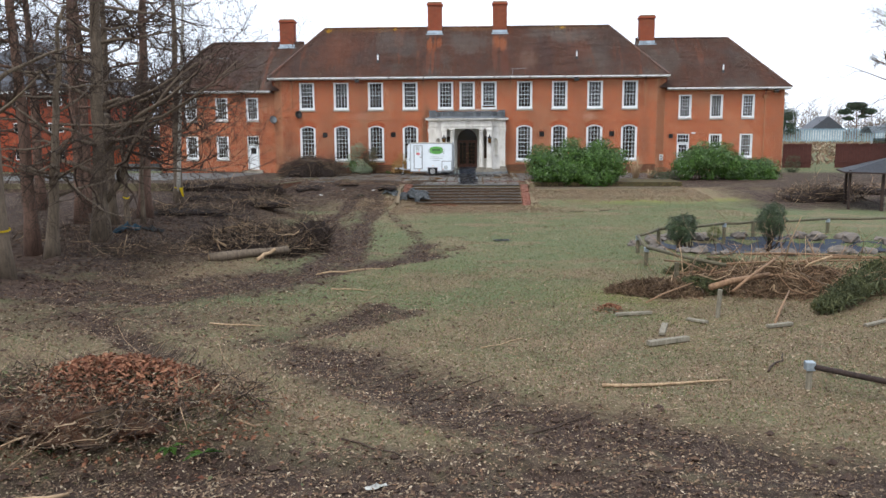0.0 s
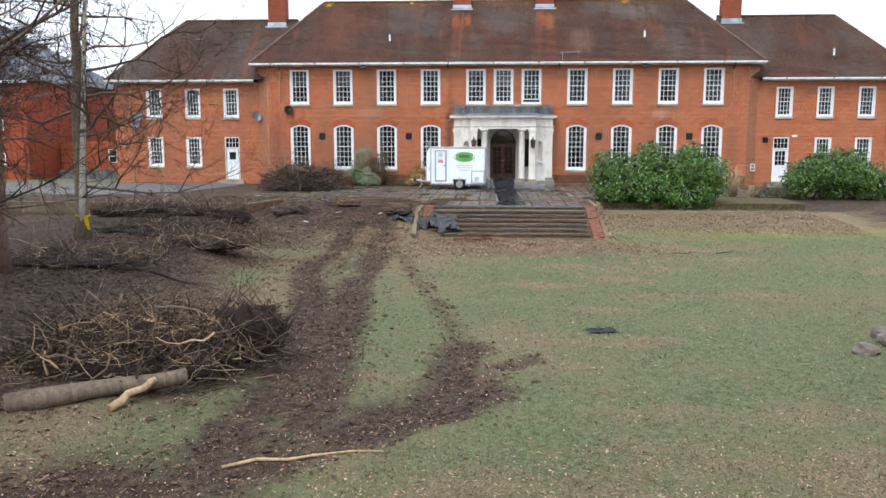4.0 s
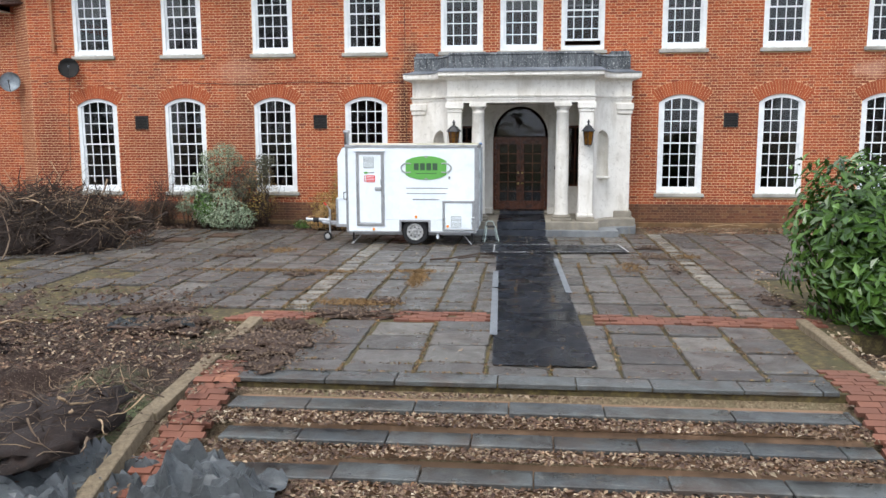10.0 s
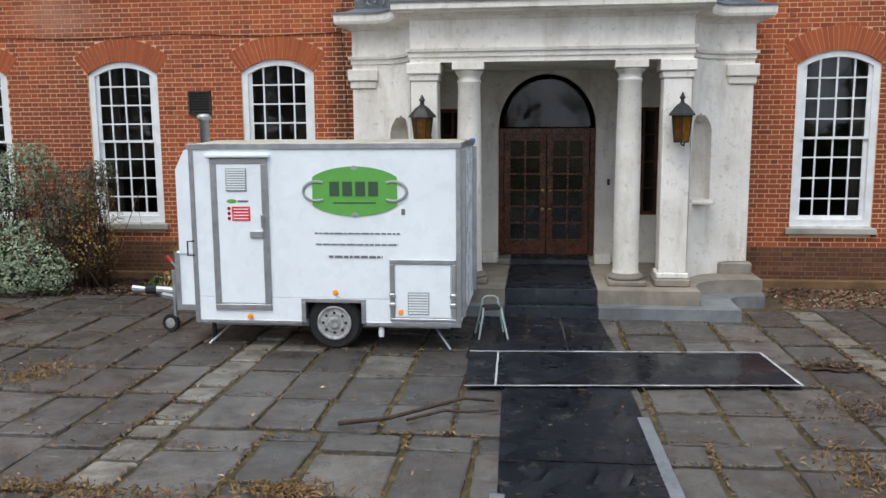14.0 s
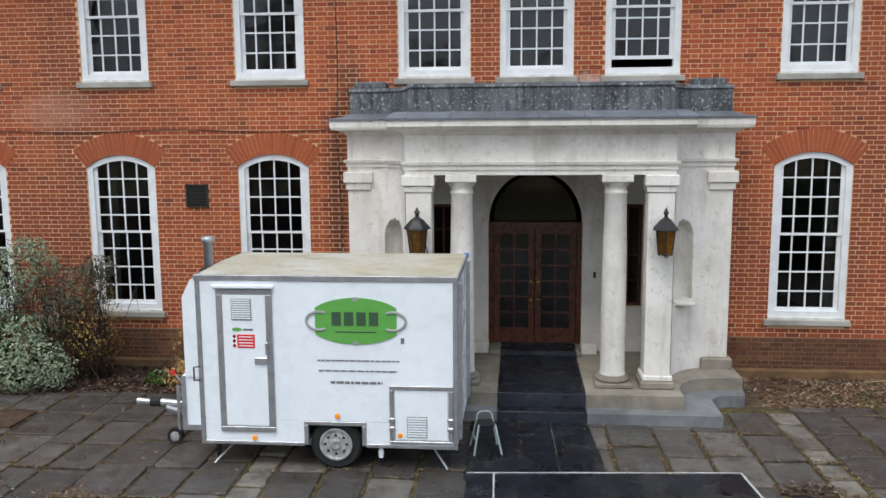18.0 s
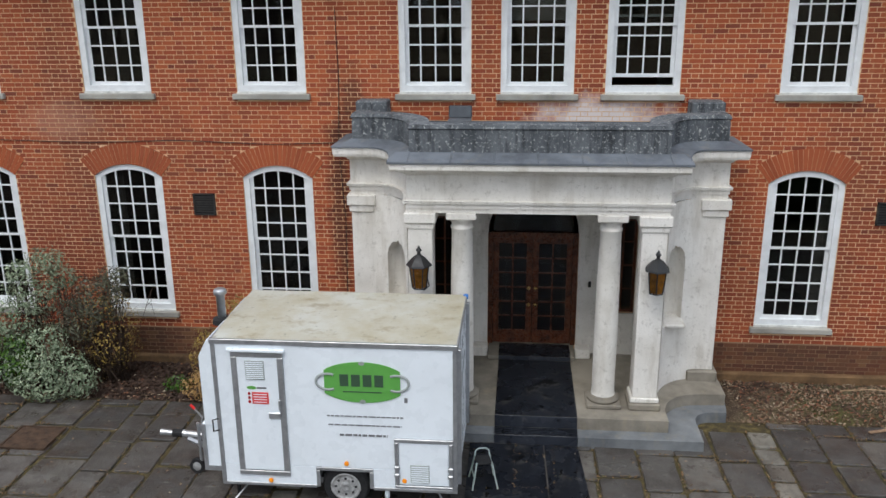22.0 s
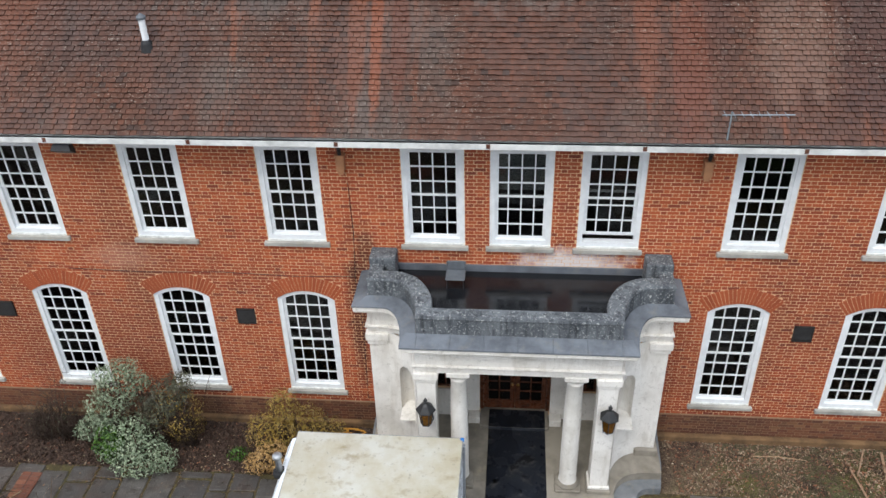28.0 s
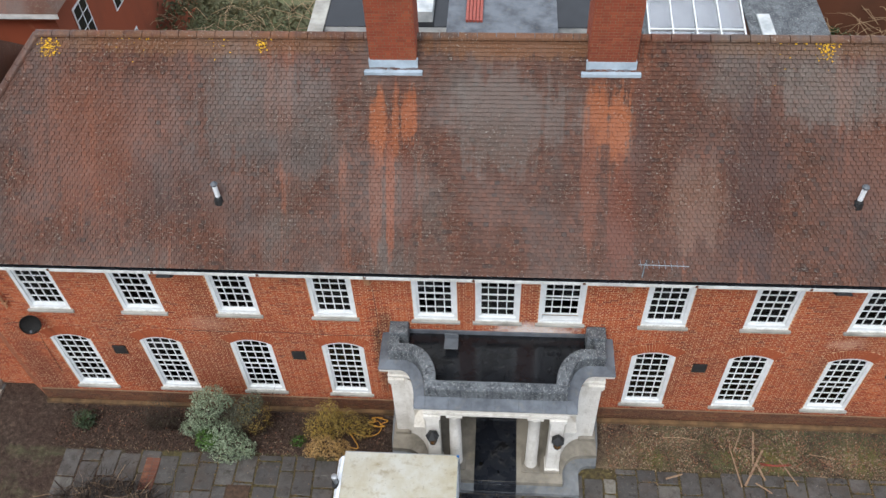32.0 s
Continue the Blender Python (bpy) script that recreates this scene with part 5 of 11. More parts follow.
        part("niche_wall", curved_niche(s), M["stone"], porch, "curved stone wall with an arched niche")
        part("niche_sill", boxed(s * 2.16 - 0.15, -1.36, 1.37, s * 2.16 + 0.17, -1.02, 1.42, 0.012), M["stone"], porch)
        part("inner_wall", boxed(min(s * 1.78, s * 1.84), -1.68, 0.33, max(s * 1.78, s * 1.84), -0.05, 3.32), M["stone"], porch)
        part("door_plinth", boxed(min(s * 0.75, s * 1.0), -0.3, 0.33, max(s * 0.75, s * 1.0), -0.05, 0.5, 0.012), M["stone"], porch)
    # rear wall of the porch with its openings
    face = Sheet((-2.45, -0.05, 0), (1, 0, 0), (0, -1, 0))
    backing("porch_wall", face, 4.9, 0.3, 4.15, [(2.45 - 0.76, 2.45 + 0.76, 0.4, 3.31), (2.45 - 1.72, 2.45 - 1.28, 1.08, 2.75), (2.45 + 1.28, 2.45 + 1.72, 1.08, 2.75)], porch, M["stone"], 0.045)
    for s in (-1, 1):
        bm = bmesh.new()
        arc = [(s * 0.76 * math.cos(t), 2.44 + 0.84 * math.sin(t)) for t in np.linspace(0, math.pi / 2, 14)]
        pts = arc + [(s * 0.0, 3.318), (s * 0.77, 3.318)]
        for y in (-0.052, 0.2):
            f = [bm.verts.new((x, y, z)) for x, z in pts]
            bm.faces.new(f if (s > 0) == (y < 0) else f[::-1])
        n = len(pts)
        bm.verts.ensure_lookup_table()
        for k in range(n - 1):
            bm.faces.new((bm.verts[k], bm.verts[k + 1], bm.verts[n + k + 1], bm.verts[n + k]))
        bmesh.ops.recalc_face_normals(bm, faces=bm.faces)
        part("arch_spandrel", bm, M["stone"], porch)
    # platform and step
    low = [(-3.1, 0), (-3.06, -1.1), (-2.97, -1.71), (-2.75, -1.72)] + [(-2.75 + 0.3 * abs(math.cos(t)), -2.02 + 0.3 * math.sin(t)) for t in np.linspace(math.pi / 2, math.pi, 9)[1:]] + [(-2.45, -2.64)]
    low = low + [(-x, y) for x, y in low[::-1]]
    part("lower_step", prism(bmesh.new(), low, -0.1, 0.145), M["step_slate"], porch, "blue-grey worn stone step with hollow curved ends")
    top = [(-2.99, 0), (-2.99, -1.47), (-2.6, -1.49)] + [(-2.55 + 0.57 * abs(math.cos(t)), -2.12 + 0.62 * math.sin(t)) for t in np.linspace(math.pi / 2, math.pi, 10)[1:]] + [(-1.98, -2.4)]
    top = top + [(-x, y) for x, y in top[::-1]]
    part("platform", prism(bmesh.new(), top, 0.145, 0.33), M["stone_worn"], porch, "worn stone platform")
    part("threshold", boxed(-0.74, -0.42, 0.33, 0.74, 0.25, 0.41, 0.01), M["stone_worn"], porch)


build_porch()


def glazed_leaf(x0, x1, name, parent):
    """One leaf of the entrance doors, two by six panes over a kick rail."""
    z0, z1, y = 0.42, 2.34, 0.14
    bm = bmesh.new()
    st = 0.1
    box(bm, x0, y, z0, x0 + st, y + 0.045, z1, 0.004)
    box(bm, x1 - st, y, z0, x1, y + 0.045, z1, 0.004)
    box(bm, x0 + st, y + 0.001, z1 - st, x1 - st, y + 0.044, z1)
    box(bm, x0 + st, y + 0.001, z0, x1 - st, y + 0.044, z0 + 0.24)
    box(bm, (x0 + x1) / 2 - 0.014, y + 0.004, z0 + 0.24, (x0 + x1) / 2 + 0.014, y + 0.04, z1 - st)
    ph = (z1 - st - z0 - 0.24) / 6
    for k in range(1, 6):
        z = z0 + 0.24 + k * ph
        box(bm, x0 + st, y + 0.005, z - 0.013, x1 - st, y + 0.039, z + 0.013)
    leaf = part("door_leaf", bm, M["oak"], parent, "varnished brown timber door leaf")
    for i in range(2):
        for k in range(6):
            a = x0 + st + i * ((x1 - x0) / 2 - st)
            part("pane", boxed(a, y + 0.02, z0 + 0.24 + k * ph, a + (x1 - x0) / 2 - st, y + 0.025, z0 + 0.24 + (k + 1) * ph), M["glass"], leaf).visible_shadow = False
    s = 1 if x0 >= 0 else -1
    for z in (1.15, 1.45):
        part("door_knob", lathe(bmesh.new(), [(0.012, 0), (0.012, 0.03), (0.03, 0.04), (0.034, 0.055), (0.02, 0.075)], 14), M["brass"], leaf, "round brass knob", True, Matrix.Translation((s * 0.06, y, z)) @ Matrix.Rotation(radians(90), 4, "X"))


def entrance():
    door = part("entrance_door", boxed(-0.74, 0.12, 2.34, 0.74, 0.2, 2.44, 0.006), M["oak"], house, "double glazed entrance doors of brown varnished timber")
    for x0, x1 in ((-0.76, -0.68), (0.68, 0.76)):
        part("door_jamb", boxed(x0, 0.1, 0.41, x1, 0.21, 2.44, 0.004), M["oak"], door)
    glazed_leaf(-0.675, -0.005, "left", door)
    glazed_leaf(0.005, 0.675, "right", door)
    bm = bmesh.new()
    rim = [(0.74 * math.cos(t), 2.43 + 0.84 * math.sin(t)) for t in np.linspace(0, math.pi, 24)]
    inn = [(0.68 * math.cos(t), 2.46 + 0.75 * math.sin(t)) for t in np.linspace(0, math.pi, 24)]
    a, b = [bm.verts.new((x, 0.13, z)) for x, z in rim], [bm.verts.new((x, 0.13, z)) for x, z in inn]
    for k in range(23):
        bm.faces.new((a[k], a[k + 1], b[k + 1], b[k]))
    bmesh.ops.solidify(bm, geom=list(bm.faces), thickness=0.05)
    part("fanlight_frame", bm, M["oak"], door)
    bm = bmesh.new()
    bm.faces.new([bm.verts.new((x, 0.16, z)) for x, z in inn])
    part("fanlight", bm, M["glass"], door).visible_shadow = False
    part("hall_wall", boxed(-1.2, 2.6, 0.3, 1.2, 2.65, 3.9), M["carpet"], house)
    for s in (-1, 1):
        bm = bmesh.new()
        a, b = (1.28, 1.72) if s > 0 else (-1.72, -1.28)
        for q in ((a, 1.08, a + 0.05, 2.75), (b - 0.05, 1.08, b, 2.75), (a, 1.08, b, 1.13), (a, 2.69, b, 2.75), (s * 1.5 - 0.014, 1.13, s * 1.5 + 0.014, 2.7)):
            box(bm, q[0], 0.05, q[1], q[2], 0.1, q[3])
        for k in range(1, 4):
            box(bm, a, 0.06, 1.08 + k * 0.4175 - 0.012, b, 0.09, 1.08 + k * 0.4175 + 0.012)
        side = part("side_window", bm, M["oak"], house, "dark timber side window in the porch")
        for i in range(2):
            for k in range(4):
                part("pane", boxed(a + i * 0.22, 0.07, 1.08 + k * 0.4175, a + (i + 1) * 0.22, 0.075, 1.08 + (k + 1) * 0.4175), M["glass"], side).visible_shadow = False
    solid("bell_push", boxed(0.94, -0.075, 1.55, 0.985, -0.052, 1.65, 0.006), M["black_metal"], "small black bell push on the porch wall", "bell push")


entrance()


def lantern():
    top = thing("wall_lantern", "black iron wall lantern with amber glass on a stone pillar", "lantern", "porch lanterns")
    n = 6
    ring = lambda r, z, k: (r * math.cos(2 * math.pi * k / n), r * math.sin(2 * math.pi * k / n), z)
    bm = bmesh.new()
    for k in range(n):
        tube(bm, [ring(0.1, 0.0, k), ring(0.14, 0.34, k)], 0.009, 5)
        tube(bm, [ring(0.1, 0.0, k), ring(0.1, 0.0, k + 1)], 0.009, 5)
        tube(bm, [ring(0.14, 0.34, k), ring(0.14, 0.34, k + 1)], 0.009, 5)
    part("cage", bm, M["black_metal"], top)
    part("hood", lathe(bmesh.new(), [(0.19, 0.335), (0.18, 0.36), (0.09, 0.46), (0.03, 0.5), (0.025, 0.54), (0.045, 0.56), (0.02, 0.6), (0.008, 0.63)], 6), M["black_metal"], top)
    for k in range(n):
        bm = bmesh.new()
        bm.faces.new([bm.verts.new(ring(*q)) for q in ((0.096, 0.01, k), (0.096, 0.01, k + 1), (0.136, 0.335, k + 1), (0.136, 0.335, k))])
        bmesh.ops.solidify(bm, geom=list(bm.faces), thickness=0.003)
        part("pane", bm, M["amber"], top)
    part("bracket", tube(bmesh.new(), [(0.02, 0.212, 0.2), (0.1, 0.2, 0.06), (0.13, 0.12, -0.01), (0.07, 0.05, -0.05), (0, 0, -0.03), (0, 0, 0.01)], 0.009, 6), M["black_metal"], top)
    return top


lamp_a = lantern()
lamp_a.location = (-1.66, -2.26, 2.26)
copy_thing(lamp_a, Matrix.Translation((1.69, -2.26, 2.26)) @ Matrix.Rotation(0.4, 4, "Z"))


def roof_chair():
    c = thing("chair", "grey plastic chair standing on the porch roof against the wall", "chair", m=Matrix.Translation((-1.2, -0.5, 4.2)) @ Matrix.Diagonal((0.8, 0.8, 0.5, 1)))
    for x in (-0.2, 0.2):
        for y in (-0.2, 0.18):
            part("leg", tube(bmesh.new(), [(x, y, 0), (x * 0.95, y * 0.95, 0.44)], 0.012, 6), M["black_metal"], c)
    part("seat", boxed(-0.23, -0.24, 0.43, 0.23, 0.2, 0.46, 0.02), M["dish"], c)
    part("backrest", boxed(-0.23, 0.18, 0.46, 0.23, 0.22, 0.86, 0.03), M["dish"], c)


roof_chair()


# ---- steps and terrace ----
def garden_steps():
    flight = thing("garden_steps", "broad shallow flight of slate-edged garden steps strewn with leaves", "steps")
    rng = random.Random(12)
    rise, going = 0.124, 0.555
    for k in range(7):
        z, y = -k * rise, STAIR_TOP - k * going
        left = -2.95 + 0.1 * k
        part("riser", boxed(left, y + 0.035, z - rise - 0.05, 3.36, y + 0.2, z - 0.052), M["mortar_dark"], flight)
        part("tread_bed", boxed(left, y + 0.21, z - 0.2, 3.36, y + going + 0.03, z - 0.055 + (0 if k else -0.02)), M["mortar_dark"], flight) if k else None
        x = left
        while x < 3.3:
            n = min(rng.uniform(0.75, 1.25), 3.36 - x)
            if n < 0.3:
                n = 3.36 - x
            d = rng.uniform(-0.012, 0.012)
            part("tread", boxed(x + 0.006, y + d, z - 0.055, x + n - 0.006, y + rng.uniform(0.28, 0.34), z + rng.uniform(-0.006, 0.006), 0.008), M["tread"], flight)
            x += n
    # brick margins that slope with the flight
    paver = boxes_mesh("brick", [Sheet((0, 0, 0), (1, 0, 0), (0, -1, 0)).corners(-0.105, 0.105, -0.05, 0.0, 0.05, 0.05)], M["brick_path"])
    slope = math.atan(-LAWN / (STAIR_TOP - STAIR_END))
    for x0, cols, y0, y1 in ((3.5, 2, -14.1, -18.75), (-3.28, 2, -14.3, -16.9)):
        k = 0
        y = y0
        while y > y1:
            z = min(0.0, (y - STAIR_TOP) / (STAIR_TOP - STAIR_END) * -LAWN) - 0.005
            for c in range(cols):
                if rng.random() < 0.06:
                    continue
                tilt = slope if y < STAIR_TOP else 0.0
                part("brick", paver, None, flight, m=Matrix.Translation((x0 + 0.22 * c + (0.06 if k % 2 else 0), y, z + rng.uniform(-0.006, 0.006))) @ Matrix.Rotation(tilt, 4, "X") @ Matrix.Rotation(rng.uniform(-0.03, 0.03), 4, "Z"))
            y -= 0.11
            k += 1


garden_steps()


JOINTS = []


def terrace():
    rng = random.Random(21)
    pave = thing("terrace", "terrace of worn grey paving slabs with mossy joints", "terrace", kind="structure")
    bed = bmesh.new()
    box(bed, -13.2, -12.3, -0.3, 13.4, -1.68, -0.028)
    box(bed, -3.4, STAIR_TOP + 0.03, -0.3, 3.95, -12.3, -0.028)
    part("terrace_bed", bed, M["ground_bed"], pave)
    joined, pales = ([], []), ([], [])

    def slab(x0, x1, y0, y1, pale, single):
        z = rng.uniform(-0.012, 0.012)
        JOINTS.append((x0, x1, y0, y1))
        j = [rng.uniform(-0.016, 0.016) for _ in range(8)]
        g = rng.choice((0.01, 0.014, 0.02, 0.026))
        pts = [(x0 + g + j[0], y0 + g + j[1]), (x1 - g + j[2], y0 + g + j[3]), (x1 - g + j[6], y1 - g + j[7]), (x0 + g + j[4], y1 - g + j[5])]
        ring = []
        for k in range(4):
            p, q, n = Vector(pts[k]), Vector(pts[k - 1]), Vector(pts[(k + 1) % 4])
            r = rng.uniform(0.02, 0.075)
            a, b = (q - p).normalized() * r, (n - p).normalized() * r
            ring += [p + a, p + (a + b) * 0.3, p + b]
            ring += [p.lerp(n, f) + Vector((-b.y, b.x)) / r * rng.uniform(-0.003, 0.009) for f in (0.3, 0.5, 0.7)]
        mid = sum(ring, Vector((0, 0))) / len(ring)
        tilt = rng.uniform(-0.012, 0.012), rng.uniform(-0.012, 0.012)
        vs = [(*mid, z)]
        for inset, drop in ((0.022, 0.0), (0.006, 0.008), (0.0, 0.05)):
            for p in ring:
                d = p - mid
                c = p - d.normalized() * inset
                vs.append((*c, -0.05 if drop > 0.04 else z + tilt[0] * d.x + tilt[1] * d.y - drop))
        n = len(ring)
        fs = [(0, 1 + k, 1 + (k + 1) % n) for k in range(n)]
        fs += [(1 + h * n + k, 1 + (h + 1) * n + k, 1 + (h + 1) * n + (k + 1) % n, 1 + h * n + (k + 1) % n) for h in (0, 1) for k in range(n)]
        mt = M["slab_pale"] if pale else M["slab"]
        if single:
            part("paving_slab", raw("paving_slab", vs, fs, mt), mt, pave)
        else:
            into = pales if pale else joined
            o = len(into[0])
            into[0].extend(vs)
            into[1].extend([tuple(i + o for i in f) for f in fs])

    def column(x0, x1, ya, yb, sizes, pale, skip=0.0):
        y = ya - rng.uniform(0, 0.4)
        while y < yb:
            n = rng.choice(sizes)
            a, b = max(y, ya), min(y + n, yb)
            y += n
            mx, my = (x0 + x1) / 2, (a + b) / 2
            if b - a < 0.15 or rng.random() < skip:
                continue
            if mx < -6.5 and my < -9.0 + (mx + 6.5) * -0.55 and rng.random() < 0.65:
                continue
            if mx > 4.3 and my < -8.6:
                continue
            if -3.4 < mx < 3.4 and my > -2.0:
                continue
            slab(x0, x1, a, b, pale, -4.6 < mx < 4.4 and my > -10.4)

    # columns of slabs, as they lie either side of the two pale strips
    west = [-13.0, -12.4, -11.8, -11.25, -10.6, -10.0, -9.4, -8.8, -8.2, -7.62, -7.03, -6.3, -5.86, -5.27, -4.6, -4.02, -3.46, -3.08]
    north = west + [-2.5, -1.96, -1.42, -0.82, -0.25, 0.3, 0.88, 1.49, 2.03, 2.6, 3.19, 3.54, 4.16, 4.72, 5.37]
    south = west + [-2.31, -1.83, -1.15, -0.6, 0.02, 0.6, 1.2, 1.73, 2.3, 2.75, 3.19, 3.54, 4.16, 4.72, 5.37]
    east = [5.97, 6.56, 7.15, 7.75, 8.35, 8.94, 9.55, 10.15, 10.75, 11.35, 11.95, 12.55, 13.15]
    for edges, ya, yb in ((north + east, -6.9, -1.7), (south + east, -11.42, -6.9)):
        for x0, x1 in zip(edges, edges[1:]):
            pale = x0 in (-3.46, 3.19)
            column(x0, x1, ya, yb, (0.42, 0.45, 0.47) if pale else (0.78, 0.84, 0.88, 0.92), pale)
    x = -2.6
    while x < 3.3:
        w = min(rng.choice((0.72, 0.78, 0.84)), 3.4 - x)
        column(x, x + w, STAIR_TOP + 0.3, -12.08, (0.75, 0.82, 0.7), False)
        x += w
    part("paving", raw("paving", *joined, M["slab"]), M["slab"], pave, kind="stuff")
    if pales[0]:
        part("pale_paving", raw("pale_paving", *pales, M["slab_pale"]), M["slab_pale"], pave, kind="stuff")
    one = boxes_mesh("brick", [Sheet((0, 0, 0), (1, 0, 0), (0, -1, 0)).corners(-0.103, 0.103, -0.05, 0.004, 0.052, 0.052)], M["brick_path"])
    for r in range(5):
        for x in np.arange(-2.0, 4.2, 0.216):
            if -0.3 < x < 1.15 or rng.random() < 0.08 + (0.5 if x < -1.6 else 0):
                continue
            part("brick", one, None, pave, m=Matrix.Translation((x + (0.1 if r % 2 else 0), -11.99 + r * 0.112, rng.uniform(-0.004, 0.006))) @ Matrix.Rotation(rng.uniform(-0.03, 0.03), 4, "Z"))
    for r in range(5):
        for c in range(5 - (r == 0)):
            part("brick", one, None, pave, m=Matrix.Translation((-3.98 + 0.215 * c + 0.06 * r, -12.14 + 0.112 * r - 0.01 * (c - 2) ** 2, rng.uniform(0.0, 0.01))) @ Matrix.Rotation(-0.05 * (c - 2), 4, "Z"))
    for r in range(9):
        for c in range(2):
            part("brick", one, None, pave, m=Matrix.Translation((-10.3 + 0.22 * c, -2.0 - 0.115 * r, 0.004)))


def bed_material():
    m = Mat("joint_soil", 0.95)
    c = m.ramp(m.noise(9, 6, 0.7), (0.3, lin(40, 34, 24)), (0.5, lin(70, 60, 38)), (0.62, lin(96, 86, 50)), (0.74, lin(138, 114, 76)))
    c = m.mix(m.ramp(m.noise(1.2, 4), (0.5, 0.0), (0.65, 0.6)), c, lin(66, 64, 38))
    m.bump(m.noise(30, 5), 0.7, 0.01)
    return m.done(c)


M["ground_bed"] = bed_material()
terrace()


def mats():
    rng = random.Random(3)

    def sheet(name, pts, z, label, nx=10, ny=6, rough=0.006, material=None):
        bm = bmesh.new()
        a, b, c, d = [Vector((*p, 0)) for p in pts]
        g = []
        for j in range(ny + 1):
            row = []
            for i in range(nx + 1):
                p = a.lerp(b, i / nx).lerp(d.lerp(c, i / nx), j / ny)
                row.append(bm.verts.new((p.x, p.y, z + rng.uniform(0, rough))))
            g.append(row)
        for r, q in zip(g, g[1:]):
            for i in range(nx):
                bm.faces.new((r[i], r[i + 1], q[i + 1], q[i]))
        bmesh.ops.solidify(bm, geom=list(bm.faces), thickness=0.006)
        return solid(name, bm, material or M["mat"], label, "mat" if material is None else "tape", "protective floor mats" if material is None else "tape strips")

    long = "black rubber protective matting laid over the paving"
    xs = lambda y: (-0.19 + (y + 14.3) * -0.03, 0.99 + (y + 14.3) * -0.027)
    sheet("floor_mat", ((-0.88, -4.6), (0.22, -4.6), (0.16, -2.68), (-0.9, -2.68)), 0.017, long)
    sheet("floor_mat", ((0.24, -4.6), (0.78, -4.6), (0.66, -2.68), (0.18, -2.68)), 0.019, long)
    for y0, y1 in ((-14.25, -12.0), (-11.98, -9.6), (-9.58, -7.4), (-7.38, -5.5), (-5.48, -4.62)):
        a, b = xs(y0), xs(y1)
        sheet("floor_mat", ((a[0], y0), (a[1], y0), (b[1], y1), (b[0], y1)), 0.016, long)
    sheet("floor_mat", ((-0.8, -5.72), (2.38, -5.43), (2.28, -4.27), (-0.85, -4.49)), 0.03, "black rubber mat with white taped edges lying across the path", 16, 6)
    for p, q, w in (((-0.8, -5.72), (2.38, -5.43), 0.03), ((-0.85, -4.49), (2.28, -4.27), 0.03), ((2.38, -5.43), (2.28, -4.27), 0.03), ((-0.5, -5.7), (-0.53, -4.47), 0.02)):
        d = (Vector(q) - Vector(p)).normalized()
        n = Vector((-d.y, d.x)) * w
        sheet("edge_tape", (p, q, tuple(Vector(q) + n), tuple(Vector(p) + n)), 0.042, "white tape along a mat edge", 12, 1, 0.004, M["tape"])
    for y0, y1, side in ((-12.9, -9.7, 0), (-9.6, -8.0, 0), (-10.0, -6.4, 1)):
        a, b = xs(y0)[side], xs(y1)[side]
        sheet("edge_tape", ((a - 0.05, y0), (a + 0.05, y0), (b + 0.05, y1), (b - 0.05, y1)), 0.028, "silver tape along the matting edge", 2, 12, 0.004, M["duct_tape"])
    for y0, y1, z in ((-2.64, -2.42, 0.155), (-2.4, -0.46, 0.342), (-0.45, 0.08, 0.42)):
        sheet("floor_mat", ((-0.55, y0), (0.66, y0), (0.66, y1), (-0.55, y1)), z, "black rubber matting over the porch steps")
    for y, z0, z1 in ((-2.645, 0.0, 0.16), (-2.405, 0.15, 0.345), (-0.455, 0.34, 0.425)):
        solid("floor_mat", boxed(-0.55, y - 0.012, z0 + 0.01, 0.66, y - 0.004, z1, 0.003), M["mat"], "black rubber matting hanging over a step edge", "mat", "protective floor mats")


mats()


# ---- site trailer ----
M["panel"] = plain("white_trailer_panel", (0.79, 0.84, 0.87, 1), 0.3, 0, 0.04, 1.5, 0.0)
M["alu"] = plain("aluminium_trim", (0.42, 0.43, 0.44, 1), 0.4, 0.7, 0.15, 8)
M["rubber"] = plain("tyre_rubber", (0.015, 0.015, 0.016, 1), 0.8)
M["wheel"] = plain("painted_wheel_rim", (0.33, 0.33, 0.32, 1), 0.45, 0.0, 0.35, 14)
M["green"] = plain("green_sign_vinyl", lin(96, 164, 76), 0.45, 0, 0.05)
M["grey_ink"] = plain("grey_sign_ink", lin(150, 156, 152), 0.5, 0, 0.03)
M["dark_ink"] = plain("dark_sign_ink", lin(58, 84, 62), 0.5, 0, 0.03)
M["ink"] = plain("black_ink", (0.16, 0.16, 0.165, 1), 0.5, 0, 0.03)
M["red_sign"] = plain("red_sign_vinyl", lin(214, 44, 42), 0.4, 0, 0.03)
M["orange"] = plain("orange_reflector", lin(250, 150, 20), 0.3, 0, 0.03)
M["galv_tube"] = plain("pale_metal_tube", lin(176, 190, 184), 0.4, 0.2, 0.1, 8)
M["blue_tape"] = plain("blue_tape", lin(40, 110, 180), 0.5)


def algae_roof():
    m = Mat("algae_stained_roof", 0.7)
    c = m.ramp(m.noise(1.4, 6, 0.65), (0.35, lin(232, 230, 220)), (0.6, lin(214, 206, 182)))
    c = m.mix(m.ramp(m.noise(2.6, 6, 0.7, m.pos(0.7, 1, 1)), (0.55, 0.0), (0.68, 0.6)), c, lin(172, 152, 104))
    c = m.mix(m.ramp(m.noise(9, 5, 0.7), (0.6, 0.0), (0.72, 0.5)), c, lin(110, 96, 66))
    return m.done(c)


M["algae"] = algae_roof()


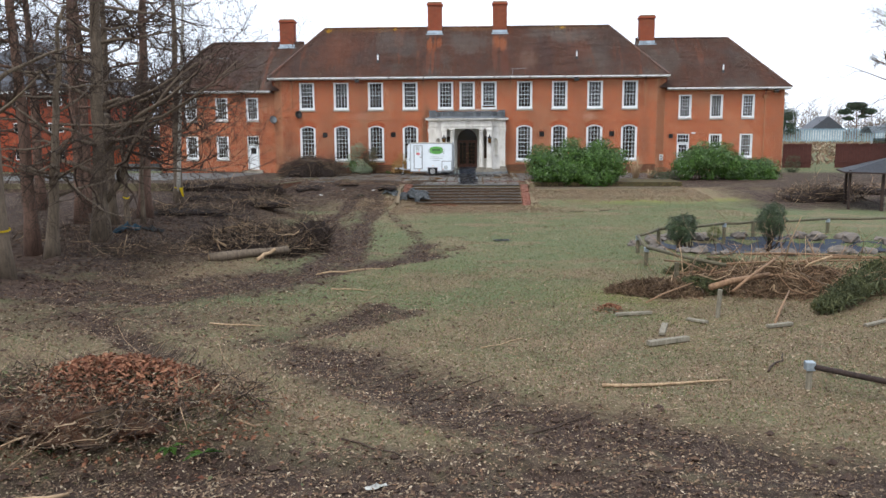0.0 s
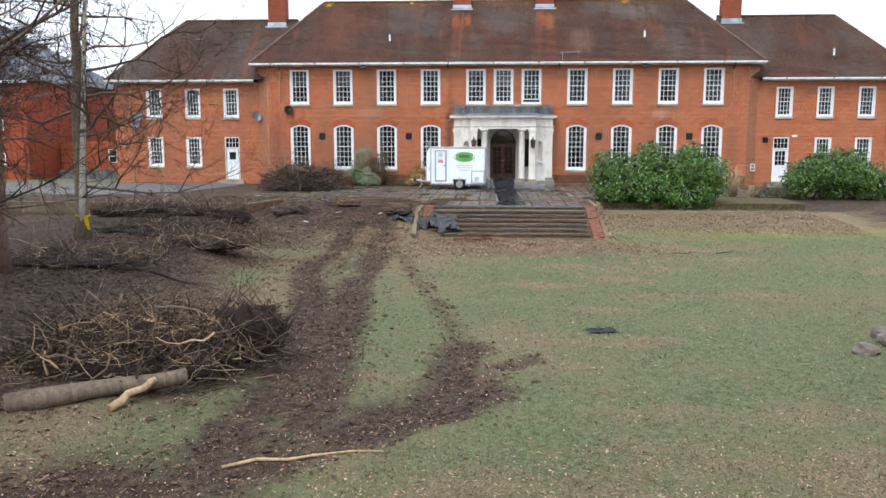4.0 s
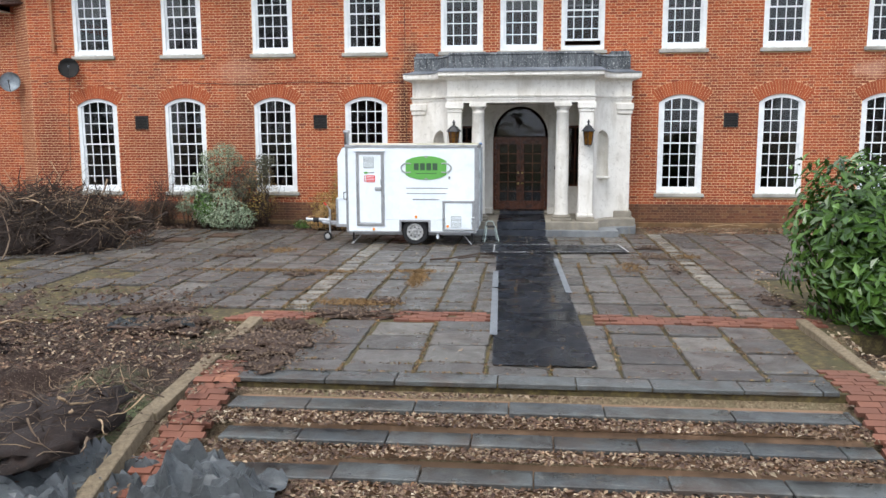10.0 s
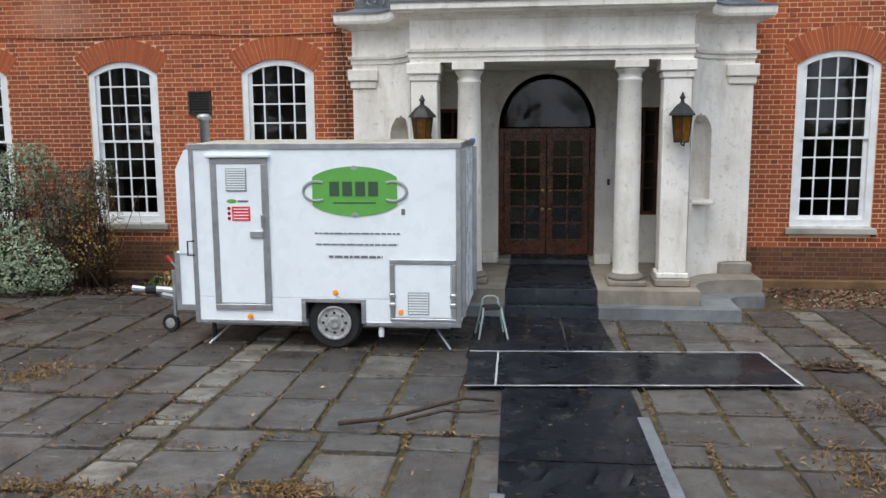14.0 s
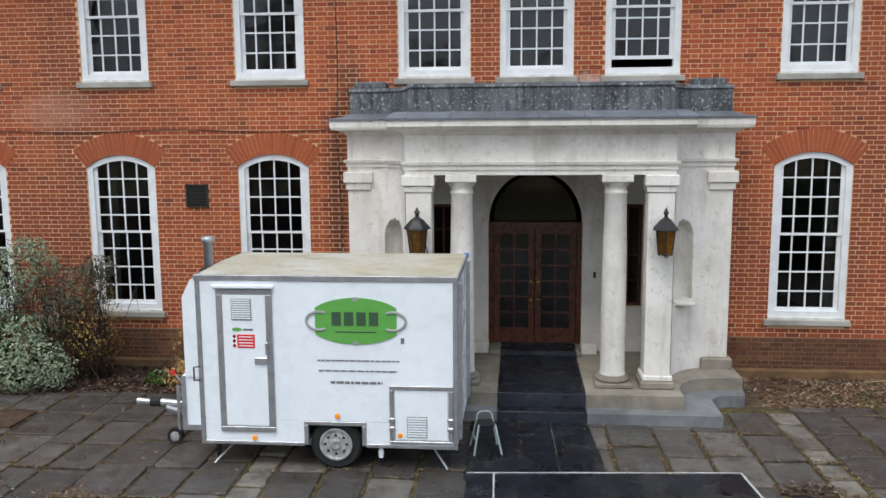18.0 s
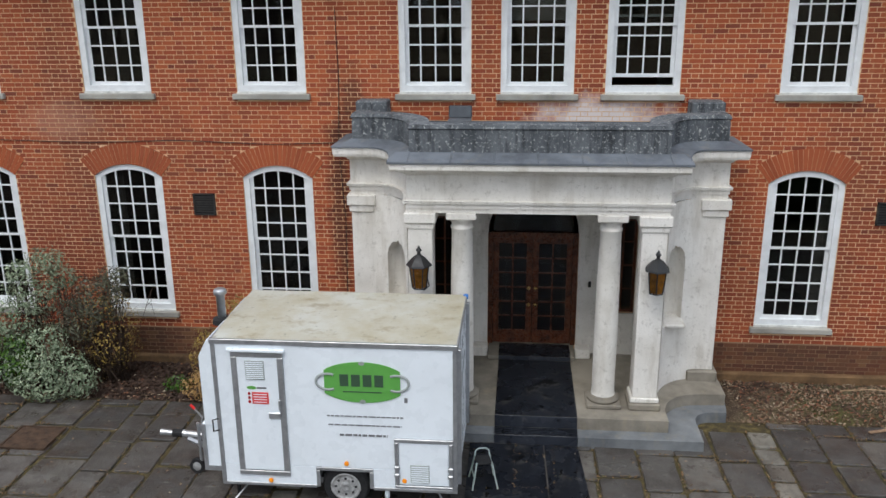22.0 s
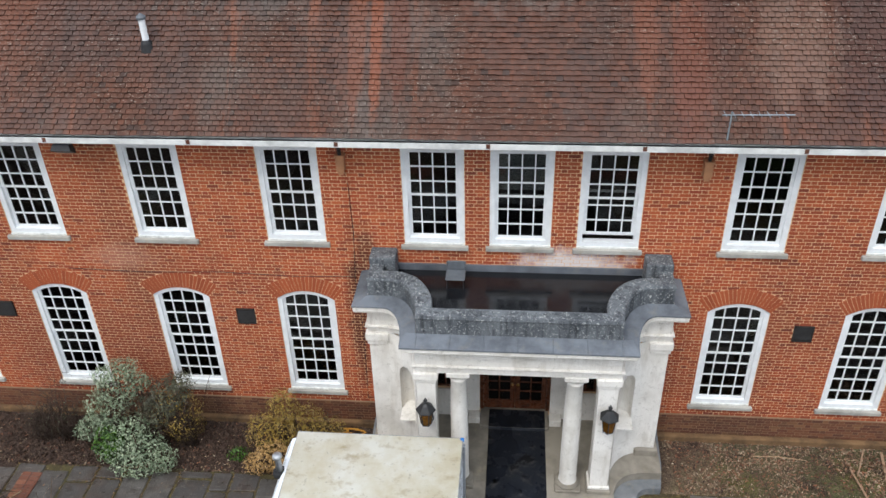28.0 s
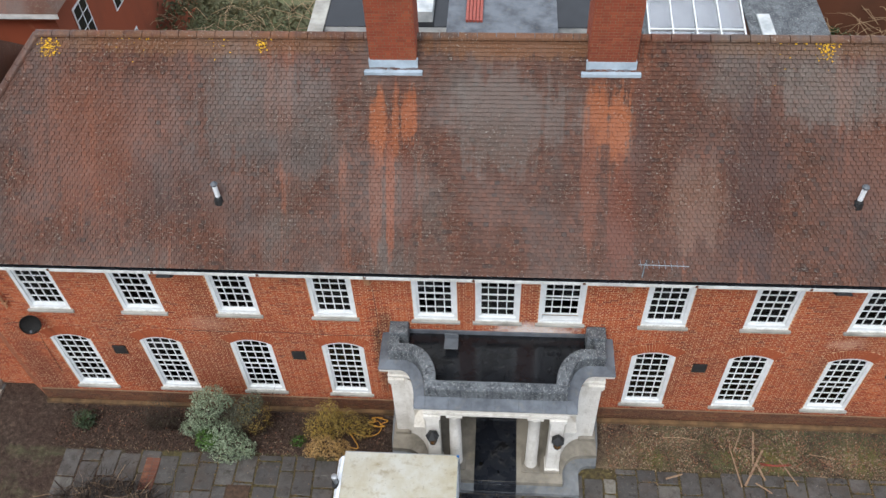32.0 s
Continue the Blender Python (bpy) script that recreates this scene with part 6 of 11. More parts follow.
def trailer():
    X0, X1, Y0, Y1, Z0, Z1 = -1.53, 1.53, -0.86, 0.84, 0.27, 2.16
    t = thing("site_trailer", "white single-axle site trailer with a green oval sign", "trailer", m=Matrix.Translation((-2.47, -3.53, 0)) @ Matrix.Diagonal((0.99, 1.02, 1.062, 1)))
    bm = bmesh.new()
    box(bm, X0, Y0, Z0 + 0.28, X1, Y1, Z1 - 0.01, 0.01)
    body = part("body", bm, M["panel"], t)
    ax, aw = 0.09, 0.37
    for a, b in ((X0, ax - aw), (ax + aw, X1)):
        part("lower_panel", boxed(a, Y0, Z0 + 0.03, b, Y1, Z0 + 0.282), M["panel"], t)
    part("inner_arch", boxed(ax - aw, Y0 + 0.28, Z0 + 0.05, ax + aw, Y1 - 0.28, Z0 + 0.28), M["rubber"], t)
    roof = bmesh.new()
    vs = [roof.verts.new(p) for p in ((X0, Y0, Z1), (X1, Y0, Z1), (X1, Y1, Z1 + 0.02), (X0, Y1, Z1 + 0.02), (X0, (Y0 + Y1) / 2, Z1 + 0.035), (X1, (Y0 + Y1) / 2, Z1 + 0.035))]
    roof.faces.new((vs[0], vs[1], vs[5], vs[4]))
    roof.faces.new((vs[4], vs[5], vs[2], vs[3]))
    bmesh.ops.solidify(roof, geom=list(roof.faces), thickness=0.012)
    part("roof", roof, M["algae"], t, "white roof stained with algae")
    for y in (Y0, Y1):
        part("roof_trim", boxed(X0 - 0.015, y - 0.015, Z1 - 0.05, X1 + 0.015, y + 0.025, Z1 + 0.012, 0.005), M["alu"], t)
        part("floor_trim", boxed(X0, y - 0.012, Z0, ax - aw, y + 0.03, Z0 + 0.04, 0.004), M["alu"], t)
        part("floor_trim", boxed(ax + aw, y - 0.012, Z0, X1, y + 0.03, Z0 + 0.04, 0.004), M["alu"], t)
        for x in (X0, X1 - 0.05):
            part("corner_trim", boxed(x, y - 0.014, Z0, x + 0.055, y + 0.014, Z1 - 0.04, 0.005), M["alu"], t)
    for x in (X0 - 0.012, X1 - 0.006):
        part("roof_trim", boxed(x, Y0, Z1 - 0.05, x + 0.02, Y1, Z1 + 0.012), M["alu"], t)
    for a, b in ((Z1 - 0.06, Z1 - 0.04),):
        part("end_frame", boxed(X1, Y0 + 0.04, Z0 + 0.1, X1 + 0.05, Y0 + 0.12, Z1 - 0.06, 0.006), M["alu"], t)
        part("end_frame", boxed(X1, Y1 - 0.12, Z0 + 0.1, X1 + 0.05, Y1 - 0.04, Z1 - 0.06, 0.006), M["alu"], t)
    part("corner_tape", boxed(X1 - 0.04, Y1 - 0.05, Z1 - 0.03, X1 + 0.03, Y1 + 0.02, Z1 + 0.03, 0.01), M["blue_tape"], t, "blue tape patch")
    # wheel-arch trim
    for q in ((ax - aw, Z0 + 0.24, ax + aw, Z0 + 0.285), (ax - aw, Z0 + 0.02, ax - aw + 0.05, Z0 + 0.24), (ax + aw - 0.05, Z0 + 0.02, ax + aw, Z0 + 0.24)):
        part("arch_trim", boxed(q[0], Y0 - 0.014, q[1], q[2], Y0 + 0.02, q[3], 0.004), M["alu"], t)
    # side door
    dx0, dx1, dz0, dz1 = -1.28, -0.62, 0.42, 2.02
    door = part("door", boxed(dx0 + 0.07, Y0 - 0.02, dz0 + 0.07, dx1 - 0.07, Y0 + 0.01, dz1 - 0.05, 0.006), M["panel"], t)
    for q in ((dx0, dz0 + 0.061, dx0 + 0.075, dz1 - 0.061), (dx1 - 0.075, dz0 + 0.061, dx1, dz1 - 0.061), (dx0, dz0, dx1, dz0 + 0.06), (dx0, dz1 - 0.06, dx1, dz1)):
        part("door_frame", boxed(q[0], Y0 - 0.026, q[1], q[2], Y0 + 0.01, q[3], 0.005), M["alu"], door)
    part("rain_strip", boxed(dx0 - 0.04, Y0 - 0.05, dz1 + 0.01, dx1 + 0.03, Y0, dz1 + 0.045, 0.006), M["panel"], door)
    part("vent_grille", boxed(dx0 + 0.18, Y0 - 0.032, 1.68, dx0 + 0.42, Y0 - 0.018, 1.92, 0.004), M["grey_ink"], door)
    for k in range(9):
        part("grille_slat", boxed(dx0 + 0.19, Y0 - 0.038, 1.695 + k * 0.025, dx0 + 0.41, Y0 - 0.03, 1.707 + k * 0.025), M["panel"], door)
    part("oval_sticker", lathe(bmesh.new(), [(0.055, 0), (0.055, 0.003)], 20), M["green"], door, m=Matrix.Translation((dx0 + 0.24, Y0 - 0.02, 1.575)) @ Matrix.Rotation(radians(90), 4, "X") @ Matrix.Diagonal((1.1, 0.4, 1, 1)))
    part("writing_bar", boxed(dx0 + 0.31, Y0 - 0.024, 1.565, dx0 + 0.43, Y0 - 0.02, 1.585), M["ink"], door)
    part("safety_sign", boxed(dx0 + 0.24, Y0 - 0.026, 1.37, dx0 + 0.45, Y0 - 0.02, 1.52, 0.002), M["red_sign"], door, "red safety notice")
    for k in range(4):
        part("writing_bar", boxed(dx0 + 0.26, Y0 - 0.029, 1.39 + k * 0.033, dx0 + 0.43, Y0 - 0.025, 1.4 + k * 0.033), M["panel"], door)
    for k in range(3):
        part("sign_ring", lathe(bmesh.new(), [(0.019, 0), (0.019, 0.003), (0.013, 0.003), (0.013, 0)], 14), M["red_sign"], door, m=Matrix.Translation((dx0 + 0.205, Y0 - 0.021, 1.395 + k * 0.052)) @ Matrix.Rotation(radians(90), 4, "X"))
    part("lock", boxed(dx1 - 0.22, Y0 - 0.045, 1.19, dx1 - 0.06, Y0 - 0.018, 1.27, 0.01), M["alu"], door, "square steel door lock")
    part("handle", boxed(dx1 - 0.085, Y0 - 0.055, 1.3, dx1 - 0.05, Y0 - 0.02, 1.44, 0.01), M["alu"], door)
    # oval sign drawn in plain shapes
    cx, cz = 0.36, 1.68
    face = bmesh.new()
    rows = []
    for u in np.linspace(-1, 1, 33):
        x, z = 0.475 * u, 0.255 * math.sqrt(1 - (0.82 * u) ** 2)
        rows.append([face.verts.new((cx + x, y, cz + w)) for y in (Y0 - 0.01, Y0 - 0.003) for w in (-z, z)])
    for a, b in zip(rows, rows[1:]):
        for i, j in ((0, 1), (1, 3), (3, 2), (2, 0)):
            face.faces.new((a[i], a[j], b[j], b[i]))
    face.faces.new([rows[0][i] for i in (0, 2, 3, 1)])
    face.faces.new([rows[-1][i] for i in (0, 1, 3, 2)])
    bmesh.ops.recalc_face_normals(face, faces=face.faces)
    part("oval_sign", face, M["green"], t, "green barrel-shaped oval sign")
    for s in (-1, 1):
        bm = bmesh.new()
        pts = [(cx + s * (0.43 + 0.15 * math.cos(u)), Y0 - 0.008, cz + 0.1 * math.sin(u)) for u in np.linspace(-2.1, 2.1, 18)]
        tube(bm, pts, 0.016, 6)
        part("sign_loop", bm, M["grey_ink"], t)
        part("sign_knob", lathe(bmesh.new(), [(0.035, 0), (0.035, 0.008)], 16), M["grey_ink"], t, m=Matrix.Translation((cx, Y0 - 0.006, cz + s * 0.24)) @ Matrix.Rotation(radians(90), 4, "X") @ Matrix.Diagonal((1.1, 0.7, 1, 1)))
    for k in range(4):
        x = cx - 0.28 + k * 0.145
        part("sign_block", boxed(x, Y0 - 0.014, cz - 0.05, x + 0.11, Y0 - 0.0105, cz + 0.1, 0.001), M["dark_ink"], t)
    part("writing_bar", boxed(cx - 0.24, Y0 - 0.0135, cz - 0.125, cx + 0.24, Y0 - 0.0105, cz - 0.112), M["dark_ink"], t)
    for x0, x1, z in ((-0.1, 0.86, 1.235), (-0.09, 0.84, 1.12), (0.05, 0.66, 0.985)):
        rng = random.Random(int(z * 100))
        x = x0
        while x < x1:
            n = rng.uniform(0.03, 0.1)
            part("writing_bar", boxed(x, Y0 - 0.006, z, min(x + n, x1), Y0 - 0.002, z + 0.016 + (0.01 if z < 1.1 else 0)), M["ink"], t)
            x += n + 0.014
    part("small_mark", boxed(0.88, Y0 - 0.006, 1.44, 0.92, Y0 - 0.002, 1.5), M["ink"], t)
    # hatch
    hx0, hx1, hz0, hz1 = 0.74, 1.48, 0.33, 0.98
    hatch = part("hatch", boxed(hx0 + 0.06, Y0 - 0.016, hz0 + 0.04, hx1 - 0.06, Y0 + 0.01, hz1 - 0.05, 0.005), M["panel"], t)
    for q in ((hx0, hz0 + 0.031, hx0 + 0.05, hz1 - 0.051), (hx1 - 0.05, hz0 + 0.031, hx1, hz1 - 0.051), (hx0, hz1 - 0.05, hx1, hz1), (hx0, hz0, hx1, hz0 + 0.03)):
        part("hatch_frame", boxed(q[0], Y0 - 0.03, q[1], q[2], Y0 + 0.01, q[3], 0.006), M["alu"], hatch)
    part("vent_grille", boxed(hx0 + 0.2, Y0 - 0.024, 0.4, hx0 + 0.44, Y0 - 0.014, 0.64, 0.004), M["grey_ink"], hatch)
    for k in range(8):
        part("grille_slat", boxed(hx0 + 0.21, Y0 - 0.03, 0.412 + k * 0.028, hx0 + 0.43, Y0 - 0.022, 0.426 + k * 0.028), M["panel"], hatch)
    for x in (hx0 + 0.03, hx1 - 0.03):
        for z in (0.5, 0.6):
            part("latch", boxed(x - 0.035, Y0 - 0.05, z - 0.025, x + 0.035, Y0 - 0.02, z + 0.025, 0.01), M["alu"], hatch)
    for x, z in ((-0.88, 0.35), (0.12, 0.62), (0.86, 0.42)):
        part("reflector", lathe(bmesh.new(), [(0.03, 0), (0.03, 0.01), (0.02, 0.014)], 16), M["orange"], t, "orange round reflector", m=Matrix.Translation((x, Y0 - 0.012, z)) @ Matrix.Rotation(radians(90), 4, "X"))
    # front pod and flue
    pod = bmesh.new()
    pts = [(X0 - 0.21, 1.0), (X0 - 0.21, 1.9), (X0 - 0.1, 2.1), (X0, 2.14), (X0, 1.0)]
    for y in (Y0 + 0.1, Y1 - 0.1):
        f = [pod.verts.new((x, y, z)) for x, z in pts]
        pod.faces.new(f)
    pod.verts.ensure_lookup_table()
    for k in range(5):
        pod.faces.new((pod.verts[k], pod.verts[(k + 1) % 5], pod.verts[5 + (k + 1) % 5], pod.verts[5 + k]))
    bmesh.ops.recalc_face_normals(pod, faces=pod.faces)
    part("front_pod", pod, M["panel"], t, "rounded white front pod")
    part("front_locker", boxed(X0 - 0.26, Y0 + 0.12, 0.4, X0, Y1 - 0.12, 1.02, 0.012), M["panel"], t)
    part("locker_trim", boxed(X0 - 0.27, Y0 + 0.1, 0.38, X0, Y0 + 0.13, 0.44), M["alu"], t)
    part("locker_trim", boxed(X0 - 0.27, Y0 + 0.1, 0.44, X0 - 0.22, Y0 + 0.13, 1.0), M["alu"], t)
    part("grab_handle", tube(bmesh.new(), [(X0 + 0.02, Y0 - 0.01, 1.15), (X0 - 0.04, Y0 - 0.05, 1.15), (X0 - 0.04, Y0 - 0.05, 1.0), (X0 + 0.02, Y0 - 0.01, 1.0)], 0.01, 6), M["black_metal"], t)
    part("flue", lathe(bmesh.new(), [(0.055, 1.85), (0.055, 2.42), (0.085, 2.42), (0.085, 2.47), (0.06, 2.49)], 18, X0 - 0.15, -0.02), M["alu"], t, "round metal flue", True)
    part("flue_collar", lathe(bmesh.new(), [(0.13, 2.04), (0.12, 2.1), (0.06, 2.12)], 18, X0 - 0.15, -0.02), M["rubber"], t)
    # running gear
    for y in (Y0 + 0.11, Y1 - 0.11):
        wheel = part("wheel", lathe(bmesh.new(), [(0.16, -0.08), (0.26, -0.085), (0.285, -0.05), (0.288, 0.05), (0.26, 0.085), (0.16, 0.08)], 40), M["rubber"], t, "black tyre", m=Matrix.Translation((ax + 0.0, y, 0.288)) @ Matrix.Rotation(radians(90), 4, "X") @ Matrix.Diagonal((1.07, 1, 1, 1)))
        part("rim", lathe(bmesh.new(), [(0.172, 0.082), (0.184, 0.1), (0.168, 0.103), (0.15, 0.088), (0.12, 0.086), (0.1, 0.093), (0.066, 0.09), (0.06, 0.108), (0.045, 0.115), (0.02, 0.112)], 28), M["wheel"], wheel, "grey steel rim")
        for k in range(8):
            part("rim_hole", lathe(bmesh.new(), [(0.016, 0.088), (0.016, 0.0935), (0.012, 0.0945)], 8, 0.122 * math.cos(k * math.pi / 4), 0.105 * math.sin(k * math.pi / 4)), M["rubber"], wheel)
    part("axle", tube(bmesh.new(), [(ax, Y0 + 0.15, 0.288), (ax, Y1 - 0.15, 0.288)], 0.04, 8), M["black_metal"], t)
    for y in (Y0 + 0.25, Y1 - 0.25):
        part("chassis_rail", boxed(X0, y - 0.03, 0.2, X1 - 0.1, y + 0.03, 0.28), M["alu"], t)
    for s in (-1, 1):
        part("drawbar", tube(bmesh.new(), [(X0 + 0.2, s * 0.5, 0.34), (X0 - 0.78, s * 0.05, 0.4)], 0.035, 6), M["alu"], t)
    part("hitch", tube(bmesh.new(), [(X0 - 0.6, 0, 0.43), (X0 - 0.88, 0, 0.45), (X0 - 1.02, 0, 0.45), (X0 - 1.2, 0, 0.46)], [0.05, 0.05, 0.035, 0.045], 10), M["alu"], t, "grey coupling head")
    part("hitch_gaiter", tube(bmesh.new(), [(X0 - 0.88, 0, 0.45), (X0 - 0.94, 0, 0.45), (X0 - 1.02, 0, 0.45)], [0.058, 0.05, 0.056], 10), M["rubber"], t)
    part("brake_lever", tube(bmesh.new(), [(X0 - 0.66, 0.04, 0.45), (X0 - 0.6, 0.06, 0.66), (X0 - 0.72, 0.06, 0.8)], 0.014, 6), M["alu"], t)
    part("lever_grip", tube(bmesh.new(), [(X0 - 0.7, 0.06, 0.78), (X0 - 0.76, 0.06, 0.84)], 0.018, 8), M["red_sign"], t, "red grip")
    part("jockey_post", tube(bmesh.new(), [(X0 - 0.56, -0.2, 0.16), (X0 - 0.56, -0.2, 0.72)], 0.024, 8), M["alu"], t)
    jw = part("jockey_wheel", lathe(bmesh.new(), [(0.05, -0.03), (0.1, -0.035), (0.105, 0), (0.1, 0.035), (0.05, 0.03)], 24), M["rubber"], t, m=Matrix.Translation((X0 - 0.62, -0.2, 0.105)) @ Matrix.Rotation(radians(90), 4, "X"))
    part("rim", lathe(bmesh.new(), [(0.06, -0.028), (0.06, 0.036), (0.02, 0.042)], 16), M["wheel"], jw)
    for x in (X0 + 0.12, X1 - 0.12):
        part("corner_steady", boxed(x - 0.02, Y0 + 0.2, 0.0, x + 0.02, Y0 + 0.24, 0.3), M["black_metal"], t)
        part("steady_arm", tube(bmesh.new(), [(x, Y0 + 0.05, 0.02), (x + (0.25 if x < 0 else -0.25), Y0 + 0.3, 0.26)], 0.014, 6), M["alu"], t)
    part("rear_lamp", lathe(bmesh.new(), [(0.03, 0.14), (0.035, 0.2), (0.02, 0.25)], 12, 0.62, Y0 + 0.06), M["panel"], t)


trailer()


def step_stool():
    s = thing("step_stool", "small folding metal step stool beside the trailer", "stool", m=Matrix.Translation((-0.66, -3.72, 0.024)) @ Matrix.Rotation(0.2, 4, "Z"))
    part("tread", boxed(-0.1, -0.11, 0.33, 0.1, 0.11, 0.36, 0.012), M["rubber"], s)
    for sx in (-1, 1):
        part("leg", tube(bmesh.new(), [(sx * 0.17, -0.17, 0.0), (sx * 0.13, -0.13, 0.2), (sx * 0.1, -0.09, 0.36)], 0.012, 6), M["galv_tube"], s)
        part("leg", tube(bmesh.new(), [(sx * 0.17, 0.17, 0.0), (sx * 0.13, 0.13, 0.2), (sx * 0.1, 0.09, 0.36)], 0.012, 6), M["galv_tube"], s)
        part("stretcher", tube(bmesh.new(), [(sx * 0.14, -0.14, 0.17), (sx * 0.14, 0.14, 0.17)], 0.009, 6), M["galv_tube"], s)
    part("grab_rail", tube(bmesh.new(), [(-0.1, 0.09, 0.36), (-0.09, 0.1, 0.43), (-0.05, 0.105, 0.46), (0.05, 0.105, 0.46), (0.09, 0.1, 0.43), (0.1, 0.09, 0.36)], 0.011, 6), M["galv_tube"], s)


step_stool()

# ---- plants ----
def raw_tubes(name, runs, material, sides=5):
    """Many tapered round bars in one mesh: runs of (points, radii)."""
    verts, faces = [], []
    ang = [2 * math.pi * k / sides for k in range(sides)]
    cs = [(math.cos(a), math.sin(a)) for a in ang]
    for pts, radii in runs:
        base = len(verts)
        side = None
        n = len(pts)
        for i in range(n):
            p = Vector(pts[i])
            d = Vector(pts[min(i + 1, n - 1)]) - Vector(pts[max(i - 1, 0)])
            d.normalize()
            if side is None:
                side = d.orthogonal()
            side = side - d * side.dot(d)
            if side.length < 1e-4:
                side = d.orthogonal()
            side.normalize()
            up = d.cross(side)
            r = radii[i]
            for c, s in cs:
                verts.append((p.x + (side.x * c + up.x * s) * r, p.y + (side.y * c + up.y * s) * r, p.z + (side.z * c + up.z * s) * r))
        for i in range(n - 1):
            a, b = base + i * sides, base + (i + 1) * sides
            for k in range(sides):
                j = (k + 1) % sides
                faces.append((a + k, a + j, b + j, b + k))
        faces.append(tuple(base + (n - 1) * sides + k for k in range(sides)))
        faces.append(tuple(base + k for k in reversed(range(sides))))
    me = raw(name, verts, faces, material)
    me.shade_smooth()
    return me


def leaf_mesh(name, centre, normal, length, width, material, rng, droop=0.35):
    """Loose folded leaves: arrays of centres and outward ways."""
    n = len(centre)
    nr = normal / np.maximum(np.linalg.norm(normal, axis=1, keepdims=True), 1e-6)
    along = np.cross(nr, rng.normal(size=(n, 3)))
    along /= np.maximum(np.linalg.norm(along, axis=1, keepdims=True), 1e-6)
    along[:, 2] -= droop
    along /= np.linalg.norm(along, axis=1, keepdims=True)
    across = np.cross(along, nr)
    across /= np.maximum(np.linalg.norm(across, axis=1, keepdims=True), 1e-6)
    L = (length * rng.uniform(0.5, 1.4, n))[:, None]
    W = (width * rng.uniform(0.55, 1.35, n))[:, None]
    up = np.cross(across, along)
    v = np.stack([centre - along * L / 2, centre + across * W / 2 + up * W * 0.2, centre + along * L / 2 - up * L * 0.08, centre - across * W / 2 + up * W * 0.2], 1).reshape(-1, 3)
    i = np.arange(n)[:, None] * 4
    f = np.concatenate([i + np.array([[0, 1, 2]]), i + np.array([[0, 2, 3]])], 1).reshape(-1, 3)
    return raw(name, v.tolist(), f.tolist(), material)


def lumps(rng, balls, count, shell=0.3):
    """Points and outward ways in the outer shell of a heap of ellipsoids (x, y, z, rx, ry, rz)."""
    b = np.array(balls, float)
    area = (b[:, 3] * b[:, 4] + b[:, 4] * b[:, 5] + b[:, 3] * b[:, 5])
    pick = rng.choice(len(b), count * 2, p=area / area.sum())
    d = rng.normal(size=(count * 2, 3))
    d /= np.linalg.norm(d, axis=1, keepdims=True)
    r = 1 - shell * rng.random(count * 2) ** 1.6
    bump = 1 + 0.16 * np.sin(d[:, 0] * 7 + pick) * np.sin(d[:, 1] * 6 + 2 * pick) + 0.1 * np.sin(d[:, 2] * 11 + pick)
    p = b[pick, :3] + d * b[pick, 3:] * (r * bump)[:, None]
    keep = np.ones(len(p), bool)
    for k in range(len(b)):
        inside = (((p - b[k, :3]) / b[k, 3:]) ** 2).sum(1) < (1 - shell) ** 2
        keep &= ~(inside & (pick != k))
    p, d = p[keep][:count], d[keep][:count]
    return p, d + np.array((0, -0.1, 0.45))


def bush(name, label, category, balls, count, length, width, material, seed, stems=18, base=None, group=""):
    rng = np.random.default_rng(seed)
    top = thing(name, label, category, group)
    p, d = lumps(rng, balls, count, 0.55 if count > 15000 else 0.3)
    p[:, 2] = np.maximum(p[:, 2], ground_height(p[:, 0], p[:, 1]) + 0.06)
    part("foliage", leaf_mesh("foliage", p, d, length, width, material, rng), material, top, kind="stuff")
    runs = []
    for k in range(stems):
        b = balls[k % len(balls)]
        x, y = b[0] + rng.uniform(-0.4, 0.4) * b[3], b[1] + rng.uniform(-0.3, 0.3) * b[4]
        z = float(ground_height(np.array([x]), np.array([y]))[0]) - 0.05
        t = np.array(b[:3]) + rng.normal(size=3) * np.array(b[3:]) * 0.45
        m1 = (np.array((x, y, z)) + t) / 2 + rng.normal(size=3) * 0.1
        thin = 0.35 if stems >= 40 else 1.0
        runs.append(([(x, y, z), tuple(m1), tuple(t)], [0.028 * thin, 0.02 * thin, 0.008 * thin]))
        for j in range(5 if stems >= 40 else 0):
            o = m1 + (t - m1) * rng.random()
            e = o + rng.normal(size=3) * np.array(b[3:]) * 0.4
            e[2] = max(e[2], z + 0.1)
            runs.append(([tuple(o), tuple((o + e) / 2 + rng.normal(size=3) * 0.03), tuple(e)], [0.005, 0.004, 0.002]))
    part("stem_mass", raw_tubes("stem_mass", runs, M["twig"]), M["twig"], top, kind="stuff")
    return top


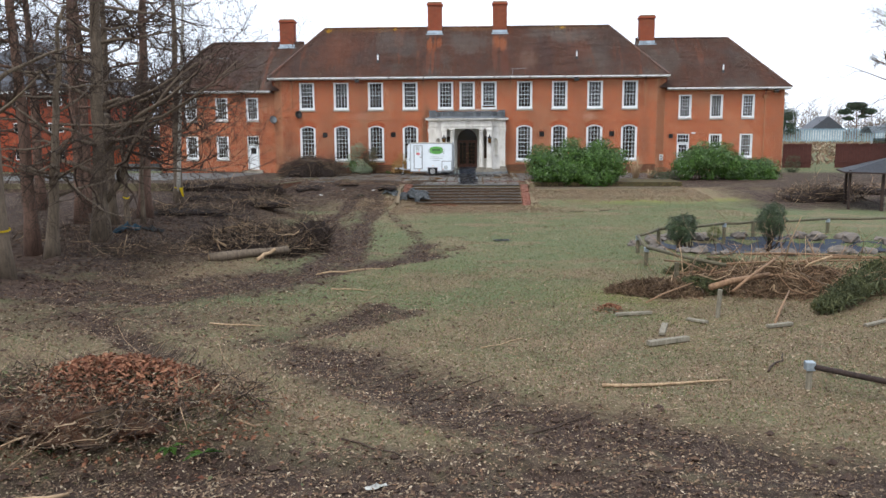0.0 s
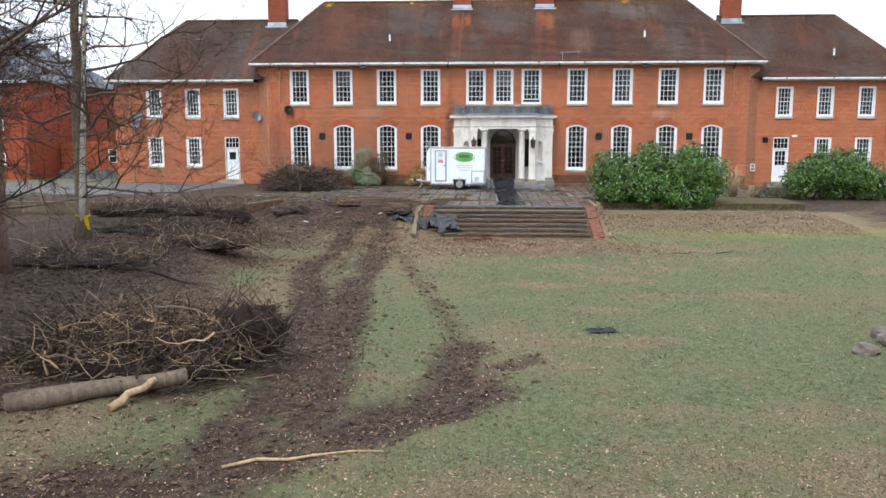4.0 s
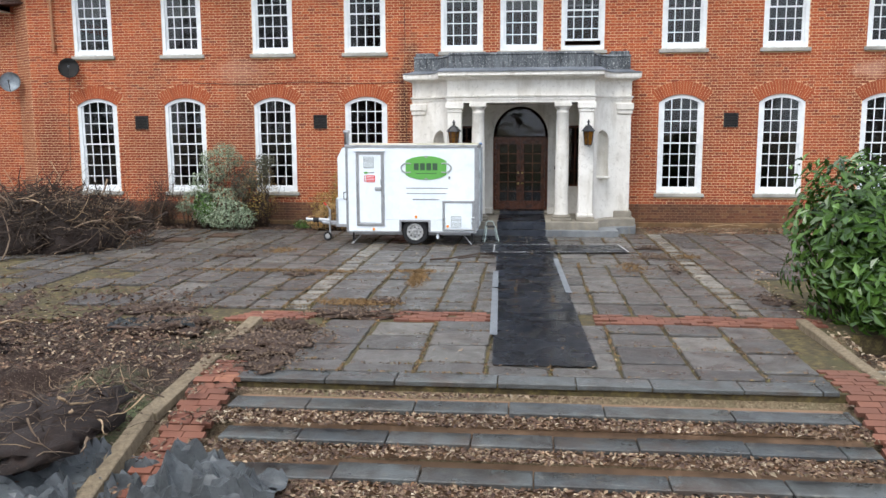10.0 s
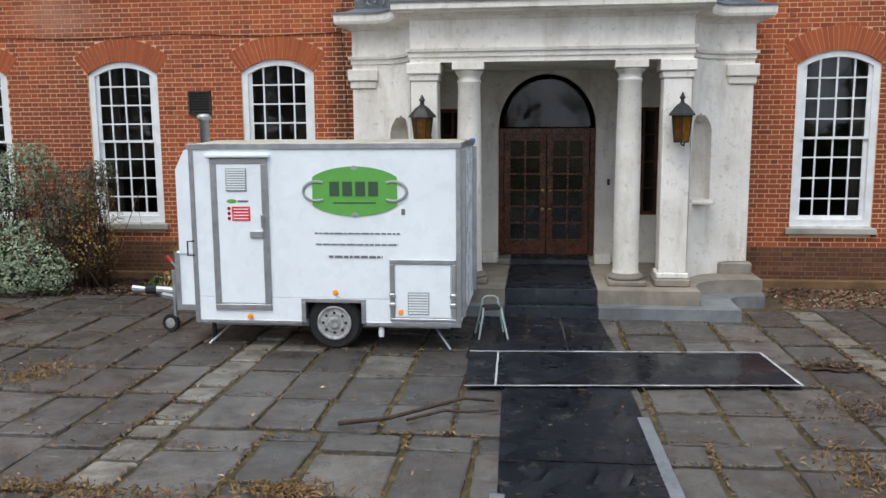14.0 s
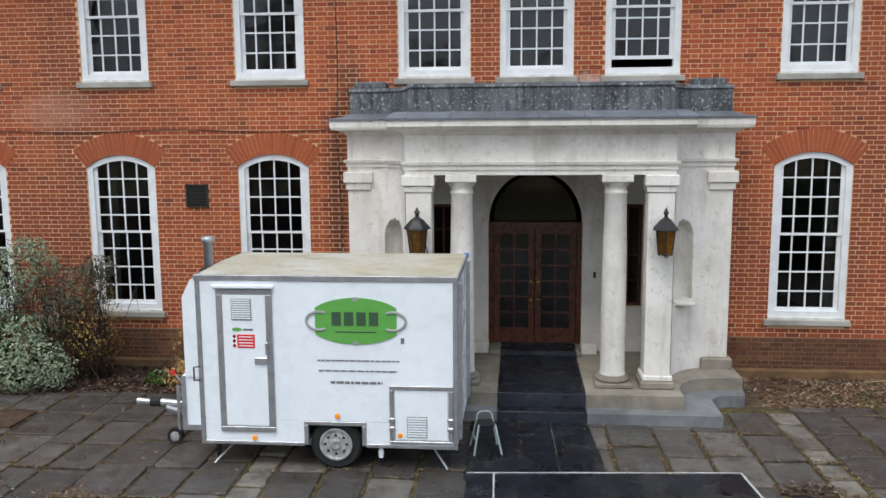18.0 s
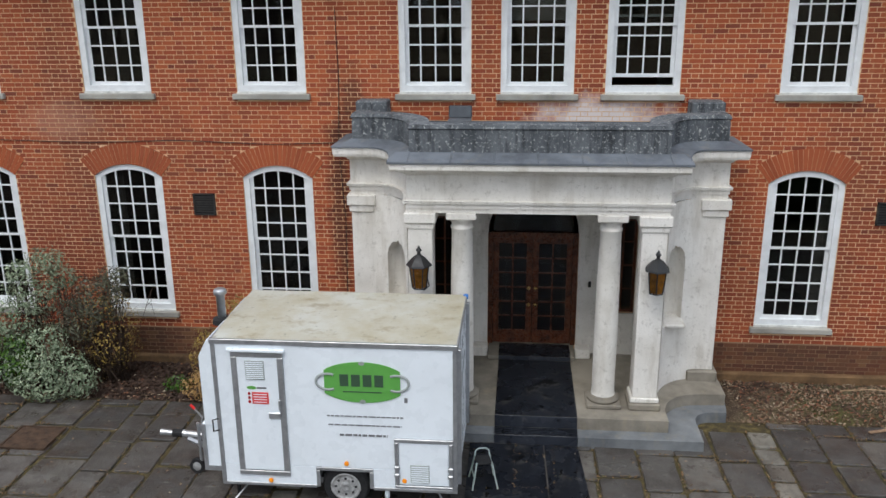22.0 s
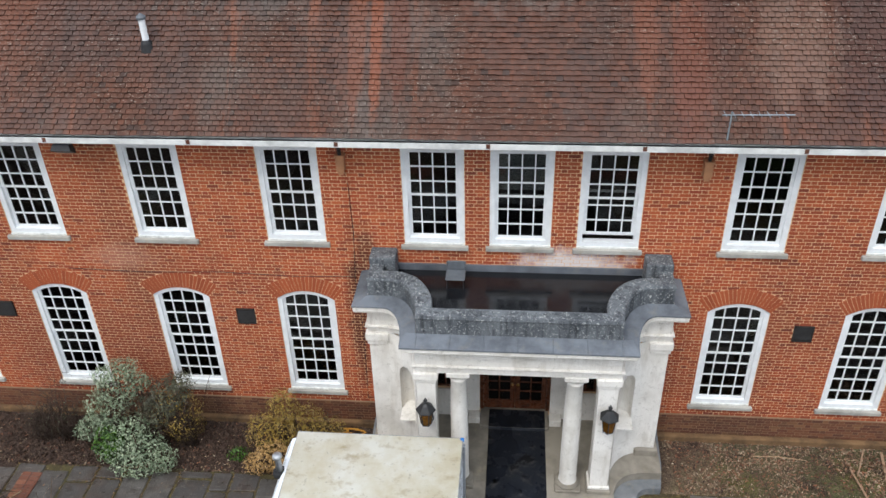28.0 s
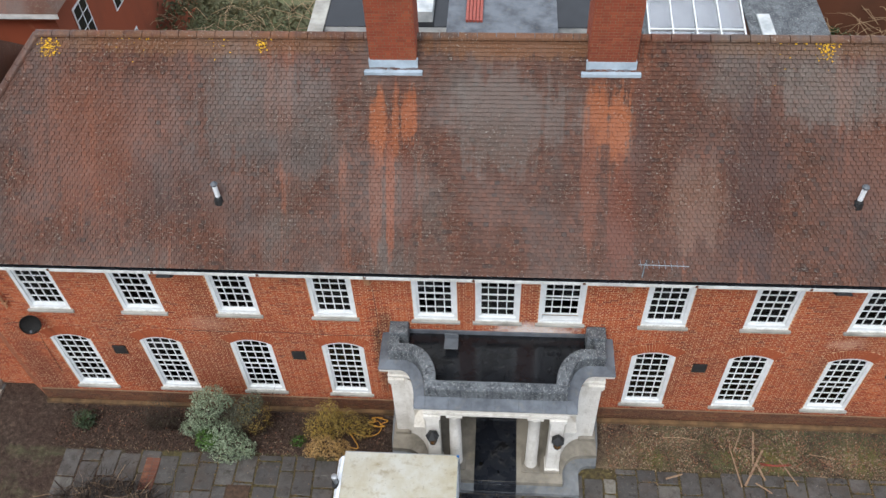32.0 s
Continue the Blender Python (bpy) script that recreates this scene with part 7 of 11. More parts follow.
def shrubs():
    rr = random.Random(5)
    b1 = []
    for k in range(15):
        x = 4.75 + k * 0.325
        b1.append((x, -11.4 + rr.uniform(-0.3, 0.3), 1.0 + rr.uniform(-0.3, 0.75) - 0.35 * (k in (0, 14)), rr.uniform(0.7, 0.95), rr.uniform(0.95, 1.25), rr.uniform(0.95, 1.3)))
    for k in range(9):
        b1.append((4.9 + k * 0.54 + rr.uniform(-0.15, 0.15), -12.25 + rr.uniform(-0.2, 0.1), 0.25 + rr.uniform(-0.1, 0.4), 0.55, 0.5, 0.6))
    bush("laurel_bush", "large glossy green laurel bush on a bed beside the steps", "bush", b1, 30000, 0.19, 0.078, M["laurel"], 31, 26)
    b2 = []
    for k in range(11):
        x = 14.4 + k * 0.33
        b2.append((x, -8.5 + rr.uniform(-0.3, 0.3), 0.75 + rr.uniform(-0.2, 0.65) * (1 if k < 8 else 0.3), 0.9, 1.0, rr.uniform(0.85, 1.1)))
    for k in range(8):
        x = 17.9 + k * 0.3
        b2.append((x, -8.3 + rr.uniform(-0.3, 0.3), 0.4 + rr.uniform(-0.2, 0.3), 0.8, 0.8, 0.75))
    bush("laurel_bush", "spreading glossy laurel bush on the far lawn edge", "bush", b2, 22000, 0.18, 0.07, M["laurel"], 32, 24)
    bush("low_shrub", "low grey-green shrub beside the laurel", "shrub", [(12.9, -8.6, 0.25, 0.75, 0.6, 0.5), (13.5, -8.7, 0.2, 0.6, 0.5, 0.45)], 2600, 0.07, 0.03, M["shrub"], 33, 10)
    bush("variegated_shrub", "pale variegated shrub growing against the brick wall", "shrub", [(-8.2, -1.4, 0.6, 0.42, 0.35, 0.4), (-7.7, -1.55, 0.45, 0.4, 0.4, 0.38), (-7.9, -1.85, 0.28, 0.5, 0.3, 0.26), (-7.4, -1.7, 0.3, 0.34, 0.3, 0.28), (-8.5, -1.6, 0.4, 0.3, 0.28, 0.3), (-8.9, -1.3, 0.75, 0.38, 0.3, 0.28), (-9.2, -1.2, 0.55, 0.26, 0.22, 0.2), (-8.0, -1.35, 0.9, 0.3, 0.3, 0.25)], 4600, 0.06, 0.032, M["varieg"], 34, 26)
    bush("tall_shrub", "tall silvery variegated shrub with bare stems by the wall", "shrub", [(-8.3, -1.0, 1.65, 0.5, 0.42, 0.5), (-8.65, -1.1, 1.15, 0.45, 0.42, 0.42), (-8.15, -0.9, 2.1, 0.34, 0.28, 0.24), (-8.6, -0.95, 1.9, 0.25, 0.22, 0.2), (-7.8, -1.0, 1.85, 0.25, 0.22, 0.2)], 3100, 0.058, 0.03, M["varieg"], 45, 60)
    bush("olive_shrub", "open olive-brown shrub with pale leaf tips by the wall", "shrub", [(-7.25, -1.0, 1.45, 0.45, 0.35, 0.42), (-7.0, -0.9, 1.8, 0.3, 0.25, 0.22), (-7.6, -1.1, 1.1, 0.35, 0.3, 0.4)], 2600, 0.055, 0.03, M["varieg_dark"], 46, 40)
    bush("evergreen_shrub", "small dark green shrub in the wall bed", "shrub", [(-8.55, -1.55, 0.55, 0.3, 0.3, 0.45)], 700, 0.1, 0.04, M["laurel"], 35, 5)
    bush("bare_shrub", "thin brown winter shrub against the wall", "shrub", [(-7.2, -0.9, 0.9, 0.55, 0.4, 0.8)], 1500, 0.045, 0.025, M["yellow_leaf"], 36, 46)
    bush("bare_shrub", "thin brown winter shrub against the wall", "shrub", [(-9.9, -0.9, 0.9, 0.6, 0.35, 0.8), (-10.4, -0.9, 0.6, 0.5, 0.3, 0.5)], 500, 0.03, 0.02, M["varieg_dark"], 37, 90)
    bush("yellow_shrub", "dry yellowish shrub beside the porch", "shrub", [(-5.3, -1.05, 0.6, 0.4, 0.36, 0.42), (-4.9, -0.8, 1.05, 0.36, 0.3, 0.5), (-4.4, -0.9, 0.75, 0.42, 0.36, 0.45), (-3.95, -0.95, 0.5, 0.36, 0.34, 0.36), (-5.0, -1.0, 0.5, 0.5, 0.4, 0.4)], 4200, 0.055, 0.026, M["yellow_leaf"], 38, 40)
    bush("tan_shrub", "dead tan-leaved shrub at the edge of the bed", "shrub", [(-5.0, -1.55, 0.4, 0.42, 0.34, 0.36), (-4.55, -1.6, 0.3, 0.36, 0.3, 0.3), (-5.35, -1.6, 0.25, 0.3, 0.26, 0.24)], 2200, 0.055, 0.026, M["tan_leaf"], 47, 16)
    bush("pond_shrub", "round dark green shrub beside the pond", "shrub", [(8.0, -35.5, -0.25, 0.5, 0.5, 0.5), (8.2, -35.4, -0.05, 0.35, 0.35, 0.35)], 5200, 0.08, 0.026, M["shrub"], 39, 12, group="pond shrubs")
    bush("pond_shrub", "round dark green shrub beside the pond", "shrub", [(11.5, -34.0, -0.15, 0.55, 0.5, 0.55), (11.6, -33.9, 0.15, 0.4, 0.4, 0.4)], 5200, 0.08, 0.026, M["shrub"], 40, 12, group="pond shrubs")
    bush("pond_shrub", "small tuft of rushes beside the pond", "shrub", [(9.3, -34.8, -0.45, 0.25, 0.2, 0.25)], 400, 0.16, 0.012, M["grass"], 41, 2, group="pond shrubs")
    bush("evergreen_shrub", "young plant at the foot of the brick wall", "shrub", [(-12.6, -0.9, 0.3, 0.35, 0.3, 0.35)], 420, 0.11, 0.045, M["shrub"], 42, 5)
    bush("evergreen_shrub", "small green weed in the wall bed", "shrub", [(-5.9, -1.25, 0.1, 0.25, 0.2, 0.14)], 200, 0.07, 0.03, M["laurel"], 43, 2)
    bush("evergreen_shrub", "dark shrub at the house corner", "shrub", [(24.3, -0.3, 0.5, 0.6, 0.5, 0.8)], 900, 0.1, 0.04, M["shrub"], 44, 4)
    # bare whippy shrub beside the laurel
    rng = np.random.default_rng(50)
    for cx, cy, h, n, spread_ in ((11.3, -8.3, 1.7, 70, 0.6), (12.2, -8.5, 0.8, 40, 0.5)):
        top = thing("bare_shrub", "leafless shrub of upright tan stems", "shrub")
        runs = []
        for k in range(n):
            a, q = rng.uniform(0, 6.28), rng.uniform(0.2, 1)
            dx, dy = math.cos(a) * spread_ * q, math.sin(a) * spread_ * q * 0.7
            z = -0.2
            runs.append(([(cx + dx * 0.2, cy + dy * 0.2, z), (cx + dx * 0.6, cy + dy * 0.6, z + h * 0.5), (cx + dx, cy + dy, z + h * rng.uniform(0.7, 1.05))], [0.012, 0.008, 0.004]))
        part("stem_mass", raw_tubes("stem_mass", runs, M["twig_pale"], 4), M["twig_pale"], top, kind="stuff")


shrubs()


def tree(name, label, x, y, z, height, radius, lean, bark, seed, limbs, first, reach, fork=None, droop=0.0, needles=0, depth=3, group="woodland trees", aims=()):
    """A bare tree: tapered trunk with a slight bend, limbs and finer and finer twigs."""
    rng = np.random.default_rng(seed)
    top = thing(name, label, "tree", group, m=Matrix.Translation((x, y, z)))
    n = 12
    pts, rad = [], []
    wob = rng.normal(size=(n + 1, 2)) * radius * 0.35
    for i in range(n + 1):
        f = i / n
        pts.append((lean[0] * height * f + wob[i, 0] * f, lean[1] * height * f + wob[i, 1] * f, height * f - 0.1))
        flare = 1 + 0.5 * math.exp(-f * height * 2.2)
        rad.append(radius * (1 - 0.75 * f) * flare)
    part("trunk", raw_tubes("trunk", [(pts, rad)], bark, 14), bark, top, smooth=True)
    if fork:
        fx, fy, fr, mat = fork
        q = [(fx * t * height * 0.9 + 0.0, fy * t * height * 0.9 - 0.12, t * height * 0.9 - 0.1) for t in np.linspace(0, 1, 8)]
        part("second_trunk", raw_tubes("second_trunk", [(q, [fr * (1 - 0.7 * t) for t in np.linspace(0, 1, 8)])], mat, 10), mat, top, "pale leaning second stem")
    runs, tips, limb_runs = [], [], []

    def grow(p, d, length, r, level):
        k = 5 if level < 2 else 4
        path, rr = [tuple(p)], [r]
        for i in range(k):
            d = d + rng.normal(size=3) * (0.2 + 0.06 * level)
            d[2] += 0.04 - droop * 0.12 * (i / k)
            d = d / np.linalg.norm(d)
            p = p + d * length / k
            path.append(tuple(p))
            rr.append(max(r * (1 - 0.8 * (i + 1) / k), 0.0045))
        (limb_runs if level == 0 else runs).append((path, rr))
        if level < depth:
            for c in range(rng.integers(4, 7)):
                i = rng.integers(1, k + 1)
                nd = d + rng.normal(size=3) * 0.75
                nd[2] -= droop * 0.3
                grow(np.array(path[i]), nd / np.linalg.norm(nd), length * rng.uniform(0.38, 0.62), rr[i] * 0.7 + 0.002, level + 1)
        else:
            tips.append(path[-1])
            tips.append(path[2])

    for k in range(limbs):
        f = first + (0.97 - first) * (k + rng.uniform(0, 1)) / limbs
        i = f * n
        a = np.array(pts[int(i)]) * (1 - i % 1) + np.array(pts[min(int(i) + 1, n)]) * (i % 1)
        th = rng.uniform(0, 2 * math.pi)
        d = np.array((math.cos(th), math.sin(th), rng.uniform(-0.1, 0.6) - droop * 0.3))
        grow(a, d / np.linalg.norm(d), reach * rng.uniform(0.6, 1.15) * (1.1 - 0.5 * f), radius * 0.3 * (1.15 - f) + 0.012, 0)
    for h, d, L, r in aims:
        d = np.array(d, float)
        grow(np.array((lean[0] * h, lean[1] * h, h)), d / np.linalg.norm(d), L, r, 0)
    for run in limb_runs:
        part("limb", raw_tubes("limb", [run], bark, 7), bark, top)
    part("twig_spray", raw_tubes("twig_spray", runs, M["twig"], 3), M["twig"], top, kind="stuff")
    if needles:
        t = np.array(tips)
        t = t[rng.choice(len(t), needles)] + rng.normal(size=(needles, 3)) * 0.14
        part("needle_mass", leaf_mesh("needle_mass", t, rng.normal(size=(needles, 3)), 0.16, 0.02, M["conifer"], rng, 0.1), M["conifer"], top, kind="stuff")
    return top


AIMS = {
    4: ((1.0, (0.75, 0.2, 0.75), 5.2, 0.12), (2.2, (1, 0.1, 0.1), 4.2, 0.06), (2.6, (1, -0.2, 0.5), 5.0, 0.09), (3.4, (1, 0.3, 0.35), 5.0, 0.07), (4.0, (0.9, -0.3, 0.25), 4.6, 0.06), (3.0, (-0.8, -0.3, 0.7), 4.0, 0.07)),
    2: ((2.0, (0.6, -0.4, 0.1), 3.0, 0.04), (2.4, (0.9, -0.3, -0.1), 3.0, 0.04), (2.8, (0.7, -0.6, 0.0), 3.2, 0.04), (2.2, (-0.5, -0.7, 0.1), 3.0, 0.04)),
    6: ((2.2, (1, 0, 0.4), 3.4, 0.05), (3.2, (1, -0.2, 0.2), 3.6, 0.05)),
}


def wood():
    bare, pine = "tall bare winter tree standing in churned woodland mud", "straight pine with reddish scaly bark in the woodland edge"
    rows = (
        (-10.5, -44.4, 13, 0.23, (-0.01, 0), "bark", 14, 0.2, 2.6, 0, 0),
        (-11.7, -40.8, 14, 0.19, (-0.015, 0), "bark_pine", 10, 0.35, 2.2, 0.4, 300),
        (-10.9, -41.3, 7, 0.17, (0.1, 0), "bark", 14, 0.25, 2.8, 0.5, 0),
        (-14.2, -32.8, 15, 0.21, (0.01, 0), "bark_pine", 14, 0.3, 2.6, 0.2, 500),
        (-10.8, -38.4, 13, 0.25, (0.03, 0), "bark", 22, 0.16, 3.6, 0.5, 0),
        (-16.2, -28.0, 15, 0.24, (0.0, 0), "bark_pine", 14, 0.3, 2.6, 0.2, 500),
        (-12.6, -33.6, 13, 0.18, (0.01, 0), "bark", 18, 0.2, 3.2, 0.4, 0),
        (-11.9, -33.9, 5, 0.11, (0.0, 0), "bark", 5, 0.5, 0.8, 0, 0),
        (-11.6, -33.2, 7, 0.08, (0.02, 0), "bark", 10, 0.3, 1.6, 0.2, 0),
        (-12.6, -30.6, 14, 0.25, (0.045, 0), "bark_pine", 16, 0.3, 3.0, 0.2, 300),
        (-18.8, -27.2, 15, 0.23, (0, 0), "bark_pine", 12, 0.3, 2.6, 0.2, 400),
        (-14.5, -38.5, 14, 0.2, (-0.01, 0), "bark_pine", 14, 0.25, 2.6, 0.3, 300),
        (-15.5, -42.0, 14, 0.2, (-0.01, 0), "bark", 16, 0.2, 3.0, 0.4, 0),
        (-20.0, -35.0, 15, 0.22, (0, 0), "bark_pine", 12, 0.3, 2.6, 0.2, 400),
        (-23.5, -30.0, 15, 0.24, (0, 0), "bark", 14, 0.25, 3.0, 0.2, 0),
        (-18.5, -21.5, 14, 0.2, (0, 0), "bark", 12, 0.35, 2.6, 0.2, 0),
    )
    for k, (x, y, h, r, lean, bark, limbs, first, reach, droop, needles) in enumerate(rows):
        z = float(ground_height(np.array([x]), np.array([y]))[0])
        tree("pine_tree" if "pine" in bark else "bare_tree", pine if "pine" in bark else bare, x, y, z, h, r, lean, M[bark], 100 + k, int(limbs * 1.3), first, reach * 1.1, None, droop, needles, 2 if k > 10 else 3, aims=AIMS.get(k, ()))
    z = float(ground_height(np.array([-13.4]), np.array([-24.6]))[0])
    tree("bare_tree", "bare tree with a pale leaning stem and taped trunk", -13.3, -24.9, z, 13, 0.21, (0.02, 0), M["bark"], 140, 20, 0.22, 3.8, (0.075, 0.0, 0.11, M["bark_birch"]), 0.1, 700, aims=((1.7, (1, 0, 0.12), 5.0, 0.05), (1.9, (0.9, -0.3, 0.5), 4.6, 0.045), (3.2, (1, 0.1, 0.25), 5.0, 0.05), (4.4, (1, -0.2, 0.3), 5.0, 0.05), (5.2, (1, 0.2, 0.1), 5.0, 0.05), (5.8, (0.9, -0.2, 0.0), 4.6, 0.045)))
    # far trees at the edge of the grounds
    tree("bare_tree", "spreading bare tree beyond the far lawn edge", 38.5, 6, -0.3, 15, 0.38, (-0.02, 0), M["bark"], 141, 16, 0.3, 6.5, None, 0.3, 0, aims=((6.2, (-1, 0, 0.12), 8.0, 0.1), (7.4, (-1, -0.2, 0.2), 8.0, 0.1), (5.2, (-1, 0.2, 0.1), 7.0, 0.08)))
    tree("pine_tree", "pine tree with dark clumps of needles beyond the lawn edge", 37.0, 12, -0.3, 19, 0.36, (0, 0), M["bark_pine"], 142, 18, 0.4, 4.2, None, 0.0, 3500)
    # yellow tape on three trunks
    m = plain("yellow_tape", lin(222, 196, 20), 0.5)
    for x, y, zt, r in ((-13.27, -24.9, 0.5, 0.225), (-10.5, -44.4, 0.75, 0.25), (-11.9, -33.9, 0.72, 0.12)):
        bm = bmesh.new()
        a = [bm.verts.new((x + r * math.cos(t), y + r * math.sin(t), zt + 0.02 * math.sin(2 * t))) for t in np.linspace(0, 2 * math.pi, 20, endpoint=False)]
        b = [bm.verts.new((v.co.x, v.co.y, v.co.z + 0.05)) for v in a]
        for k in range(20):
            bm.faces.new((a[k], a[(k + 1) % 20], b[(k + 1) % 20], b[k]))
        if zt < 0.6:
            q = [bm.verts.new(p) for p in ((x + 0.1, y - r - 0.02, zt + 0.04), (x + 0.3, y - r - 0.04, zt + 0.0), (x + 0.34, y - r - 0.03, zt - 0.4), (x + 0.26, y - r - 0.03, zt - 0.38))]
            bm.faces.new(q)
        bmesh.ops.solidify(bm, geom=list(bm.faces), thickness=0.003)
        solid("marker_tape", bm, m, "yellow marker tape tied round a tree trunk", "tape", "marker tapes")


wood()


# ---- heaps, roots, logs ----
def heap(name, label, cx, cy, rx, ry, h, n, seed, pale=0.15, thick=0.012, length=1.1, soil=True, core="root", wood="twig", grey=0.4):
    rng = np.random.default_rng(seed)
    z0 = float(ground_height(np.array([cx]), np.array([cy]))[0])
    top = thing(name, label, "brush pile", m=Matrix.Translation((cx, cy, z0)))
    if soil:
        for j in range(5):
            a, q = rng.uniform(0, 6.283), (0.0 if j == 0 else rng.uniform(0.3, 0.55))
            f = rng.uniform(0.4, 0.6) if j else 0.68
            cx_, cy_ = math.cos(a) * q * rx, math.sin(a) * q * ry
            bm = bmesh.new()
            bmesh.ops.create_icosphere(bm, subdivisions=3, radius=1.0)
            for v in bm.verts:
                k = 0.8 + 0.9 * noise.fractal(v.co * 2.6 + Vector((seed, j, 0)), 0.7, 2.1, 4) * 0.5
                v.co = Vector((cx_ + v.co.x * rx * f * k, cy_ + v.co.y * ry * f * k, max(-0.12, v.co.z * h * (0.72 if j == 0 else 0.55) * k)))
            part("soil_lump", bm, M[core], top, "dark tangled soil and roots", True)
    kinds = ([], [], [])
    for k in range(n):
        a, q = rng.uniform(0, 6.283), math.sqrt(rng.random())
        out = np.array((math.cos(a), math.sin(a), 0.0))
        z = h * max(0.0, 1 - q**1.7) * rng.uniform(0.3, 1.05) + 0.02
        if soil and k % 4:
            z = h * 0.74 * math.sqrt(max(0.0, 1 - q * q)) * rng.uniform(0.8, 1.15) + 0.02
        p = np.array((out[0] * rx * q, out[1] * ry * q, z))
        d = rng.normal(size=3) * np.array((1, 1, 0.4)) + out * 0.3 + np.array((0, 0, 0.9 if k % 9 == 0 else 0.0))
        d /= np.linalg.norm(d)
        L = length * min(2.0, 0.62 * math.exp(0.5 * rng.normal()))
        r = thick * min(3.2, 0.75 * math.exp(0.6 * rng.normal()))
        pts, rad = [], []
        p = p - d * L * 0.4
        for i in range(6):
            pts.append((float(p[0]), float(p[1]), float(max(p[2], 0.0))))
            rad.append(r * (1 - 0.14 * i))
            d = d + rng.normal(size=3) * 0.3
            d /= np.linalg.norm(d)
            p = p + d * L / 5
        w = rng.random()
        kinds[2 if w < pale else 1 if w < grey else 0].append((pts, rad))
    for name_, runs, key, about in (("branch_tangle", kinds[0], wood, ""), ("twig_tangle", kinds[1], "twig_mid", "grey-brown twigs and roots"), ("broken_wood", kinds[2], "twig_pale", "pale split branches")):
        if runs:
            part(name_, raw_tubes(name_, runs, M[key], 3), M[key], top, about, kind="stuff")
    return top


def log(label, a, b, r0, r1, material="bark", seed=1):
    rng = random.Random(seed)
    a, b = Vector(a), Vector(b)
    pts = [a.lerp(b, t) + Vector((rng.uniform(-0.04, 0.04), rng.uniform(-0.04, 0.04), rng.uniform(-0.02, 0.03))) for t in (0, 0.2, 0.45, 0.7, 0.9, 1)]
    t = thing("log", label, "log")
    part("stem", raw_tubes("stem", [([tuple(p) for p in pts], [r0, r0 * 1.05, (r0 + r1) / 2, (r0 + r1) / 2 * 0.95, r1 * 1.05, r1])], M[material], 12), M[material], t)
    d = (b - a).normalized()
    for p, r, s in ((pts[0], r0, -1), (pts[-1], r1, 1)):
        part("cut_end", tube(bmesh.new(), [p, p + d * s * 0.006], r * 0.93, 12), M["twig_pale"], t, "pale cut end")


def rootball(x, y, r, seed, label):
    rng = np.random.default_rng(seed)
    z0 = float(ground_height(np.array([x]), np.array([y]))[0])
    top = thing("uprooted_stump", label, "stump", m=Matrix.Translation((x, y, z0)))
    bm = bmesh.new()
    bmesh.ops.create_icosphere(bm, subdivisions=4, radius=1.0)
    for v in bm.verts:
        k = 0.85 + 0.45 * noise.fractal(v.co * 2.8 + Vector((seed, 3, 0)), 0.7, 2.1, 5) * 0.6
        v.co = Vector((v.co.x * r * k, v.co.y * r * 0.7 * k, (v.co.z * 0.62 + 0.5) * r * 1.25 * k))
    part("root_plate", bm, M["root"], top, "dark soil-caked root plate", True)
    runs = []
    for k in range(260):
        d = rng.normal(size=3)
        d /= np.linalg.norm(d)
        p = d * np.array((r, r * 0.7, r * 0.75)) * 0.9 + np.array((0, 0, r * 0.6))
        e = p + np.cross(d, rng.normal(size=3)) * r * rng.uniform(0.3, 0.9) + d * r * rng.uniform(-0.1, 0.3)
        e[2] = max(e[2], 0.01)
        p[2] = max(p[2], 0.02)
        q = rng.uniform(0.004, 0.02)
        runs.append(([tuple(p), tuple((p + e) / 2 + rng.normal(size=3) * 0.05), tuple(e)], [q, q * 0.7, q * 0.3]))
    part("root_mass", raw_tubes("root_mass", runs, M["twig"], 4), M["twig"], top, kind="stuff")


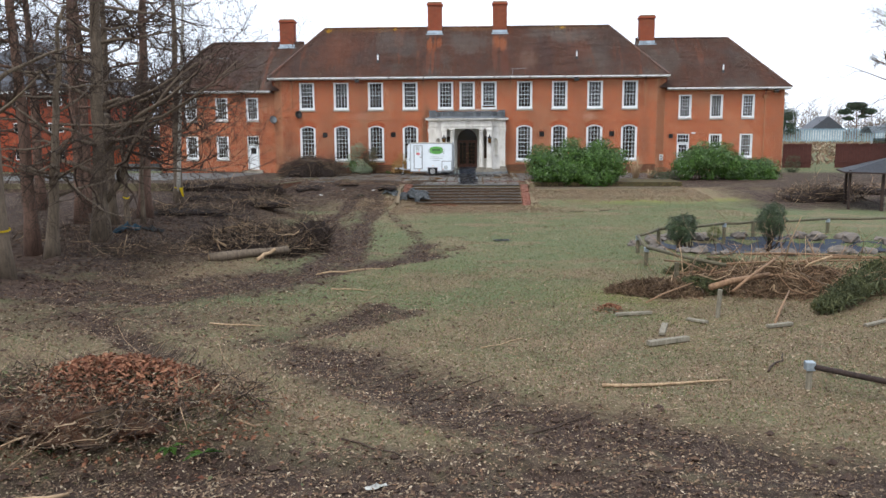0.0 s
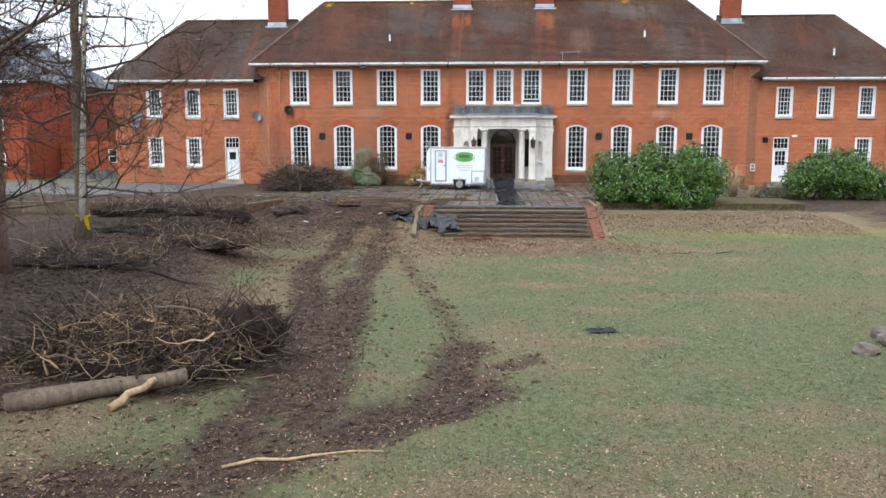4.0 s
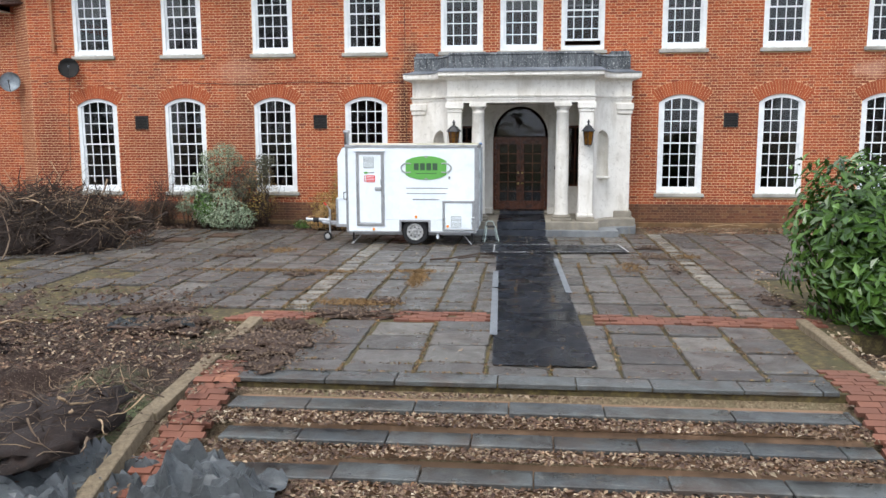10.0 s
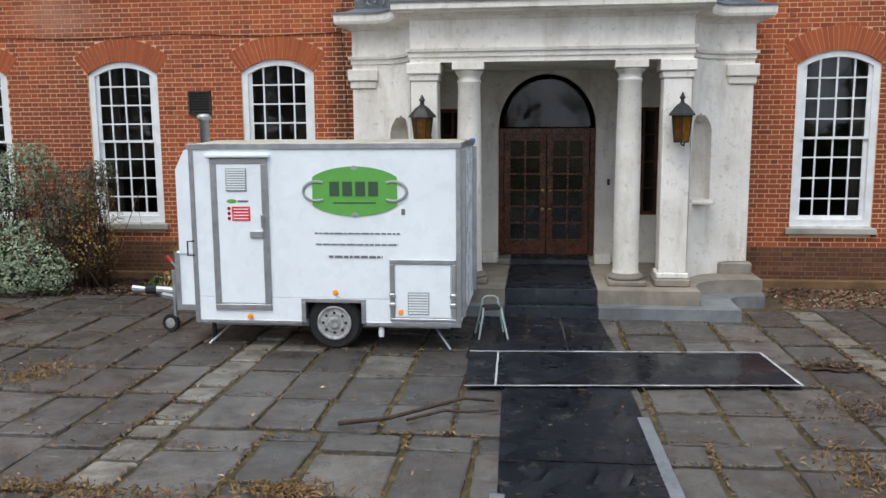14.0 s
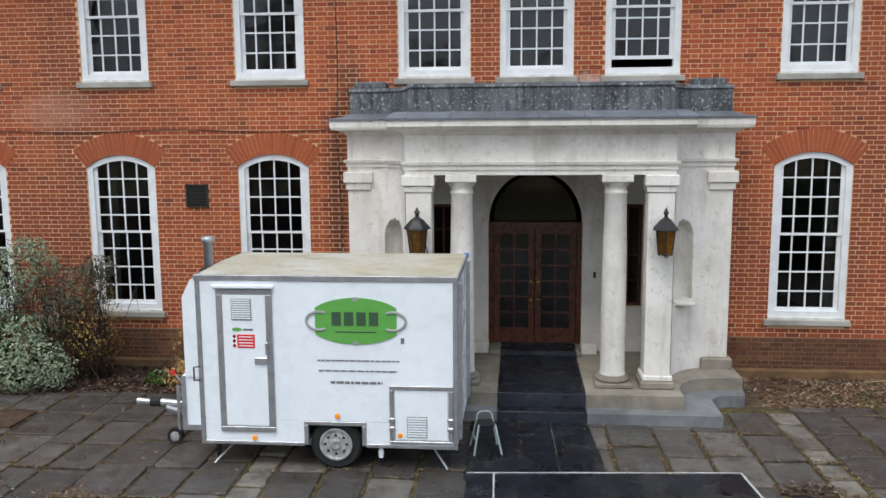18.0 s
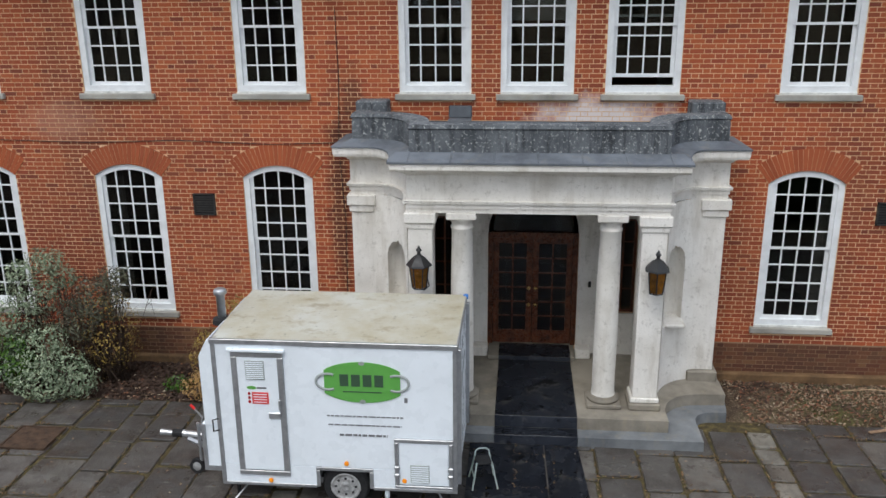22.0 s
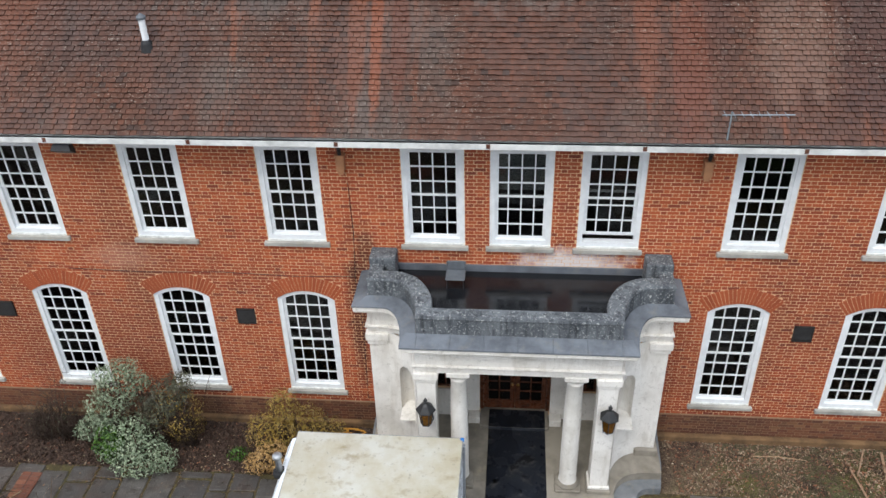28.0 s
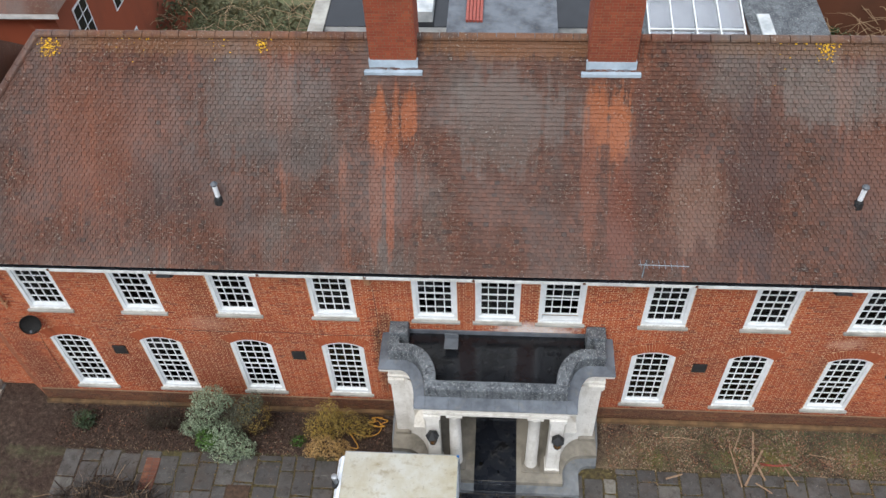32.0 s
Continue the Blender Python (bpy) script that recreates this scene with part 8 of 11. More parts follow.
def debris():
    rootball(-4.55, -36.2, 0.75, 3, "uprooted tree stump with a dark root plate lying in mud")
    rootball(-9.6, -20.6, 0.4, 5, "small uprooted stump in the mud")
    heap("brush_pile", "heap of cut branches and roots beside the muddy track", -6.3, -36.8, 2.2, 1.7, 1.1, 2100, 61, 0.1, 0.011, 1.1, wood="twig_wet", grey=0.45)
    log("grey fallen log with split pale wood beside the track", (-7.0, -39.4, -0.66), (-4.9, -38.3, -0.55), 0.15, 0.11, "bark", 4)
    log("split length of pale timber leaning on the brush", (-5.6, -39.3, -0.75), (-5.2, -38.6, -0.5), 0.06, 0.05, "twig_pale", 5)
    heap("brush_pile", "large dark heap of cut branches on the terrace", -11.0, -4.9, 2.4, 2.1, 1.6, 2600, 62, 0.05, 0.011, 1.0, wood="twig_wet", grey=0.24)
    heap("brush_pile", "low heap of dark roots and soil beside the wall", -13.0, -19.4, 3.6, 1.2, 0.5, 900, 63, 0.1, 0.01, 0.8)
    heap("brush_pile", "low heap of twigs and soil among the trees", -11.5, -29.0, 2.6, 1.6, 0.35, 800, 64, 0.15, 0.01, 0.9)
    heap("brush_pile", "low heap of twigs and soil at the mud edge", -9.4, -25.5, 2.2, 1.3, 0.3, 700, 65, 0.15, 0.01, 0.9)
    heap("brush_pile", "heap of russet cuttings and twigs on the lawn", -3.9, -53.6, 2.4, 1.5, 0.55, 1900, 66, 0.1, 0.006, 0.6, core="fibrous")
    heap("brush_pile", "brush heap of roots at the far lawn edge", 19.6, -17.5, 2.4, 1.3, 1.0, 600, 67, 0.2, 0.014, 1.3)
    heap("brush_pile", "twig heap in the distance beside the lawn", 23.5, -14.5, 2.2, 1.2, 0.5, 300, 68, 0.2, 0.014, 1.2)
    heap("brush_pile", "soil and twigs spilled over the timber edging", -4.2, -16.0, 0.7, 1.3, 0.3, 300, 69, 0.12, 0.006, 0.45)
    heap("brush_pile", "twigs and soil on the broken paving", -7.5, -13.5, 1.3, 0.8, 0.22, 130, 70, 0.2, 0.009, 0.7)
    heap("brush_pile", "dark soil bank with roots above the muddy ramp", -8.9, -15.8, 1.1, 1.0, 0.4, 300, 73, 0.08, 0.006, 0.4)
    heap("brush_pile", "low bank of roots and bark below the bed wall", -11.6, -21.8, 3.0, 1.4, 0.35, 800, 74, 0.1, 0.009, 0.8)
    heap("brush_pile", "low scatter of snapped branches among the trunks", -9.4, -39.6, 2.4, 1.2, 0.25, 520, 75, 0.14, 0.009, 0.9, soil=False)
    heap("brush_pile", "low scatter of snapped branches among the trunks", -13.2, -36.2, 2.6, 2.4, 0.25, 520, 76, 0.12, 0.009, 0.9, soil=False)
    rng = np.random.default_rng(71)
    # russet leaves over the front heap, and a few big fresh leaves
    for cx, cy, rx, ry, h, n, key, size in ((-3.5, -53.6, 1.5, 1.0, 0.62, 2600, "litter_red", 0.09), (-4.0, -53.6, 3.0, 1.8, 0.5, 6000, "litter", 0.06), (-4.8, -53.3, 2.2, 1.3, 0.42, 1600, "ivy_leaf", 0.08), (-0.6, -19.7, 0.5, 0.35, 0.05, 160, "litter_red", 0.12), (4.1, -45.7, 0.25, 0.2, 0.12, 120, "litter_red", 0.1), (-1.4, -19.9, 0.5, 0.3, 0.05, 90, "litter_red", 0.12)):
        p = np.stack([cx + rng.normal(size=n) * rx * 0.55, cy + rng.normal(size=n) * ry * 0.55, np.zeros(n)], 1)
        q = ((p[:, 0] - cx) / rx) ** 2 + ((p[:, 1] - cy) / ry) ** 2
        p[:, 2] = ground_height(p[:, 0], p[:, 1]) + 0.03 + h * np.sqrt(np.clip(1 - q, 0, 1)) * rng.uniform(0.8, 1.08, n)
        me = leaf_mesh("dry_leaves", p, rng.normal(size=(n, 3)) * 0.5 + np.array((0, 0, 1)), size, size * 0.5, M[key], rng, 0.0)
        tagged(new("dry_leaves", me), "drift of russet dry leaves", "leaves", kind="stuff")
    for x, y, z, s in ((-2.45, -54.6, 0.0, 0.22), (-2.0, -54.75, 0.0, 0.26), (-1.95, -53.0, -0.25, 0.3), (-5.7, -17.5, -0.5, 0.3), (-5.0, -36.6, -0.4, 0.25)):
        top = thing("fallen_sprig", "sprig of broad green leaves lying on the cuttings", "sprig", "leaf sprigs")
        g = float(ground_height(np.array([x]), np.array([y]))[0]) + 0.12
        for k in range(4):
            bm = bmesh.new()
            a = rng.uniform(0, 6.28)
            u = Vector((math.cos(a), math.sin(a), -0.2))
            w = Vector((-u.y, u.x, 0)) * s * 0.22
            o = Vector((x, y, g))
            vs = [bm.verts.new(v) for v in (o, o + u * s * 0.5 + w + Vector((0, 0, 0.03)), o + u * s, o + u * s * 0.5 - w + Vector((0, 0, 0.03)))]
            bm.faces.new((vs[0], vs[1], vs[2]))
            bm.faces.new((vs[0], vs[2], vs[3]))
            bmesh.ops.solidify(bm, geom=list(bm.faces), thickness=0.002)
            part("leaf", bm, M["laurel"], top)
    # loose branches on the ground
    for k, (x0, y0, x1, y1, r, key) in enumerate(((3.1, -51.5, 5.2, -51.0, 0.03, "twig_pale"), (-6.2, -51.5, -4.6, -52.5, 0.03, "twig_pale"), (-5.0, -51.9, -4.2, -52.6, 0.035, "bark_birch"), (-2.7, -53.0, -1.7, -53.8, 0.03, "twig_pale"), (-4.2, -56.2, -3.2, -55.6, 0.05, "twig_pale"), (-3.5, -40.8, -1.6, -40.4, 0.025, "twig_pale"), (-2.6, -43.4, -1.5, -43.6, 0.018, "twig_pale"), (0.5, -51.7, 1.5, -51.0, 0.012, "twig"), (6.0, -50.6, 6.6, -49.4, 0.02, "twig"), (5.6, -22.2, 6.5, -21.9, 0.015, "twig"), (7.0, -22.4, 7.8, -22.0, 0.015, "twig"), (-9.3, -29.2, -7.8, -29.8, 0.04, "twig"), (-4.4, -47.3, -3.2, -47.5, 0.02, "twig_pale"), (2.0, -53.3, 2.9, -52.5, 0.014, "twig"), (-0.5, -53.8, 0.6, -54.4, 0.014, "twig"), (1.2, -49.0, 2.1, -48.3, 0.012, "twig_pale"))):
        rr = random.Random(k)
        pts = []
        for t in np.linspace(0, 1, 6):
            x, y = x0 + (x1 - x0) * t + rr.uniform(-0.06, 0.06), y0 + (y1 - y0) * t + rr.uniform(-0.06, 0.06)
            pts.append((x, y, float(ground_height(np.array([x]), np.array([y]))[0]) + r * 0.8 + 0.01))
        ob = new("branch", raw_tubes("branch", [(pts, [r, r, r * 0.9, r * 0.8, r * 0.6, r * 0.4])], M[key], 7))
        tagged(ob, "loose broken branch lying on the ground", "branch", "loose branches")


debris()


# ---- scattered litter ----
def scatter():
    rng = np.random.default_rng(90)

    def pick(n, x0, x1, y0, y1, weight):
        x, y = rng.uniform(x0, x1, n * 4), rng.uniform(y0, y1, n * 4)
        w = weight(x, y)
        k = rng.random(n * 4) < w
        x, y = x[k][:n], y[k][:n]
        return x, y

    def lay_leaves(name, label, x, y, size, aspect, key, lift=0.012, tilt=0.35):
        p = np.stack([x, y, ground_height(x, y) + lift], 1)
        inside = (np.abs(x - 0.2) < 3.6) & (y > STAIR_END) & (y < STAIR_TOP)
        kk = np.clip(np.floor((STAIR_TOP - y) / 0.555), 0, 6)
        p[:, 2] = np.where(inside, -kk * 0.124 - 0.124 + 0.075 + lift, p[:, 2])
        on = (y > STAIR_TOP) & (y < -1.7) & (x > -13) & ((x < 4.2) | ((y > -8.4) & (x < 13)))
        p[:, 2] = np.where(on, np.maximum(p[:, 2], 0.012 + lift), p[:, 2])
        n = len(x)
        d = rng.normal(size=(n, 3)) * tilt + np.array((0, 0, 1))
        me = leaf_mesh(name, p, d, size, size * aspect, M[key], rng, 0.0)
        tagged(new(name, me), label, "leaves", kind="stuff")

    open_ = lambda x, y: np.where((y < STAIR_TOP) | (x > 4.6), 1.0, 0.0) * ((np.abs(x - 0.2) > 3.8) | (y < STAIR_END))
    near = lambda x, y: 0.65 + 0.35 * step01(-40, -54, y)
    x, y = pick(66000, -9, 14, -58, -18.6, lambda x, y: open_(x, y) * np.clip(litter_mask(x, y) + 0.16, 0, 1) * near(x, y))
    lay_leaves("leaf_litter", "brown fallen leaves strewn over the lawn", x, y, 0.06, 0.5, "litter")
    x, y = pick(90000, -9, 10, -58, -40, lambda x, y: np.clip(litter_mask(x, y) + 0.3, 0, 1) * (1 - 0.5 * np.clip(mud_mask(x, y), 0, 1)))
    lay_leaves("leaf_litter", "small pale leaf scraps strewn over the rough grass", x, y, 0.04, 0.5, "litter")
    x, y = pick(17000, -5.5, 6.5, -25, -18.4, lambda x, y: np.clip(litter_mask(x, y), 0, 1) * step01(6.4, 2.6, x + 2 * fbm(x, y, 3, 9) - 1) * step01(-24.8, -21.8, y + 2 * fbm(x, y, 3, 8) - 1))
    lay_leaves("leaf_litter", "pale brown leaves heaped below the steps", x, y, 0.078, 0.5, "litter")
    x, y = pick(16000, -3.0, 3.36, STAIR_END, STAIR_TOP - 0.3, lambda x, y: ((STAIR_TOP - y) % 0.555 < 0.2 + 0.22 * fnoise(x * 1.7, y * 1.7, 7) + 0.12 * step01(0.5, -2.5, x)) * 1.0)
    lay_leaves("leaf_litter", "dry leaves caught in the angles of the steps", x[::2], y[::2], 0.06, 0.55, "litter", 0.02)
    lay_leaves("leaf_litter", "dark leaf mould caught in the angles of the steps", x[1::2], y[1::2], 0.06, 0.55, "litter_mud", 0.022)
    x, y = pick(3600, -12, 15, -58, -12, lambda x, y: open_(x, y) * (0.25 + 0.6 * mud_mask(x, y)))
    lay_leaves("wood_chips", "pale wood chips scattered over the mud and grass", x, y, 0.03, 0.5, "chip")
    x, y = pick(22000, -14, 4, -57, -10, lambda x, y: np.clip(mud_mask(x, y), 0, 1) * ((y < STAIR_TOP) | (x < -4.4)))
    lay_leaves("leaf_litter", "dark rotting leaves pressed into the mud", x, y, 0.1, 0.5, "litter_mud")
    x, y = pick(5000, -13.5, 13, -1.66, -0.1, lambda x, y: (np.abs(x) > 3.3) * (1.0 - 0.35 * (x > 0)))
    lay_leaves("leaf_litter", "russet leaves in the bed along the wall", x, y, 0.08, 0.5, "litter_mud", 0.02)
    x, y = pick(2200, -12, 4.2, -14.5, -1.8, lambda x, y: 0.12 + 0.8 * step01(-2.0, -8.0, x) * step01(-6, -10, y))
    lay_leaves("leaf_litter", "scattered leaf scraps on the terrace", x, y, 0.055, 0.4, "litter", 0.006)
    x, y = pick(6000, -7.5, -3.1, -18.9, -12.4, lambda x, y: np.ones(len(x)) * 0.9)
    lay_leaves("leaf_litter", "soiled leaves on the mud beside the steps", x[::2], y[::2], 0.065, 0.5, "litter")
    lay_leaves("leaf_litter", "rotting leaves on the mud beside the steps", x[1::2], y[1::2], 0.07, 0.5, "litter_mud")
    x, y = pick(11000, 4.1, 14, -18.7, -12.9, lambda x, y: np.clip(litter_mask(x, y), 0, 1))
    lay_leaves("leaf_litter", "dry leaves on the grass below the laurel", x, y, 0.075, 0.5, "litter")
    x, y = pick(2200, -13.5, 13, -1.66, -0.1, lambda x, y: (np.abs(x) > 3.3) * (0.25 + 0.75 * (x > 0)))
    lay_leaves("leaf_litter", "pale leaves in the bed along the wall", x, y, 0.06, 0.5, "litter_red", 0.03)
    x, y = pick(3000, 4.0, 13.5, -14.6, -7.5, lambda x, y: np.ones(len(x)))
    lay_leaves("leaf_litter", "leaves under the laurel hedge", x, y, 0.09, 0.5, "litter", 0.02)
    x, y = pick(6000, 3.2, 13, -1.75, -0.2, lambda x, y: 0.12 + 0.88 * step01(0.4, 0.6, fnoise(x * 1.6, y * 1.6, 31)))
    lay_leaves("leaf_litter", "dry tan leaves thick in the bed along the wall", x, y, 0.062, 0.4, "litter", 0.025)
    x, y = pick(500, -13, -3.3, -1.75, -0.2, lambda x, y: 0.3 + 0.7 * step01(-1.0, -1.7, y))
    lay_leaves("leaf_litter", "dry leaves along the edge of the dark bed", x, y, 0.06, 0.5, "litter", 0.03)
    x, y = pick(4500, -13.5, -3.3, -1.7, -0.1, lambda x, y: np.ones(len(x)))
    lay_leaves("leaf_litter", "black rotted leaf mould in the bed", x, y, 0.11, 0.6, "clod", 0.02)
    x, y = pick(700, 3.5, 13, -8.3, -1.7, lambda x, y: 0.06 + 0.7 * step01(-4.0, -1.9, y) * fnoise(x * 1.3, y * 1.3, 33))
    lay_leaves("leaf_litter", "leaf scraps caught between the slabs", x, y, 0.035, 0.4, "litter", 0.004, 0.15)
    # dead weed and moss in the joints of the paving
    q = np.array([e for x0, x1, y0, y1 in JOINTS for e in ((x0, y0, x0, y1), (x0, y0, x1, y0))])
    k = rng.integers(0, len(q), 60000)
    t = rng.random(60000)
    x, y = q[k, 0] + (q[k, 2] - q[k, 0]) * t + rng.normal(size=60000) * 0.014, q[k, 1] + (q[k, 3] - q[k, 1]) * t + rng.normal(size=60000) * 0.014
    wild = fbm(x * 0.9, y * 0.9, 4, 77)
    use = rng.random(60000) < 0.16 + 1.4 * step01(0.5, 0.7, wild) + 0.5 * np.exp(-(((y + 8.2) / 0.3) ** 2)) * (x < -1.5)
    x, y, wild = x[use], y[use], wild[use]
    for key, sel, lab in (("litter_soil", slice(0, None, 3), "brown dead weed in the joints of the paving"), ("weed_tan", slice(1, None, 3), "tan dry moss in the joints of the paving"), ("weed_green", slice(2, None, 6), "olive moss in the joints of the paving")):
        lay_leaves("joint_weed", lab, x[sel], y[sel], 0.05, 0.35, key, 0.004, 0.5)
    for cx, cy, rx, ry, n in ((-2.4, -11.0, 0.5, 0.2, 900), (-1.75, -8.8, 0.15, 0.7, 700), (-1.85, -8.05, 0.3, 0.1, 350), (-4.2, -8.2, 1.9, 0.12, 900), (2.9, -6.0, 0.5, 0.25, 420), (2.2, -7.4, 0.25, 0.5, 300), (-5.2, -5.6, 0.3, 0.35, 300), (-6.3, -5.2, 0.25, 0.3, 220), (3.55, -5.9, 0.2, 0.25, 160)):
        x, y = cx + rng.normal(size=n) * rx * 0.6, cy + rng.normal(size=n) * ry * 0.6
        lay_leaves("joint_weed", "clump of brown dead weed on the paving", x, y, 0.07, 0.25, ("litter_soil", "weed_tan")[n % 200 > 50], 0.012, 0.8)
    # short grass
    x, y = pick(110000, -8, 16, -58, -18.8, lambda x, y: (1 - np.clip(mud_mask(x, y) * 1.5, 0, 1)) * (1 - 0.75 * litter_mask(x, y)) * (0.25 + 0.75 * step01(-30, -52, y)))
    n = len(x)
    z = ground_height(x, y)
    a = rng.uniform(0, 6.28, n)
    h = rng.uniform(0.02, 0.06, n)
    w = 0.006 + 0.004 * rng.random(n)
    lx, ly = rng.normal(size=n) * 0.025, rng.normal(size=n) * 0.025
    v = np.stack([np.stack([x - np.cos(a) * w, y - np.sin(a) * w, z - 0.01], 1), np.stack([x + np.cos(a) * w, y + np.sin(a) * w, z - 0.01], 1), np.stack([x + lx, y + ly, z + h], 1)], 1).reshape(-1, 3)
    f = (np.arange(n)[:, None] * 3 + np.array([[0, 1, 2]]))
    tagged(new("grass", raw("grass", v.tolist(), f.tolist(), M["grass"])), "short ragged winter grass", "grass", kind="stuff")
    # clods on mud and twigs everywhere
    x, y = pick(6500, -14, 6, -57, -9, lambda x, y: mud_mask(x, y) * ((y < STAIR_TOP) | (x < -5)))
    verts, faces = [], []
    base = np.array([(1, 0, 0), (-1, 0, 0), (0, 1, 0), (0, -1, 0), (0, 0, 1), (0, 0, -1)], float)
    tri = ((0, 2, 4), (2, 1, 4), (1, 3, 4), (3, 0, 4), (2, 0, 5), (1, 2, 5), (3, 1, 5), (0, 3, 5))
    z = ground_height(x, y)
    for i in range(len(x)):
        s = 0.012 + 0.06 * rng.random() ** 3
        o = len(verts)
        for b in base * s * rng.uniform(0.6, 1.3, (6, 1)) * np.array((1.3, 1.1, 0.7)):
            verts.append((x[i] + b[0], y[i] + b[1], z[i] + b[2] + s * 0.2))
        faces += [tuple(o + k for k in t) for t in tri]
    tagged(new("mud_clods", raw("mud_clods", verts, faces, M["clod"])), "broken clods of dark mud", "soil", kind="stuff")
    x, y = pick(4600, -14, 9, -58, -14, lambda x, y: open_(x, y) * np.clip(0.3 + mud_mask(x, y), 0, 1))
    z = ground_height(x, y)
    runs = []
    for i in range(len(x)):
        a, L = rng.uniform(0, 6.28), 0.07 + 0.6 * rng.random() ** 2.5
        dx, dy = math.cos(a) * L / 2, math.sin(a) * L / 2
        r = rng.uniform(0.002, 0.005)
        runs.append(([(x[i] - dx, y[i] - dy, z[i] + 0.012), (x[i] + rng.normal() * 0.02, y[i] + rng.normal() * 0.02, z[i] + 0.025), (x[i] + dx, y[i] + dy, z[i] + 0.015)], [r, r, r * 0.6]))
    tagged(new("twigs", raw_tubes("twigs", runs, M["root_twig"], 3)), "snapped twigs littering the ground", "twigs", kind="stuff")


M["root_twig"] = wood_material("snapped_twig", (82, 66, 52), (150, 126, 100))
M["litter_soil"] = leaf_material("soiled_leaf", (74, 58, 46), (102, 84, 68), (132, 112, 92), (88, 68, 52), gloss=0.8)
M["weed_tan"] = leaf_material("dry_weed", (104, 78, 48), (130, 100, 62), (150, 122, 82), (84, 62, 40), gloss=0.8)
M["weed_green"] = leaf_material("olive_moss", (66, 64, 34), (92, 88, 48), (112, 104, 62), gloss=0.8)
M["litter_mud"] = leaf_material("rotting_leaf", (62, 44, 36), (86, 64, 50), (108, 84, 66), gloss=0.8)
scatter()
M["lath"] = wood_material("sawn_lath", (124, 98, 76), (174, 146, 118))
M["red_plastic"] = plain("red_plastic_rod", lin(150, 66, 54), 0.6, 0, 0.1)
M["rusted"] = plain("rusted_iron", lin(74, 56, 42), 0.85, 0, 0.35, 9, 0.6)

# ---- house fittings ----
M["tarmac"] = stone_material("wet_tarmac", (92, 92, 90), (70, 69, 67), 0.3)
M["tarp"] = plain("grey_plastic_sheet", lin(104, 108, 110), 0.35, 0, 0.3, 5, 0.3)
M["tarp_dark"] = plain("dark_plastic_sheet", lin(44, 50, 52), 0.4, 0, 0.2, 5, 0.3)
M["tarp_blue"] = plain("blue_plastic_sheet", lin(44, 84, 104), 0.45, 0, 0.25, 5, 0.3)
M["liner"] = plain("pond_liner", lin(40, 48, 62), 0.6, 0, 0.35, 2.5, 0.3)
M["hose"] = plain("yellow_hose", lin(206, 150, 60), 0.5)
M["galv"] = plain("galvanised_cap", lin(150, 160, 166), 0.45, 0.4, 0.2, 9)
M["rock"] = stone_material("garden_rock", (112, 103, 95), (70, 66, 62), 0.4)
M["panel_brown"] = wood_material("brown_stained_board", (62, 34, 30), (94, 54, 46))
M["slate"] = plain("dark_slate_roof", lin(66, 68, 74), 0.5, 0, 0.25, 5, 0.3)
M["gazebo_wood"] = wood_material("dark_stained_post", (44, 34, 30), (70, 54, 46))
M["far_leaf"] = leaf_material("distant_pine_needles", (42, 58, 44), (58, 76, 54), (76, 92, 66), gloss=0.8)
M["far_twig"] = wood_material("distant_bare_wood", (112, 104, 98), (144, 134, 126))
M["ivy"] = leaf_material("bramble_leaf", (66, 68, 44), (86, 84, 54), (104, 98, 66), gloss=0.7)
M["fence_blue"] = plain("galvanised_palisade", lin(140, 164, 176), 0.5, 0.2, 0.1, 2)
M["ply_white"] = stone_material("stained_white_cladding", (206, 208, 206), (150, 156, 158), 0.3)
M["red_sheet"] = plain("red_corrugated_sheet", lin(160, 84, 72), 0.6, 0, 0.2, 6)
M["mossy"] = stone_material("mossy_concrete", (104, 94, 70), (66, 58, 42), 0.5)
M["lichen"] = plain("yellow_lichen", lin(222, 172, 40), 0.9, 0, 0.25, 30, 0.4)


def gz(x, y):
    return float(ground_height(np.array([float(x)]), np.array([float(y)]))[0])


